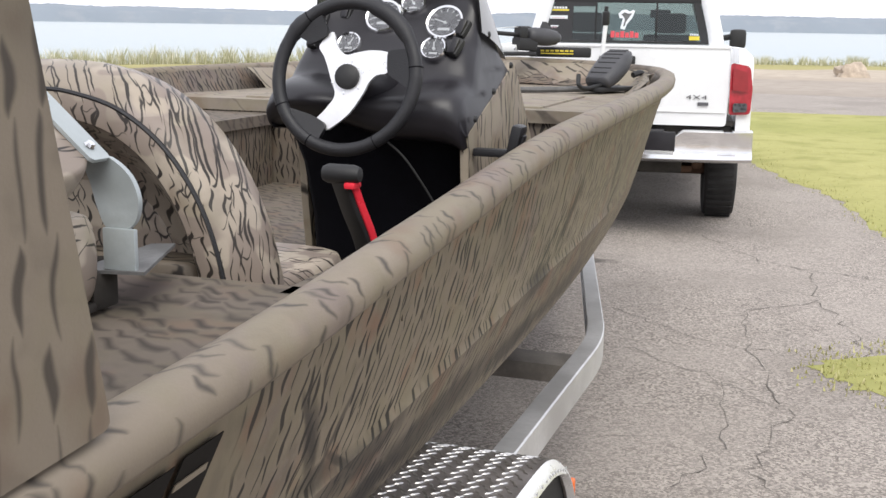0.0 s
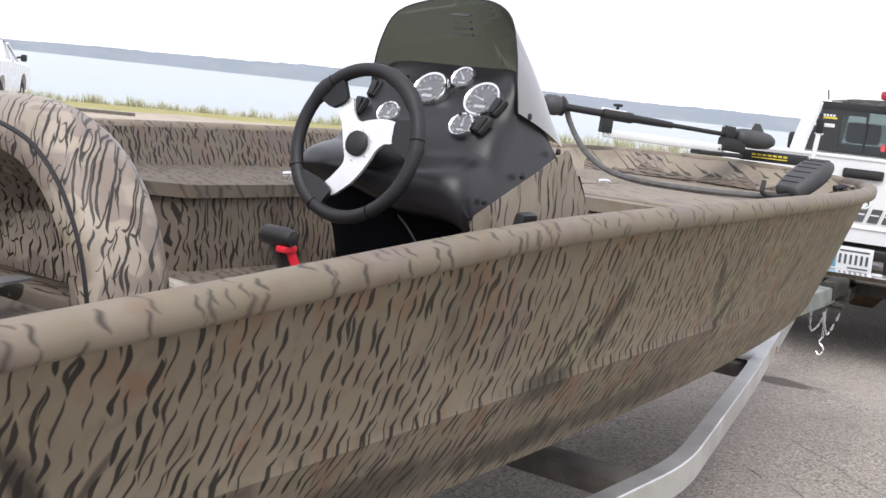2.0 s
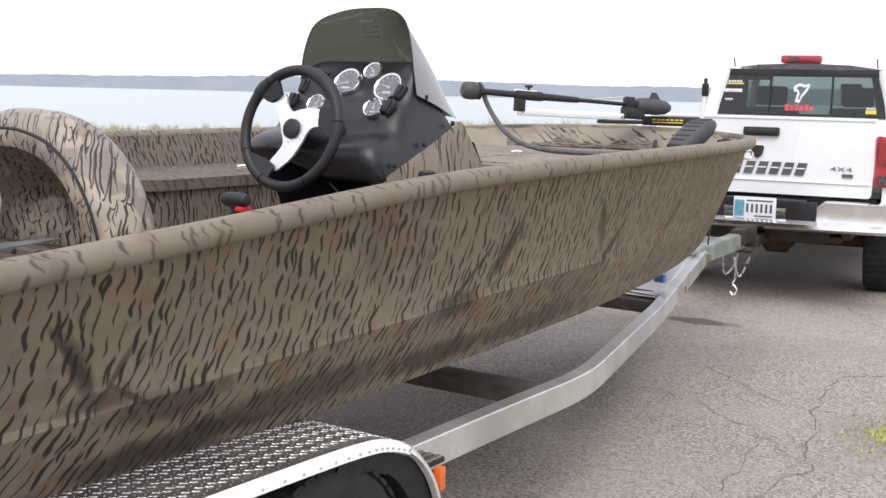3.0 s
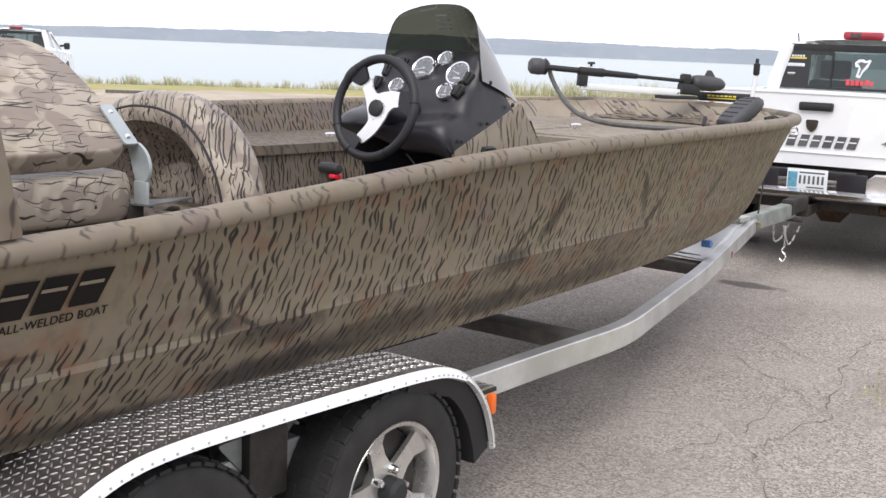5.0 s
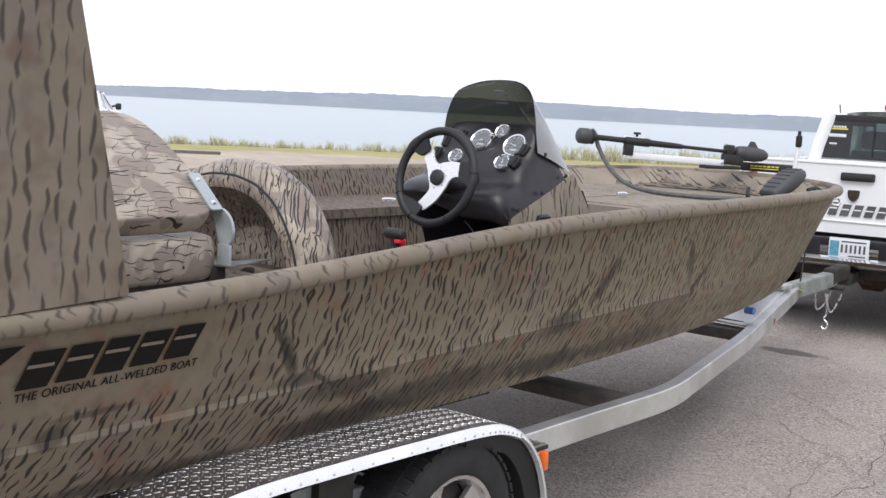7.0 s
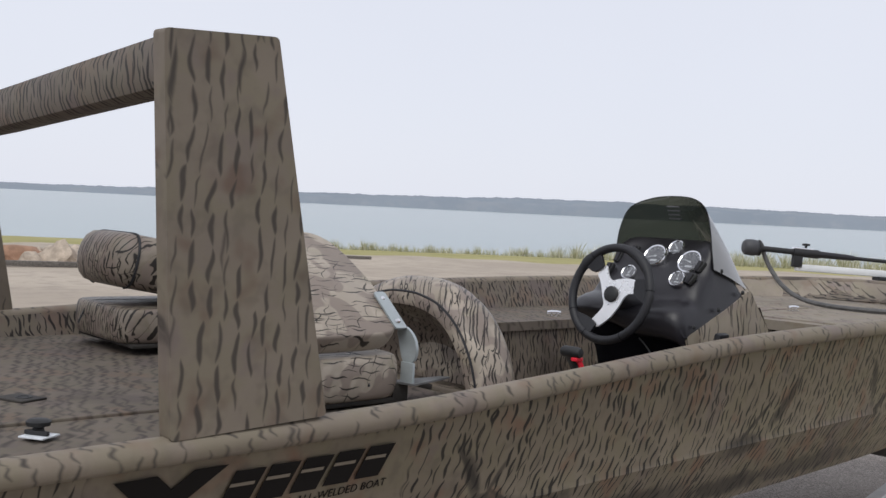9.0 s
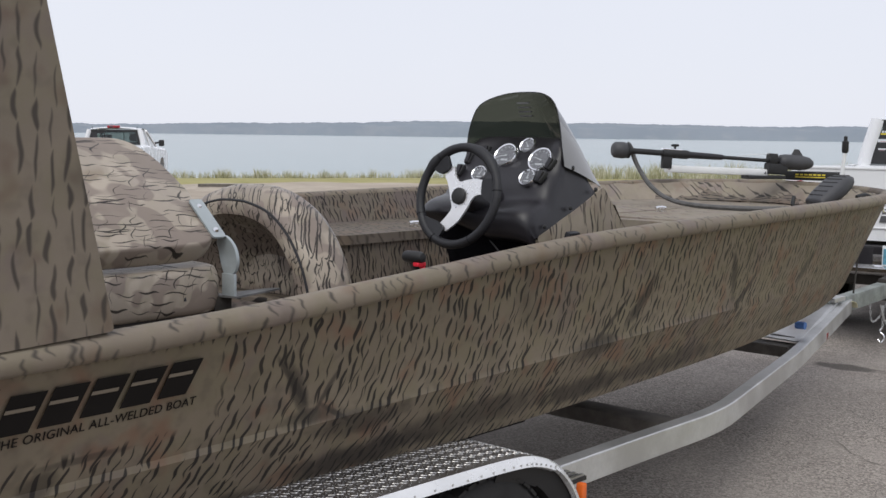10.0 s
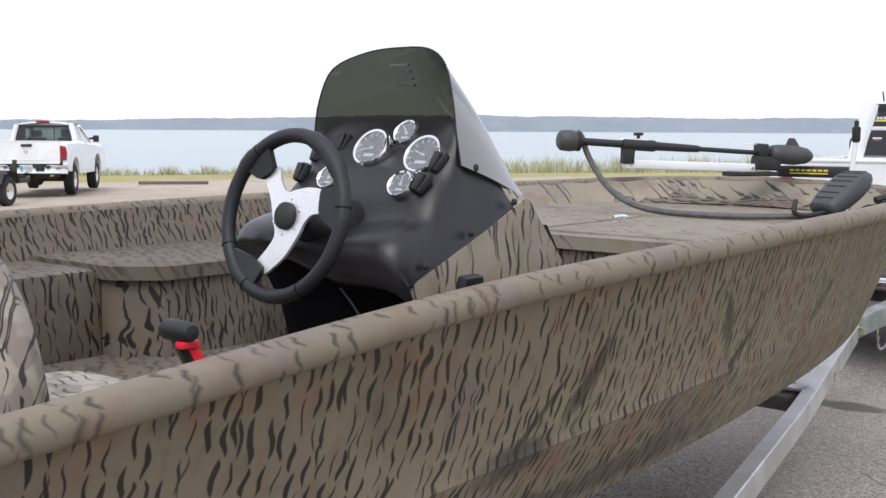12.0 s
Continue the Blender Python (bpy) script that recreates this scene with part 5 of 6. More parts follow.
part("base_plate", slab(-0.034, 0.034, -0.034, 0.034, 0.0, 0.004, 0.001), PLATE_WHITE, cap, "small white plate")
part("knob", join(lathe([(0.004, 0.016), (0.02, 0.013), (0.024, 0.028), (0.034, 0.030), (0.038, 0.024), (0.039, 0.001)], 16, "Z", (-0.012, 0.012, 0)), slab(-0.035, 0.03, -0.012, 0.0, 0.004, 0.016, 0.004)), BLACK_RUBBER, cap)

# ---- bow gear ----
tm = thing("trolling_motor", (-1.2, 6.1, 1.2), "stowed black bow-mount trolling motor lying across the bow", "trolling motor")
H, E = Vector((-1.802, 5.341, 1.490)), Vector((-1.034, 6.403, 1.414))
ax = (E - H).normalized()


def along(s, up=0.0):
    return H + ax * s + Vector((0, 0, up))


part("shaft", tube([along(0), along(1.08)], 0.0125, 10), BLACK_RUBBER, tm)
part("sleeve", tube([along(0.02), along(0.03), along(0.30), along(0.31)], 0.019, 10), BLACK_RUBBER, tm)
part("sleeve", sweep([along(0.44), along(0.46), along(0.62), along(0.68)], lambda t: circle(0.024 - 0.007 * t, 12)), BLACK_GEL, tm)
head = part("head", sweep([along(s) for s in (-0.062, -0.06, -0.045, 0.0, 0.035, 0.045)], lambda t: circle((0.018, 0.036, 0.05, 0.053, 0.046, 0.02)[round(t * 5)], 14)), GREY_PEDAL, tm, smooth="all")
part("head_band", sweep([along(0.032), along(0.046)], circle(0.049, 14)), BLACK_RUBBER, head)
part("collar", join(tube([along(0.27), along(0.28), along(0.43), along(0.44)], 0.028, 12), sweep([along(0.27, -0.05), along(0.33, -0.05)], rect(0.035, 0.09, 0.008))), BLACK_RUBBER, tm)
part("collar_lens", sweep([along(0.27, 0.026), along(0.40, 0.026)], rect(0.03, 0.012, 0.004)), CHROME, tm, "bright clamp strip")
part("collar_knob", lathe([(0, 0.008), (0.03, 0.008), (0.032, 0.024), (0.045, 0.024), (0.047, 0.001)], 12, "Z", along(0.355, 0.015)), BLACK_RUBBER, tm)
part("support_arm", sweep([along(0.29, -0.095), along(0.31, -0.095), along(0.98, -0.078), along(1.0, -0.078)], rect(0.02, 0.044, 0.009)), WHITE_PLASTIC, tm, "bright silver support arm")
for q in (0.31, 0.97):
    part("bolt", lathe([(-0.016, 0.001), (-0.015, 0.009), (0.015, 0.009), (0.016, 0.001)], 8, "X", along(q, -0.095 + 0.025 * (q - 0.31))), CHROME, tm)
part("motor_pod", sweep([along(s) for s in (1.07, 1.08, 1.11, 1.16, 1.22, 1.28, 1.31, 1.32)], lambda t: circle((0.025, 0.042, 0.048, 0.05, 0.05, 0.04, 0.022, 0.006)[round(t * 7)], 16)), GREY_PEDAL, tm, "rounded motor pod", smooth="all")
part("pod_fin", plate([along(1.16, 0.045), along(1.24, 0.045), along(1.21, 0.085), along(1.18, 0.085)], (0.006, -0.004, 0)), GREY_PEDAL, tm)
part("mount", join(sweep([along(0.99, -0.05), along(1.12, -0.05)], rect(0.07, 0.07, 0.012)), sweep([along(1.0, 0.01), along(1.05, 0.01)], rect(0.06, 0.075, 0.012))), BLACK_RUBBER, tm)
part("mount_foot", sweep([along(0.84, -0.115), along(1.10, -0.10)], rect(0.10, 0.022, 0.006)), BLACK_RUBBER, tm)
basep = part("base_plate", moved(slab(-0.19, 0.17, -0.045, 0.045, -0.03, 0.028, 0.012), pose(-1.03, 6.46, 1.335, 0, 0, 10)), BLACK_RUBBER, tm)
part("label_print", moved(join(*[slab(-0.12 + 0.028 * k, -0.099 + 0.028 * k, -0.0475, -0.0455, 0.002, 0.012, 0) for k in range(7)], slab(-0.12, 0.07, -0.0475, -0.0455, -0.012, -0.006, 0)), pose(-1.03, 6.46, 1.335, 0, 0, 10)), YELLOW, basep, smooth=False)
part("rope", tube(curve([along(1.02, 0.045), along(0.90, 0.032), along(0.78, 0.014)], 5), 0.0018, 5), WHITE_PLASTIC, tm)
part("cable", tube(curve([along(0.035, 0.045), along(0.06, 0.02), (-1.755, 5.42, 1.43), (-1.70, 5.42, 1.345), (-1.60, 5.38, 1.265), (-1.45, 5.32, 1.205), (-1.25, 5.28, 1.178), (-0.95, 5.32, 1.173), (-0.66, 5.46, 1.18)], 8), 0.0145, 8), CABLE_GREY, tm, "grey sheathed cable drooping to the deck")
ped = thing("foot_pedal", (-0.62, 5.55, 1.165), "dark grey trolling motor foot pedal tilted up on the bow deck", "foot pedal")
part("base", moved(slab(-0.14, 0.17, -0.075, 0.075, 0.0, 0.022, 0.008), pose(-0.61, 5.60, 1.165, 0, 0, 66)), BLACK_RUBBER, ped)
line = curve([(-0.63, 5.52, 1.205), (-0.61, 5.56, 1.235), (-0.585, 5.63, 1.28), (-0.57, 5.69, 1.315), (-0.562, 5.74, 1.33), (-0.56, 5.765, 1.318)], 4)
treadp = part("tread", sweep(line, lambda t: rect(0.10 + 0.06 * math.sin(math.pi * min(1.0, 0.25 + 0.7 * t)), 0.055 + 0.035 * math.sin(math.pi * min(1.0, t * 0.9 + 0.1)), 0.026)), GREY_PEDAL, ped, "ribbed grey tread", smooth="all")
for k in range(3, 17, 2):
    d = (line[k + 1] - line[k - 1]).normalized()
    side = d.cross(Vector((0, 0, 1))).normalized()
    top = side.cross(d)
    c = line[k] + top * (0.0285 + 0.0165 * math.sin(math.pi * min(1.0, k / 20 * 0.9 + 0.1)))
    part("rib", tube([c - side * 0.05, c + side * 0.05], 0.0035, 6), BLACK_RUBBER, treadp)
part("hinge_arm", tube(curve([(-0.70, 5.40, 1.25), (-0.69, 5.37, 1.20), (-0.66, 5.42, 1.185), (-0.60, 5.52, 1.20)], 5), 0.011, 8), BLACK_RUBBER, ped)
part("hose", tube(curve([(-0.50, 5.80, 1.24), (-0.47, 5.84, 1.25), (-0.45, 5.90, 1.23), (-0.50, 5.95, 1.20)], 5), 0.016, 8), BLACK_RUBBER, ped)
pole = thing("bow_light_pole", (-0.74, 6.1, 1.16), "white bow light pole with a black cap", "light pole")
part("pole", tube([(-0.735, 6.1, 1.155), (-0.717, 6.14, 1.50)], 0.012, 8), WHITE_PLASTIC, pole)
part("cap", lathe([(1.49, 0.015), (1.50, 0.02), (1.56, 0.02), (1.565, 0.011), (1.59, 0.011), (1.595, 0.001)], 12, "Z", (-0.717, 6.14, 0)), BLACK_RUBBER, pole)
eye = thing("bow_eye", (-0.40, 6.0, 1.17), "bright chrome bow hook under the gunwale", "hook")
part("ring", tube(curve([(-0.455, 6.11, 1.185), (-0.435, 6.13, 1.19), (-0.415, 6.13, 1.17), (-0.425, 6.12, 1.15), (-0.45, 6.10, 1.15), (-0.455, 6.09, 1.165)], 5), 0.008, 8), CHROME, eye)


# ---- trailer ----
tr = thing("boat_trailer", (CX, 2.5, -0.1), "tandem-axle aluminium boat trailer with tread-plate fenders under the boat", "trailer")
BZ = 0.392


def beam_line(sx):
    pts = rounded([(-0.24, -0.9, BZ), (-0.232, 3.70, BZ - 0.012), (-0.60, 5.30, BZ - 0.032), (-0.97, 6.95, BZ + 0.05)], 0.2, 6)
    line = [Vector((-0.24, -0.9, BZ)), Vector((-0.236, 1.6, BZ)), Vector((-0.233, 3.0, BZ - 0.006))] + list(pts[7:14]) + list(pts[14:21]) + [Vector((-0.97, 6.95, BZ + 0.05))]
    return line if sx > 0 else [Vector((2 * CX - p.x + (0.0 if p.y < 4 else -(2 * (CX + 1.0)) * (p.y - 4) / 2.78), p.y, p.z)) for p in line]


I_BEAM = [(0.026, -0.054), (0.026, 0.038), (0.022, 0.042), (-0.034, 0.042), (-0.034, 0.034), (0.016, 0.032), (0.016, -0.046), (-0.034, -0.048), (-0.034, -0.058), (0.022, -0.058)]
for sx in (1, -1):
    part("side_beam", sweep(beam_line(sx), [(a * sx, b) for a, b in I_BEAM]), ALU, tr, "bright aluminium side beam bent in to the tongue")
part("tongue", sweep([(-1.0, 6.6, BZ + 0.045), (-1.0, 7.0, BZ + 0.06), (-0.99, 7.72, BZ + 0.085)], rect(0.085, 0.115, 0.01)), TONGUE, tr, "square grey-green galvanised tongue")
part("coupler", join(sweep([(-0.99, 7.65, BZ + 0.10), (-0.985, 7.78, BZ + 0.12), (-0.98, 7.95, BZ + 0.12)], rect(0.095, 0.12, 0.02)), slab(-1.02, -0.95, 7.62, 7.70, BZ + 0.1, BZ + 0.17, 0.01), tube([(-1.06, 7.70, BZ + 0.02), (-0.88, 7.70, BZ + 0.02)], 0.02, 8)), DARK_STEEL, tr, "dark steel coupler")
for y, z in ((3.62, 0.315), (5.52, 0.355), (1.5, 0.32), (0.6, 0.32)):
    w = 1.02 if y < 4 else 0.58
    part("crossmember", slab(CX - w, CX + w, y - 0.075, y + 0.075, z - 0.035, z + 0.03, 0.006), CROSS, tr, "dusty dark grey crossmember")
part("front_step", plate(rounded([(-0.96, 5.57, 0.40), (-0.69, 5.52, 0.40), (-0.80, 6.10, 0.43), (-0.96, 6.78, 0.485), (-1.12, 6.76, 0.485)], 0.02, 3), (0, 0, 0.01)), ALU, tr, "flat aluminium plate rising from the bow to the tongue", smooth=False)
part("step_slot", slab(-0.90, -0.75, 5.60, 5.66, 0.411, 0.416, 0.001), DARK_STEEL, tr)
part("strap_roll", lathe([(-0.03, 0.001), (-0.028, 0.022), (0.028, 0.022), (0.03, 0.001)], 14, "X", (-0.74, 5.66, BZ + 0.09)), BLUE, tr, "blue webbing roll")
part("winch_post", join(slab(-1.14, -1.06, 6.60, 6.70, BZ + 0.05, 0.72, 0.008), slab(-1.18, -1.02, 6.48, 6.62, 0.66, 0.74, 0.02)), ALU, tr)
part("bow_roller", lathe([(-0.08, 0.001), (-0.075, 0.05), (0.075, 0.05), (0.08, 0.001)], 14, "X", (-1.1, 6.44, 0.70)), BLACK_RUBBER, tr)
part("strap", sweep(curve([(-1.02, 6.75, BZ + 0.076), (-0.95, 6.95, BZ + 0.077), (-0.945, 7.0, BZ + 0.03)], 4), rect(0.05, 0.004, 0.001)), BEIGE, tr, "pale strap over the tongue")
part("rod", tube([(-0.98, 7.05, BZ + 0.06), (-0.965, 7.08, 0.80)], 0.006, 6), DARK_STEEL, tr)
part("jack", join(slab(-1.05, -0.98, 6.66, 6.76, BZ - 0.05, BZ + 0.20, 0.008), slab(-1.10, -0.93, 6.62, 6.80, BZ + 0.10, BZ + 0.13, 0.004)), ALU, tr)


def chain(points, n, name="safety_chain"):
    line = curve(points, 8)
    out = []
    for k in range(n):
        p = line[int(k * (len(line) - 1) / n)]
        q = line[min(len(line) - 1, int(k * (len(line) - 1) / n) + 1)]
        m = look(p, q) @ pose(0, 0, 0, 0, 0, 90 * (k % 2))
        ringp = [(0.007 * math.cos(a), 0.0, 0.013 * math.sin(a)) for a in [2 * math.pi * j / 10 for j in range(11)]]
        out.append(moved(tube(ringp, 0.0025, 5), m))
    c = part(name, join(*out), ALU, tr, "dull steel safety chain", kind="stuff")
    return c


chain([(-0.925, 7.45, BZ - 0.010), (-0.915, 7.5, BZ - 0.110), (-0.925, 7.62, BZ - 0.150), (-0.905, 7.78, BZ - 0.000)], 16)
chain([(-1.005, 7.45, BZ - 0.010), (-1.005, 7.5, BZ - 0.130), (-0.995, 7.62, BZ - 0.110), (-0.995, 7.78, BZ - 0.000)], 16)
chain([(-0.930, 7.5, BZ - 0.020), (-0.925, 7.5, BZ - 0.170)], 8)
part("hook", tube(curve([(-0.925, 7.5, BZ - 0.170), (-0.940, 7.5, BZ - 0.200), (-0.915, 7.5, BZ - 0.225), (-0.910, 7.5, BZ - 0.255), (-0.930, 7.5, BZ - 0.280), (-0.955, 7.5, BZ - 0.260)], 5), 0.007, 6), CHROME, tr)
part("side_reflector", moved(slab(-0.008, 0.008, -0.03, 0.03, -0.022, 0.022, 0.004), pose(-0.755, 6.08, BZ - 0.03, 0, 0, 12)), RED_LENS, tr, "small red side reflector")

FEN = [(0.555, 0.22), (0.572, 0.33), (0.63, 0.45), (0.72, 0.535), (0.86, 0.595), (1.02, 0.616), (1.3, 0.616), (1.7, 0.608), (1.98, 0.598), (2.12, 0.578), (2.24, 0.525), (2.325, 0.435), (2.372, 0.33), (2.388, 0.262)]
fen_line = curve([(0, y, z) for y, z in FEN], 5)
F0, F1 = -0.395, -0.035
for sx in (1, -1):
    def fx(x):
        return x if sx > 0 else 2 * CX - x
    fen = part("fender", join(grid([[(fx(F0), p.y, p.z), (fx(F1), p.y, p.z)] for p in fen_line]), grid([[(fx(F0), p.y, p.z - 0.004), (fx(F1), p.y, p.z - 0.004)] for p in fen_line])), TREAD, tr, "diamond tread-plate fender")
    inn = [Vector((0, p.y + (0.02 if p.y < 0.75 else -0.02 if p.y > 2.2 else 0.0), p.z - (0.028 if 0.75 < p.y < 2.2 else 0.012))) for p in fen_line]
    part("fender_lip", join(grid([[(fx(F1), p.y, p.z + 0.002), (fx(F1) + 0.016 * sx, p.y, p.z - 0.012), (fx(F1) + 0.022 * sx, q.y, q.z), (fx(F1) + 0.004 * sx, q.y, q.z - 0.006)] for p, q in zip(fen_line, inn)])), LIP, fen, "bright polished fender lip")
    part("fender_skirt", grid([[(fx(F1) - 0.004 * sx, q.y, q.z), (fx(F1) - 0.02 * sx, q.y + (0.075 if q.y < 0.9 else -0.05 if q.y > 2.0 else 0), q.z - 0.05), (fx(F0), q.y + (0.07 if q.y < 0.9 else -0.07), q.z - 0.05)] for q in inn if q.y > 1.9]), BLACK_RUBBER, fen)
    part("rivet_row", join(*[moved(slab(0, 0.003 * sx if sx > 0 else 0.003, -0.003, 0.003, -0.003, 0.003, 0.001), pose(fx(F1) + (0.019 if sx > 0 else -0.023), inn[k].y, inn[k].z + 0.009)) for k in range(12, len(inn) - 16)]), ALU, fen, kind="stuff", smooth=False)
    part("spring_hanger", plate(rounded([(fx(-0.21), 1.31, 0.49), (fx(-0.21), 1.58, 0.50), (fx(-0.21), 1.55, 0.33), (fx(-0.21), 1.45, 0.34)], 0.02, 3), (0.008 * sx, 0, 0)), TONGUE, tr, "grey galvanised spring hanger")
    part("bunk_bracket", sweep([(fx(-0.40), 0.58, 0.635), (fx(-0.40), 0.80, 0.455)], rect(0.03, 0.045, 0.004)), TONGUE, tr)
    # raised lozenges of the tread plate
    v, f = [], []
    run, rowno = 0.0, 0
    for a, b in zip(fen_line, fen_line[1:]):
        d = b - a
        run += d.length
        while run > 0:
            run -= 0.0195
            c = b - d.normalized() * run
            t = d.normalized()
            nrm = Vector((0, -t.z, t.y))
            for k in range(15):
                x = F0 + 0.012 + 0.0235 * k + (0.01175 if rowno % 2 else 0)
                if x > F1 - 0.008:
                    continue
                o = Vector((fx(x), c.y, c.z))
                flip = 1 if (k + rowno) % 2 else -1
                u = (Vector((0.72, 0, 0)) + t * 0.7 * flip).normalized()
                w = u.cross(nrm)
                q = len(v)
                v += [tuple(o - u * 0.0108 + nrm * 0.0008), tuple(o + w * 0.0032 + nrm * 0.0008), tuple(o + u * 0.0108 + nrm * 0.0008), tuple(o - w * 0.0032 + nrm * 0.0008), tuple(o + u * 0.0058 + nrm * 0.003), tuple(o - u * 0.0058 + nrm * 0.003)]
                f += [(q, q + 1, q + 5), (q + 1, q + 4, q + 5), (q + 1, q + 2, q + 4), (q + 2, q + 3, q + 4), (q + 3, q + 5, q + 4), (q + 3, q, q + 5)]
            rowno += 1
    part("tread_pattern", (v, f), TREAD_LUG, fen, "raised tread lozenges", kind="stuff", smooth=False)
    step = part("fender_step", slab(min(fx(-0.29), fx(-0.10)), max(fx(-0.29), fx(-0.10)), 2.28, 2.50, 0.405, 0.420, 0.003), DARK_STEEL, fen)
    part("step_rib", join(*[slab(min(fx(-0.27 + 0.03 * k), fx(-0.255 + 0.03 * k)), max(fx(-0.27 + 0.03 * k), fx(-0.255 + 0.03 * k)), 2.33, 2.49, 0.420, 0.427, 0.001) for k in range(6)]), TREAD_LUG, step, kind="stuff")
    part("side_marker", slab(min(fx(-0.060), fx(-0.032)), max(fx(-0.060), fx(-0.032)), 2.376, 2.404, 0.362, 0.432, 0.008), AMBER, fen, "amber side marker lamp")
    part("fender_bracket", slab(min(fx(-0.34), fx(-0.17)), max(fx(-0.34), fx(-0.17)), 1.40, 1.55, 0.30, 0.56, 0.01), DARK_STEEL, fen)


def road_wheel(m, radius, wide, rim_r, tread_n, label, parent=None, spokes=5):
    """A wheel in its own axes: axle along x, the outer face at +x."""
    w = thing("trailer_wheel", (0, 0, 0), label, "wheel", "trailer wheels", local=m)
    h = wide / 2
    tyre = part("tyre", lathe([(-h * 0.8, rim_r * 0.98), (-h, rim_r * 1.08), (-h * 1.08, (rim_r + radius) / 2), (-h, radius * 0.93), (-h * 0.85, radius * 0.985), (-h * 0.4, radius), (h * 0.4, radius), (h * 0.85, radius * 0.985), (h, radius * 0.93), (h * 1.08, (rim_r + radius) / 2), (h * 1.03, rim_r * 1.12), (h, rim_r * 1.04), (h * 0.8, rim_r * 0.98)], 48), TYRE, w, "black tyre with worn sidewall", smooth="all")
    blocks = []
    for k in range(tread_n):
        for j, x in enumerate((-0.82, -0.3, 0.3, 0.82)):
            a = 360 / tread_n * (k + 0.5 * (j % 2))
            blocks.append(moved(slab(x * h - h * 0.2, x * h + h * 0.2, -math.pi * radius / tread_n * 0.72, math.pi * radius / tread_n * 0.72, radius * (0.965 if abs(x) > 0.5 else 0.985), radius * (0.995 if abs(x) > 0.5 else 1.008), 0), pose(0, 0, 0, a)))
    part("tread", join(*blocks), TYRE, tyre, kind="stuff", smooth=False)
    rim = part("rim", lathe([(-h * 0.7, rim_r * 0.9), (h * 0.3, rim_r * 0.88), (h * 0.75, rim_r * 0.93), (h * 0.95, rim_r * 0.96), (h * 1.0, rim_r * 1.02), (h * 0.92, rim_r * 1.04), (h * 0.8, rim_r * 1.0)], 48), RIM, w, "machined alloy rim", smooth=True)
    # brake drum widened into a dark disc that stands in for shade behind the spokes
    part("drum_and_shade", lathe([(-h * 0.2, 0.001), (-h * 0.2, rim_r * 0.86), (h * 0.25, rim_r * 0.86), (h * 0.3, 0.001)], 24), DARK_STEEL, w)
    for k in range(spokes):
        a = 360 / spokes * k
        sp = [(h * 0.66, -rim_r * 0.20, rim_r * 0.25), (h * 0.66, rim_r * 0.20, rim_r * 0.25), (h * 0.60, rim_r * 0.145, rim_r * 0.5), (h * 0.60, rim_r * 0.14, rim_r * 0.7), (h * 0.74, rim_r * 0.24, rim_r * 0.95), (h * 0.74, -rim_r * 0.24, rim_r * 0.95), (h * 0.60, -rim_r * 0.14, rim_r * 0.7), (h * 0.60, -rim_r * 0.145, rim_r * 0.5)]
        part("spoke", moved(plate([Vector(p) for p in sp], (-0.018, 0, 0)), pose(0, 0, 0, a + 20)), RIM, rim, smooth=False)
        part("lug_nut", moved(lathe([(h * 0.6, 0.013), (h * 0.6 + 0.025, 0.013), (h * 0.6 + 0.035, 0.008), (h * 0.6 + 0.036, 0.001)], 8, "X", (0, 0, rim_r * 0.30)), pose(0, 0, 0, a + 56)), CHROME, rim)
    hub = part("hub", lathe([(h * 0.3, rim_r * 0.38), (h * 0.6, rim_r * 0.38), (h * 0.64, rim_r * 0.3), (h * 0.64, 0.001)], 24), RIM, rim)
    part("hub_cap", lathe([(h * 0.5, 0.045), (h * 0.6 + 0.05, 0.043), (h * 0.6 + 0.062, 0.03), (h * 0.6 + 0.063, 0.001)], 20), BLACK_RUBBER, rim, "black hub cap")
    return w


TW = 0.335
w1 = road_wheel(pose(-0.155, 1.90, ground_z(0, 1.9) + TW), TW, 0.205, 0.215, 44, "black trailer tyre on a five-spoke alloy rim under the fender")
copy_thing(w1, pose(-0.155, 1.04, ground_z(0, 1.0) + TW, 25))
copy_thing(w1, pose(2 * CX + 0.155, 1.90, ground_z(-2, 1.9) + TW, 10, 0, 180))
copy_thing(w1, pose(2 * CX + 0.155, 1.04, ground_z(-2, 1.0) + TW, 40, 0, 180))
for y in (1.04, 1.90):
    part("axle", tube([(-0.25, y, 0.21), (2 * CX + 0.25, y, 0.21)], 0.035, 10), DARK_STEEL, tr)
part("bunk", slab(-0.78, -0.66, -0.6, 2.9, 0.43, 0.545, 0.015), BLACK_FELT, tr, "carpeted bunk board")
part("bunk", slab(2 * CX + 0.66, 2 * CX + 0.78, -0.6, 2.9, 0.43, 0.545, 0.015), BLACK_FELT, tr, "carpeted bunk board")


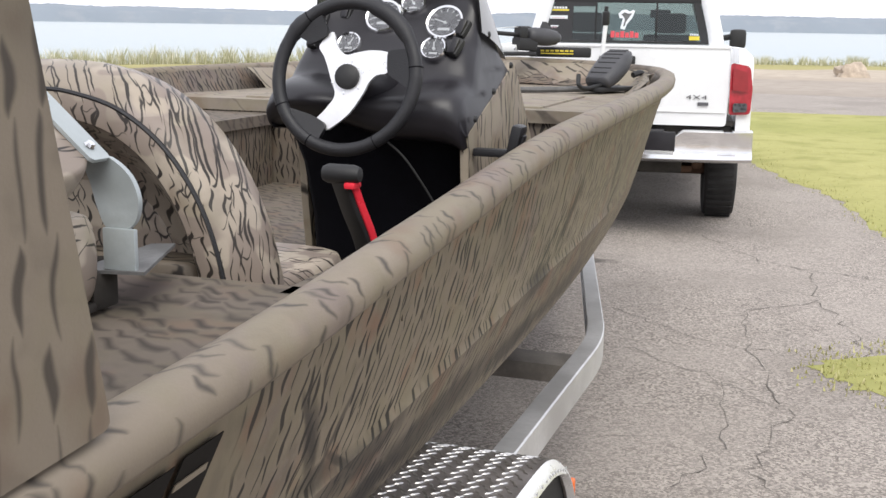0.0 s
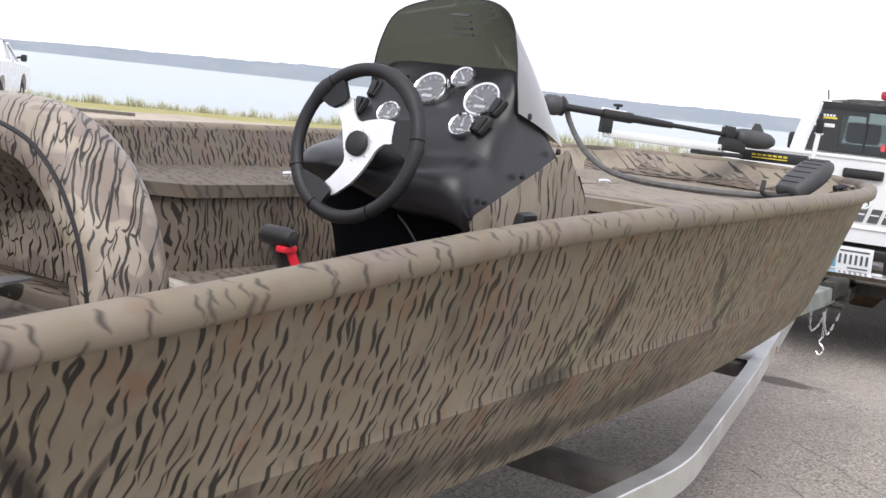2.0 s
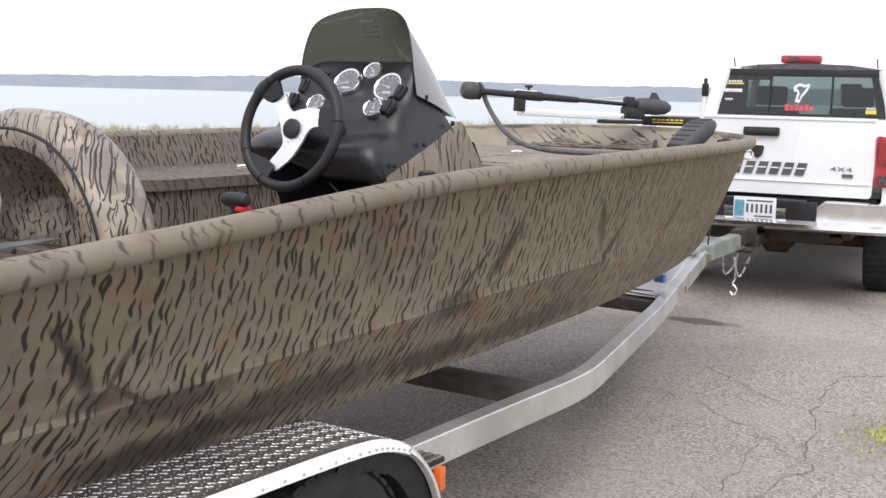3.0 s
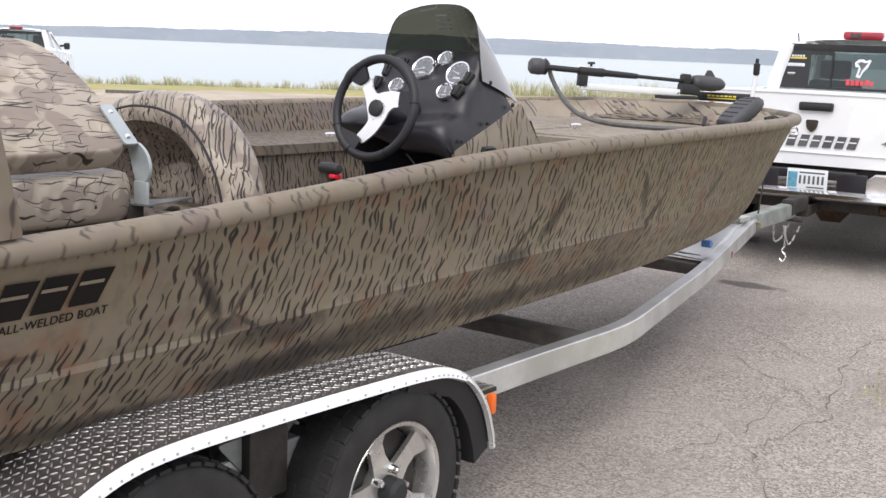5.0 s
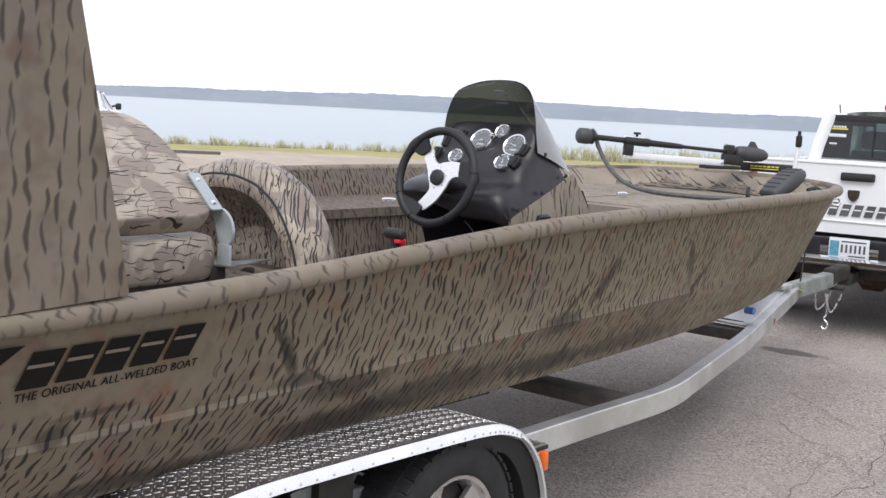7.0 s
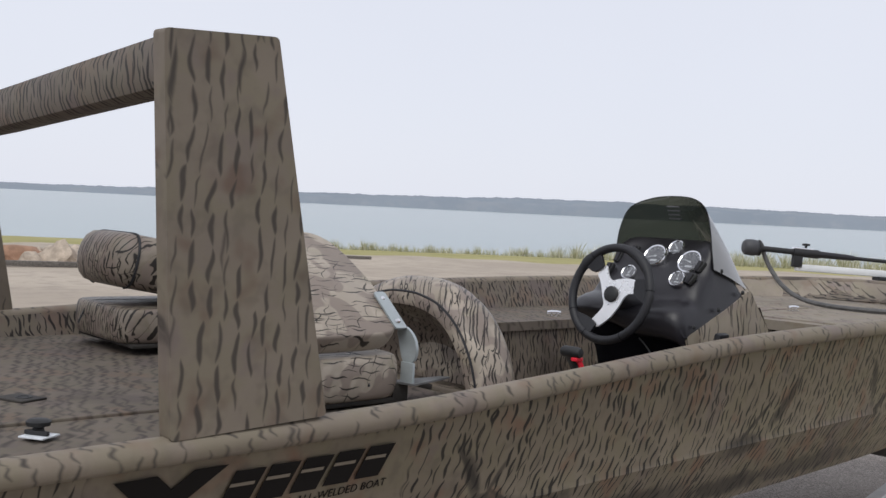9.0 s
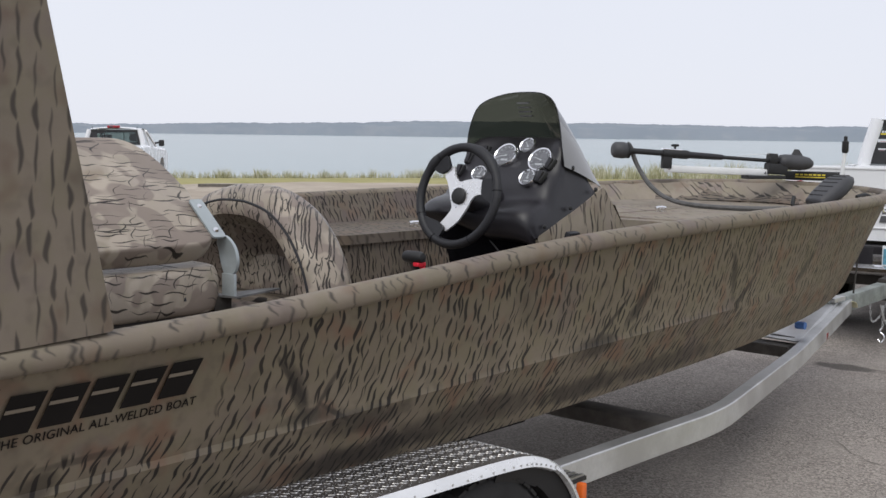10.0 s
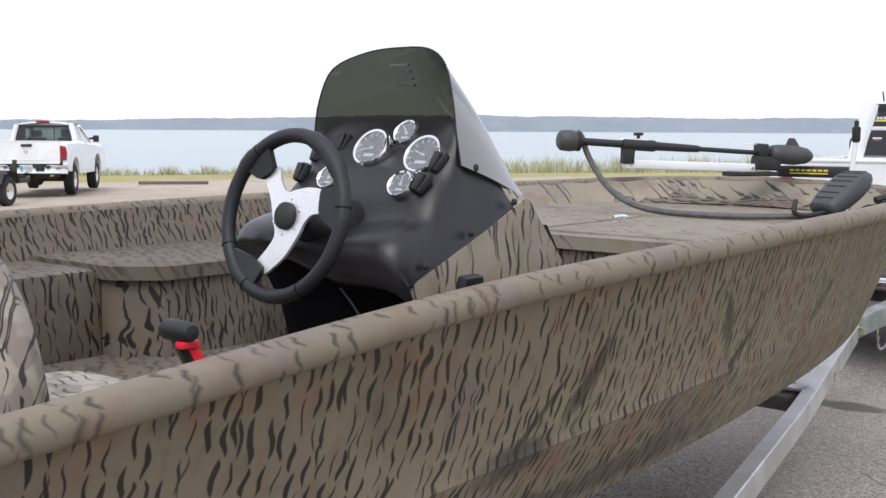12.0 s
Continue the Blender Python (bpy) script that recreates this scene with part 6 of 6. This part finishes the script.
# ---- pickup truck ----
def pickup(m, label, dressed):
    """A full-size pickup in its own axes: rear bumper at y = 0, nose towards +y, on z = 0."""
    t = thing("pickup_truck", (0, 0, 0), label, "truck", "white pickup trucks", local=m)
    # body side stations: y, half width, bottom z, top z
    def side(x):
        return rounded([(x, 0.10, 0.80), (x, 0.10, 1.33), (x, 0.14, 1.385), (x, 2.02, 1.375), (x, 2.05, 1.38), (x, 5.4, 1.24), (x, 5.72, 1.05), (x, 5.72, 0.58), (x, 4.98, 0.50), (x, 4.92, 0.80), (x, 4.72, 0.97), (x, 4.42, 1.0), (x, 4.14, 0.92), (x, 4.0, 0.70), (x, 3.95, 0.48), (x, 1.72, 0.50), (x, 1.66, 0.76), (x, 1.50, 0.93), (x, 1.22, 0.98), (x, 0.94, 0.93), (x, 0.76, 0.76), (x, 0.72, 0.60), (x, 0.30, 0.62)], 0.05, 3)
    for sx in (1, -1):
        o = side(0.90 * sx)
        n = len(o)
        c = Vector((0, 2.8, 0.95))
        ring2 = [Vector((0.965 * sx, p.y + (c.y - p.y) * 0.01, p.z - (0.06 if p.z > 1.2 else 0) + (0.02 if p.z < 0.7 else 0))) for p in o]
        v = [tuple(Vector((0.86 * sx, p.y, p.z))) for p in o] + [tuple(p) for p in o] + [tuple(p) for p in ring2]
        f = [(k + r * n, (k + 1) % n + r * n, (k + 1) % n + (r + 1) * n, k + (r + 1) * n) for r in (0, 1) for k in range(n)] + [tuple(range(2 * n, 3 * n)), tuple(range(n - 1, -1, -1))]
        part("body_side", (v, f), WHITE_PAINT, t, "white painted body side")
        lamp = part("tail_lamp", plate(rounded([(0.805 * sx, 0.092, 0.915), (0.955 * sx, 0.11, 0.92), (0.965 * sx, 0.13, 1.10), (0.94 * sx, 0.12, 1.26), (0.80 * sx, 0.085, 1.285)], 0.03), (0, -0.035, 0)), RED_LENS, t, "tall red tail lamp")
        part("reverse_lens", plate(rounded([(0.83 * sx, 0.052, 0.935), (0.93 * sx, 0.066, 0.94), (0.93 * sx, 0.066, 1.0), (0.83 * sx, 0.052, 1.0)], 0.015), (0, -0.012, 0)), DIAL, lamp)
        part("brake_lens", plate(rounded([(0.82 * sx, 0.051, 1.09), (0.93 * sx, 0.066, 1.08), (0.92 * sx, 0.066, 1.22), (0.82 * sx, 0.051, 1.245)], 0.015), (0, -0.010, 0)), DARK_RED_LENS, lamp)
        part("mirror", join(slab(min(1.0 * sx, 1.16 * sx), max(1.0 * sx, 1.16 * sx), 3.55, 3.66, 1.33, 1.52, 0.04), tube([(0.88 * sx, 3.68, 1.42), (1.05 * sx, 3.64, 1.45)], 0.03, 8)), BLACK_RUBBER, t, "black tow mirror")
        for y in (1.22, 4.45):
            w = part("wheel", moved(lathe([(-0.11, 0.2), (-0.13, 0.28), (-0.12, 0.365), (-0.08, 0.392), (0.08, 0.392), (0.12, 0.365), (0.13, 0.28), (0.11, 0.21), (0.07, 0.2), (0.05, 0.001)], 40), pose(0.83 * sx, y, 0.392, 0, 0, 0 if sx > 0 else 180)), TYRE, t, "black truck tyre")
            part("rim", moved(lathe([(0.05, 0.001), (0.06, 0.06), (0.075, 0.07), (0.06, 0.13), (0.1, 0.19), (0.11, 0.215), (0.09, 0.22)], 32), pose(0.83 * sx, y, 0.392, 0, 0, 0 if sx > 0 else 180)), RIM, w)
            part("tread", moved(join(*[moved(slab(-0.10, 0.10, -0.014, 0.014, 0.385, 0.399, 0.002), pose(0, 0, 0, 360 / 40 * k)) for k in range(40)]), pose(0.83 * sx, y, 0.392)), TYRE, w, kind="stuff", smooth=False)
    gate = part("tailgate", plate(rounded([(-0.79, 0.075, 0.83), (0.79, 0.075, 0.83), (0.80, 0.07, 1.10), (0.79, 0.06, 1.385), (-0.79, 0.06, 1.385), (-0.80, 0.07, 1.10)], 0.03), (0, 0.06, 0)), WHITE_PAINT, t, "white tailgate with lettering and a black handle")
    part("cap_rail", slab(-0.80, 0.80, 0.05, 0.14, 1.378, 1.40, 0.01), WHITE_PAINT, gate)
    part("handle", join(slab(-0.13, 0.13, 0.03, 0.075, 1.255, 1.32, 0.015), slab(-0.11, 0.11, 0.018, 0.04, 1.27, 1.305, 0.01)), BLACK_RUBBER, gate, "black handle")
    part("emblem", moved(plate(rounded([(-0.05, 0, 0.045), (0.05, 0, 0.045), (0.04, 0, -0.02), (0, 0, -0.055), (-0.04, 0, -0.02)], 0.02), (0, -0.012, 0)), pose(-0.02, 0.062, 1.14)), CHROME, gate)
    part("gate_crease", slab(-0.78, 0.78, 0.062, 0.078, 0.925, 0.935, 0.003), WHITE_PAINT, gate)
    part("bed_floor", slab(-0.85, 0.85, 0.12, 2.02, 0.83, 0.87, 0.01), DARK_STEEL, t)
    part("bed_front", slab(-0.85, 0.85, 1.98, 2.03, 0.8, 1.37, 0.01), WHITE_PAINT, t)
    # chrome bumper with a dropped middle step
    rows = []
    for k in range(25):
        u = -1 + 2 * k / 24
        x = 0.985 * u
        y = -0.02 + 0.10 * abs(u) ** 4
        drop = 0.055 if abs(x) < 0.42 else 0.0
        rows.append([(x, y + 0.11, 0.80 - drop), (x, y + 0.03, 0.805 - drop), (x, y - 0.012, 0.79 - drop), (x, y - 0.010, 0.72 - drop * 0.5), (x, y - 0.014, 0.655), (x, y - 0.052, 0.628), (x, y - 0.056, 0.600), (x, y - 0.02, 0.575), (x, y + 0.10, 0.58)])
    bmp = part("bumper", grid(rows), CHROME, t, "chrome step bumper")
    part("step_pad", join(slab(-0.36, 0.36, -0.03, 0.12, 0.735, 0.80, 0.012), slab(-0.40, -0.22, -0.035, 0.0, 0.63, 0.79, 0.01), slab(0.22, 0.44, -0.035, 0.0, 0.63, 0.79, 0.01), slab(-0.24, 0.24, -0.025, 0.0, 0.615, 0.79, 0.01)), BLACK_GEL, bmp, "black plastic step pad")
    lp = part("number_plate", slab(-0.153, 0.153, -0.04, -0.034, 0.652, 0.807, 0.002), PLATE_WHITE, bmp, "white number plate")
    part("plate_emblem", slab(-0.145, -0.075, -0.0425, -0.040, 0.662, 0.782, 0), PLATE_BLUE, lp, smooth=False)
    for k in range(6):
        part("plate_bar", slab(-0.060 + 0.034 * k, -0.044 + 0.034 * k, -0.0425, -0.040, 0.692, 0.756, 0), GREY_INK, lp, smooth=False)
    part("plate_bar", slab(-0.06, 0.13, -0.0425, -0.040, 0.774, 0.785, 0), GREY_INK, lp, smooth=False)
    part("plate_bar", slab(0.0, 0.13, -0.0425, -0.040, 0.662, 0.672, 0), GREY_INK, lp, smooth=False)
    part("hitch", join(slab(-0.05, 0.05, -0.10, 0.6, 0.44, 0.53, 0.01), slab(-0.5, 0.5, 0.25, 0.33, 0.46, 0.56, 0.01)), DARK_STEEL, t)
    part("rear_axle", join(tube([(-0.75, 1.22, 0.40), (0.75, 1.22, 0.40)], 0.06, 10), lathe([(-0.16, 0.05), (-0.08, 0.15), (0.08, 0.15), (0.16, 0.05)], 16, "X", (0, 1.22, 0.40))), RUST, t, "rusty rear axle")
    for x in (-0.54, 0.54):
        part("leaf_spring", slab(x - 0.04, x + 0.04, 0.4, 1.9, 0.45, 0.50, 0.01), RUST, t)
    part("underbody", slab(-0.84, 0.84, 0.15, 5.4, 0.55, 0.84, 0.05), DARK_STEEL, t)
    part("exhaust", tube(curve([(0.62, 0.35, 0.52), (0.62, 0.8, 0.5), (0.55, 1.6, 0.45)], 4), 0.035, 10), RUST, t)
    # cab
    lo = [(-0.86, 2.05, 1.36), (0.86, 2.05, 1.36), (0.86, 4.35, 1.28), (-0.86, 4.35, 1.28)]
    hi = [(-0.66, 2.17, 1.82), (0.66, 2.17, 1.82), (0.64, 3.45, 1.83), (-0.64, 3.45, 1.83)]
    roof = [[(-0.70, 2.13, 1.80), (-0.40, 2.11, 1.84), (0, 2.10, 1.855), (0.40, 2.11, 1.84), (0.70, 2.13, 1.80)], [(-0.71, 2.5, 1.84), (-0.4, 2.5, 1.875), (0, 2.5, 1.89), (0.4, 2.5, 1.875), (0.71, 2.5, 1.84)], [(-0.70, 3.1, 1.83), (-0.4, 3.1, 1.87), (0, 3.1, 1.885), (0.4, 3.1, 1.87), (0.70, 3.1, 1.83)], [(-0.63, 3.5, 1.77), (-0.4, 3.52, 1.80), (0, 3.53, 1.815), (0.4, 3.52, 1.80), (0.63, 3.5, 1.77)]]
    part("roof", grid(roof), WHITE_PAINT, t, "white cab roof", smooth="all")
    part("rear_pillar", sweep([(-0.80, 2.07, 1.36), (-0.775, 2.085, 1.50), (-0.70, 2.13, 1.80)], rect(0.14, 0.10, 0.03)), WHITE_PAINT, t)
    part("rear_pillar", sweep([(0.80, 2.07, 1.36), (0.775, 2.085, 1.50), (0.70, 2.13, 1.80)], rect(0.14, 0.10, 0.03)), WHITE_PAINT, t)
    for sx in (1, -1):
        part("front_pillar", sweep([(0.82 * sx, 4.3, 1.28), (0.64 * sx, 3.5, 1.78)], rect(0.08, 0.06, 0.02)), WHITE_PAINT, t)
        part("door_pillar", sweep([(0.84 * sx, 3.0, 1.32), (0.67 * sx, 2.95, 1.82)], rect(0.08, 0.06, 0.02)), WHITE_PAINT, t)
        part("side_glass", grid([[(0.845 * sx, 2.1, 1.36), (0.845 * sx, 3.0, 1.34), (0.83 * sx, 4.3, 1.29)], [(0.665 * sx, 2.2, 1.80), (0.67 * sx, 3.0, 1.82), (0.64 * sx, 3.5, 1.78)]]), CAR_GLASS, t, smooth=False)
    part("windscreen", grid([[(-0.8, 4.3, 1.28), (0, 4.42, 1.28), (0.8, 4.3, 1.28)], [(-0.62, 3.5, 1.78), (0, 3.55, 1.80), (0.62, 3.5, 1.78)]]), CAR_GLASS, t, smooth=False)
    win = part("rear_window", plate(rounded([(-0.745, 2.05, 1.385), (0.745, 2.05, 1.385), (0.66, 2.105, 1.79), (-0.66, 2.105, 1.79)], 0.06), (0, 0.006, 0)), CAR_GLASS, t, "dark sliding rear window")
    part("window_frame", join(slab(-0.275, -0.258, 2.05, 2.075, 1.40, 1.74, 0.003), slab(0.258, 0.275, 2.05, 2.075, 1.40, 1.74, 0.003), slab(-0.72, 0.72, 2.044, 2.058, 1.385, 1.405, 0.003), slab(-0.70, 0.70, 2.09, 2.10, 1.735, 1.80, 0.003)), BLACK_RUBBER, win)
    for band in ([(-0.74, 2.046, 1.39), (-0.47, 2.046, 1.39), (-0.47, 2.10, 1.79), (-0.62, 2.10, 1.79)], [(-0.47, 2.09, 1.70), (-0.26, 2.09, 1.70), (-0.26, 2.10, 1.79), (-0.47, 2.10, 1.79)], [(0.66, 2.046, 1.39), (0.74, 2.046, 1.39), (0.62, 2.10, 1.79), (0.57, 2.10, 1.79)]):
        part("window_band", plate(band, (0, -0.003, 0)), CABIN, win, smooth=False)
    part("cab_back", slab(-0.84, 0.84, 2.07, 2.13, 0.8, 1.385, 0.02), WHITE_PAINT, t)
    hl = part("high_lamp", slab(-0.195, 0.165, 2.03, 2.14, 1.85, 1.925, 0.03), RED_LENS, t, "red high-mounted brake lamp")
    for x in (-0.075, 0.045):
        part("lamp_lens", slab(x - 0.05, x + 0.05, 2.026, 2.04, 1.868, 1.905, 0.005), DARK_RED_LENS if x > 0 else DIAL, hl)
    part("hood", grid([[(-0.84, 4.3, 1.28), (0, 4.4, 1.33), (0.84, 4.3, 1.28)], [(-0.82, 5.4, 1.2), (0, 5.55, 1.25), (0.82, 5.4, 1.2)], [(-0.8, 5.7, 1.05), (0, 5.78, 1.08), (0.8, 5.7, 1.05)]]), WHITE_PAINT, t)
    part("front_end", slab(-0.84, 0.84, 5.3, 5.74, 0.5, 1.08, 0.06), CHROME, t)
    for x in (-0.40, 0.40):
        st = part("seat", join(slab(x - 0.26, x + 0.26, 3.0, 3.14, 1.0, 1.46, 0.05), slab(x - 0.15, x + 0.15, 2.98, 3.08, 1.47, 1.66, 0.04)), CABIN, t, "dark cab seat")
    part("rear_bench", slab(-0.75, 0.75, 2.3, 2.45, 0.9, 1.40, 0.05), CABIN, t)
    part("dashboard", slab(-0.75, 0.75, 3.9, 4.3, 1.0, 1.3, 0.05), CABIN, t)
    part("inside_mirror", slab(0.20, 0.40, 3.4, 3.43, 1.62, 1.70, 0.02), CABIN, t)
    for x in (-0.62, 0.62):
        part("antenna", tube([(x, 2.2, 1.82), (x - 0.01, 2.19, 1.90)], 0.006, 6), BLACK_RUBBER, t)
    if dressed:
        s1 = [(-0.585, 1.655, 0.15, 0.035, YELLOW), (-0.60, 1.585, 0.16, 0.065, PLATE_WHITE), (-0.635, 1.515, 0.07, 0.03, PLATE_WHITE), (0.60, 1.435, 0.09, 0.035, YELLOW)]
        for x, z, w, h, mt in s1:
            y = 2.05 + (z - 1.385) * 0.136
            st = part("sticker", slab(x - w / 2, x + w / 2, y - 0.0075, y - 0.0045, z - h / 2, z + h / 2, 0.0008), mt, win, smooth=False)
            if mt is YELLOW:
                part("sticker_bars", join(*[slab(x - w * 0.42 + w * 0.17 * k, x - w * 0.30 + w * 0.17 * k, y - 0.0085, y - 0.0065, z + h * 0.62, z + h * 1.15, 0) for k in range(5)]), PLATE_WHITE, st, smooth=False)
            else:
                part("sticker_bars", join(*[slab(x - w * 0.36, x + w * 0.36, y - 0.009, y - 0.0076, z + h * v, z + h * (v + 0.08), 0) for v in (-0.25, 0.12)]), PLATE_PINK, st, smooth=False)
        part("window_lettering", join(*[slab(-0.13 + 0.042 * k, -0.097 + 0.042 * k, 2.053, 2.0565, 1.432, 1.487 - 0.012 * (k % 2), 0) for k in range(6)]), PRINT_RED, win, smooth=False)
        leap = [(-0.05, 1.51), (-0.01, 1.50), (0.01, 1.55), (0.05, 1.60), (0.075, 1.66), (0.06, 1.675), (0.03, 1.66), (0.0, 1.675), (-0.04, 1.67), (-0.07, 1.64), (-0.06, 1.60), (-0.03, 1.60), (-0.04, 1.55)]
        part("window_decal", plate([(x + 0.0, 2.05 + (z - 1.385) * 0.136 - 0.008, z) for x, z in leap], (0, -0.0012, 0)), PLATE_WHITE, win, "white leaping shape on the glass", smooth=False)
        inner = [(-0.025, 1.53), (-0.012, 1.53), (0.0, 1.57), (0.03, 1.615), (0.05, 1.645), (0.02, 1.64), (-0.015, 1.652), (-0.045, 1.635), (-0.025, 1.615), (-0.012, 1.59)]
        part("decal_field", plate([(x, 2.05 + (z - 1.385) * 0.136 - 0.0095, z) for x, z in inner], (0, -0.001, 0)), BRACKET, win, smooth=False)
        for k in range(6):
            x = -0.21 + 0.092 * k
            z0, h, sl = 0.975, 0.092 if k else 0.104, 0.027
            big = [(x, z0), (x + 0.066, z0), (x + 0.066 + sl, z0 + h), (x + sl, z0 + h)]
            lt = part("gate_lettering", plate([(a, 0.0665, b) for a, b in big], (0, -0.004, 0)), GREY_INK, gate, smooth=False)
            part("letter_slit", plate([(a, 0.062, b) for a, b in [(x + 0.016, z0 + h * 0.5), (x + 0.072, z0 + h * 0.5), (x + 0.074, z0 + h * 0.6), (x + 0.018, z0 + h * 0.6)]], (0, -0.0012, 0)), WHITE_PAINT, lt, smooth=False)
        lettering("gate_badge", "4X4", 0.062, Matrix(((1.35, 0, 0, 0.50), (0, 0, 1, 0.064), (0, 0.7, 0, 1.02), (0, 0, 0, 1))), GREY_INK, gate, 1.1)
        part("gate_badge", slab(0.585, 0.66, 0.060, 0.066, 0.975, 1.0, 0.001), GREY_INK, gate, smooth=False)
    return t


TZ = ground_z(-1, 8.5)
PARK = (-24.6, 15.75, ground_z(-24.6, 15.75))
pickup(pose(-0.99, 8.06, TZ, 0, 0, 8.3), "white four-wheel-drive pickup truck hitched to the boat trailer", True)
pickup(pose(*PARK, 0, 0, 47), "white pickup truck parked across the lot with a trailer", False)

# small empty trailer behind the parked truck
ut = thing("parked_trailer", (-22, 13, -0.3), "empty dark boat trailer hitched to the parked truck", "trailer", local=pose(PARK[0] + 0.1, PARK[1] - 0.1, PARK[2], 0, 0, 35))
part("frame", join(sweep([(-0.7, -4.5, 0.5), (-0.7, -1.4, 0.5), (0, 0.2, 0.5)], rect(0.08, 0.1, 0.01)), sweep([(0.7, -4.5, 0.5), (0.7, -1.4, 0.5), (0, 0.2, 0.5)], rect(0.08, 0.1, 0.01)), slab(-0.7, 0.7, -3.0, -2.9, 0.46, 0.54, 0.01), slab(-0.04, 0.04, -0.6, -0.5, 0.5, 0.95, 0.01)), DARK_STEEL, ut)
for x in (-0.95, 0.95):
    wl2 = part("wheel", lathe([(-0.09, 0.17), (-0.1, 0.3), (-0.07, 0.33), (0.07, 0.33), (0.1, 0.3), (0.09, 0.18), (0.04, 0.15), (0.04, 0.001)], 28, "X", (x, -3.0, 0.33)), TYRE, ut)
    part("rim", lathe([(0.03, 0.001), (0.05, 0.06), (0.09, 0.17), (0.092, 0.18)], 24, "X", (x, -3.0, 0.33)), RIM, wl2)
    part("fender", sweep(curve([(x, -3.45, 0.5), (x, -3.3, 0.72), (x, -3.0, 0.78), (x, -2.7, 0.72), (x, -2.55, 0.5)], 4), rect(0.24, 0.02, 0.004)), DARK_STEEL, ut)


# ---- boulders and kerb ----
def boulder(at, size, seed, label, name="boulder", category="boulder", material=ROCK):
    bm = bmesh.new()
    bmesh.ops.create_icosphere(bm, subdivisions=3, radius=1.0)
    for v in bm.verts:
        n1 = noise.noise(v.co * 1.3 + Vector((seed, 0, 0))) * 0.45 + noise.noise(v.co * 3.1 + Vector((0, seed, 0))) * 0.15
        v.co = Vector((v.co.x * size[0], v.co.y * size[1], max(-0.2, v.co.z) * size[2])) * (1 + n1) + Vector(at)
    return part(name, bm, material, label=label, category=category, smooth=True)


boulder((1.2, 42.0, ground_z(1.2, 42)), (0.62, 0.5, 0.5), 3, "pale rounded boulder beside the road")
for k, (x, y, s) in enumerate(((-26.4, 12.15, 0.6), (-26.9, 12.9, 0.45), (-26.3, 11.3, 0.3), (-26.0, 12.2, 0.22), (-27.2, 11.7, 0.4))):
    boulder((x, y, ground_z(x, y)), (s * 1.1, s, s * 0.8), 11 + k, "pale boulder in a heap beside bare reddish soil")
soil = boulder((-27.3, 11.2, ground_z(-27.3, 11.2) - 0.05), (0.8, 1.5, 0.4), 5, "low heap of bare reddish soil by the boulders", "soil_mound", "soil mound", SOIL)
part("parking_kerb", moved(slab(-1.3, 1.3, -0.09, 0.09, 0.0, 0.13, 0.02), pose(-24.4, 10.3, ground_z(-24.4, 10.3), 0, 0, 67)), CRACK, label="low worn parking kerb on the lot", category="kerb")
part("parking_kerb", moved(slab(-1.1, 1.1, -0.09, 0.09, 0.0, 0.1, 0.02), pose(-28.6, 23.2, ground_z(-28.6, 23.2), 0, 0, 53)), CRACK, label="low worn parking kerb on the lot", category="kerb")
part("rear_step", slab(-0.30, -0.16, 0.20, 0.46, 0.30, 0.33, 0.006), BRACKET, tr, "grey step behind the fender")
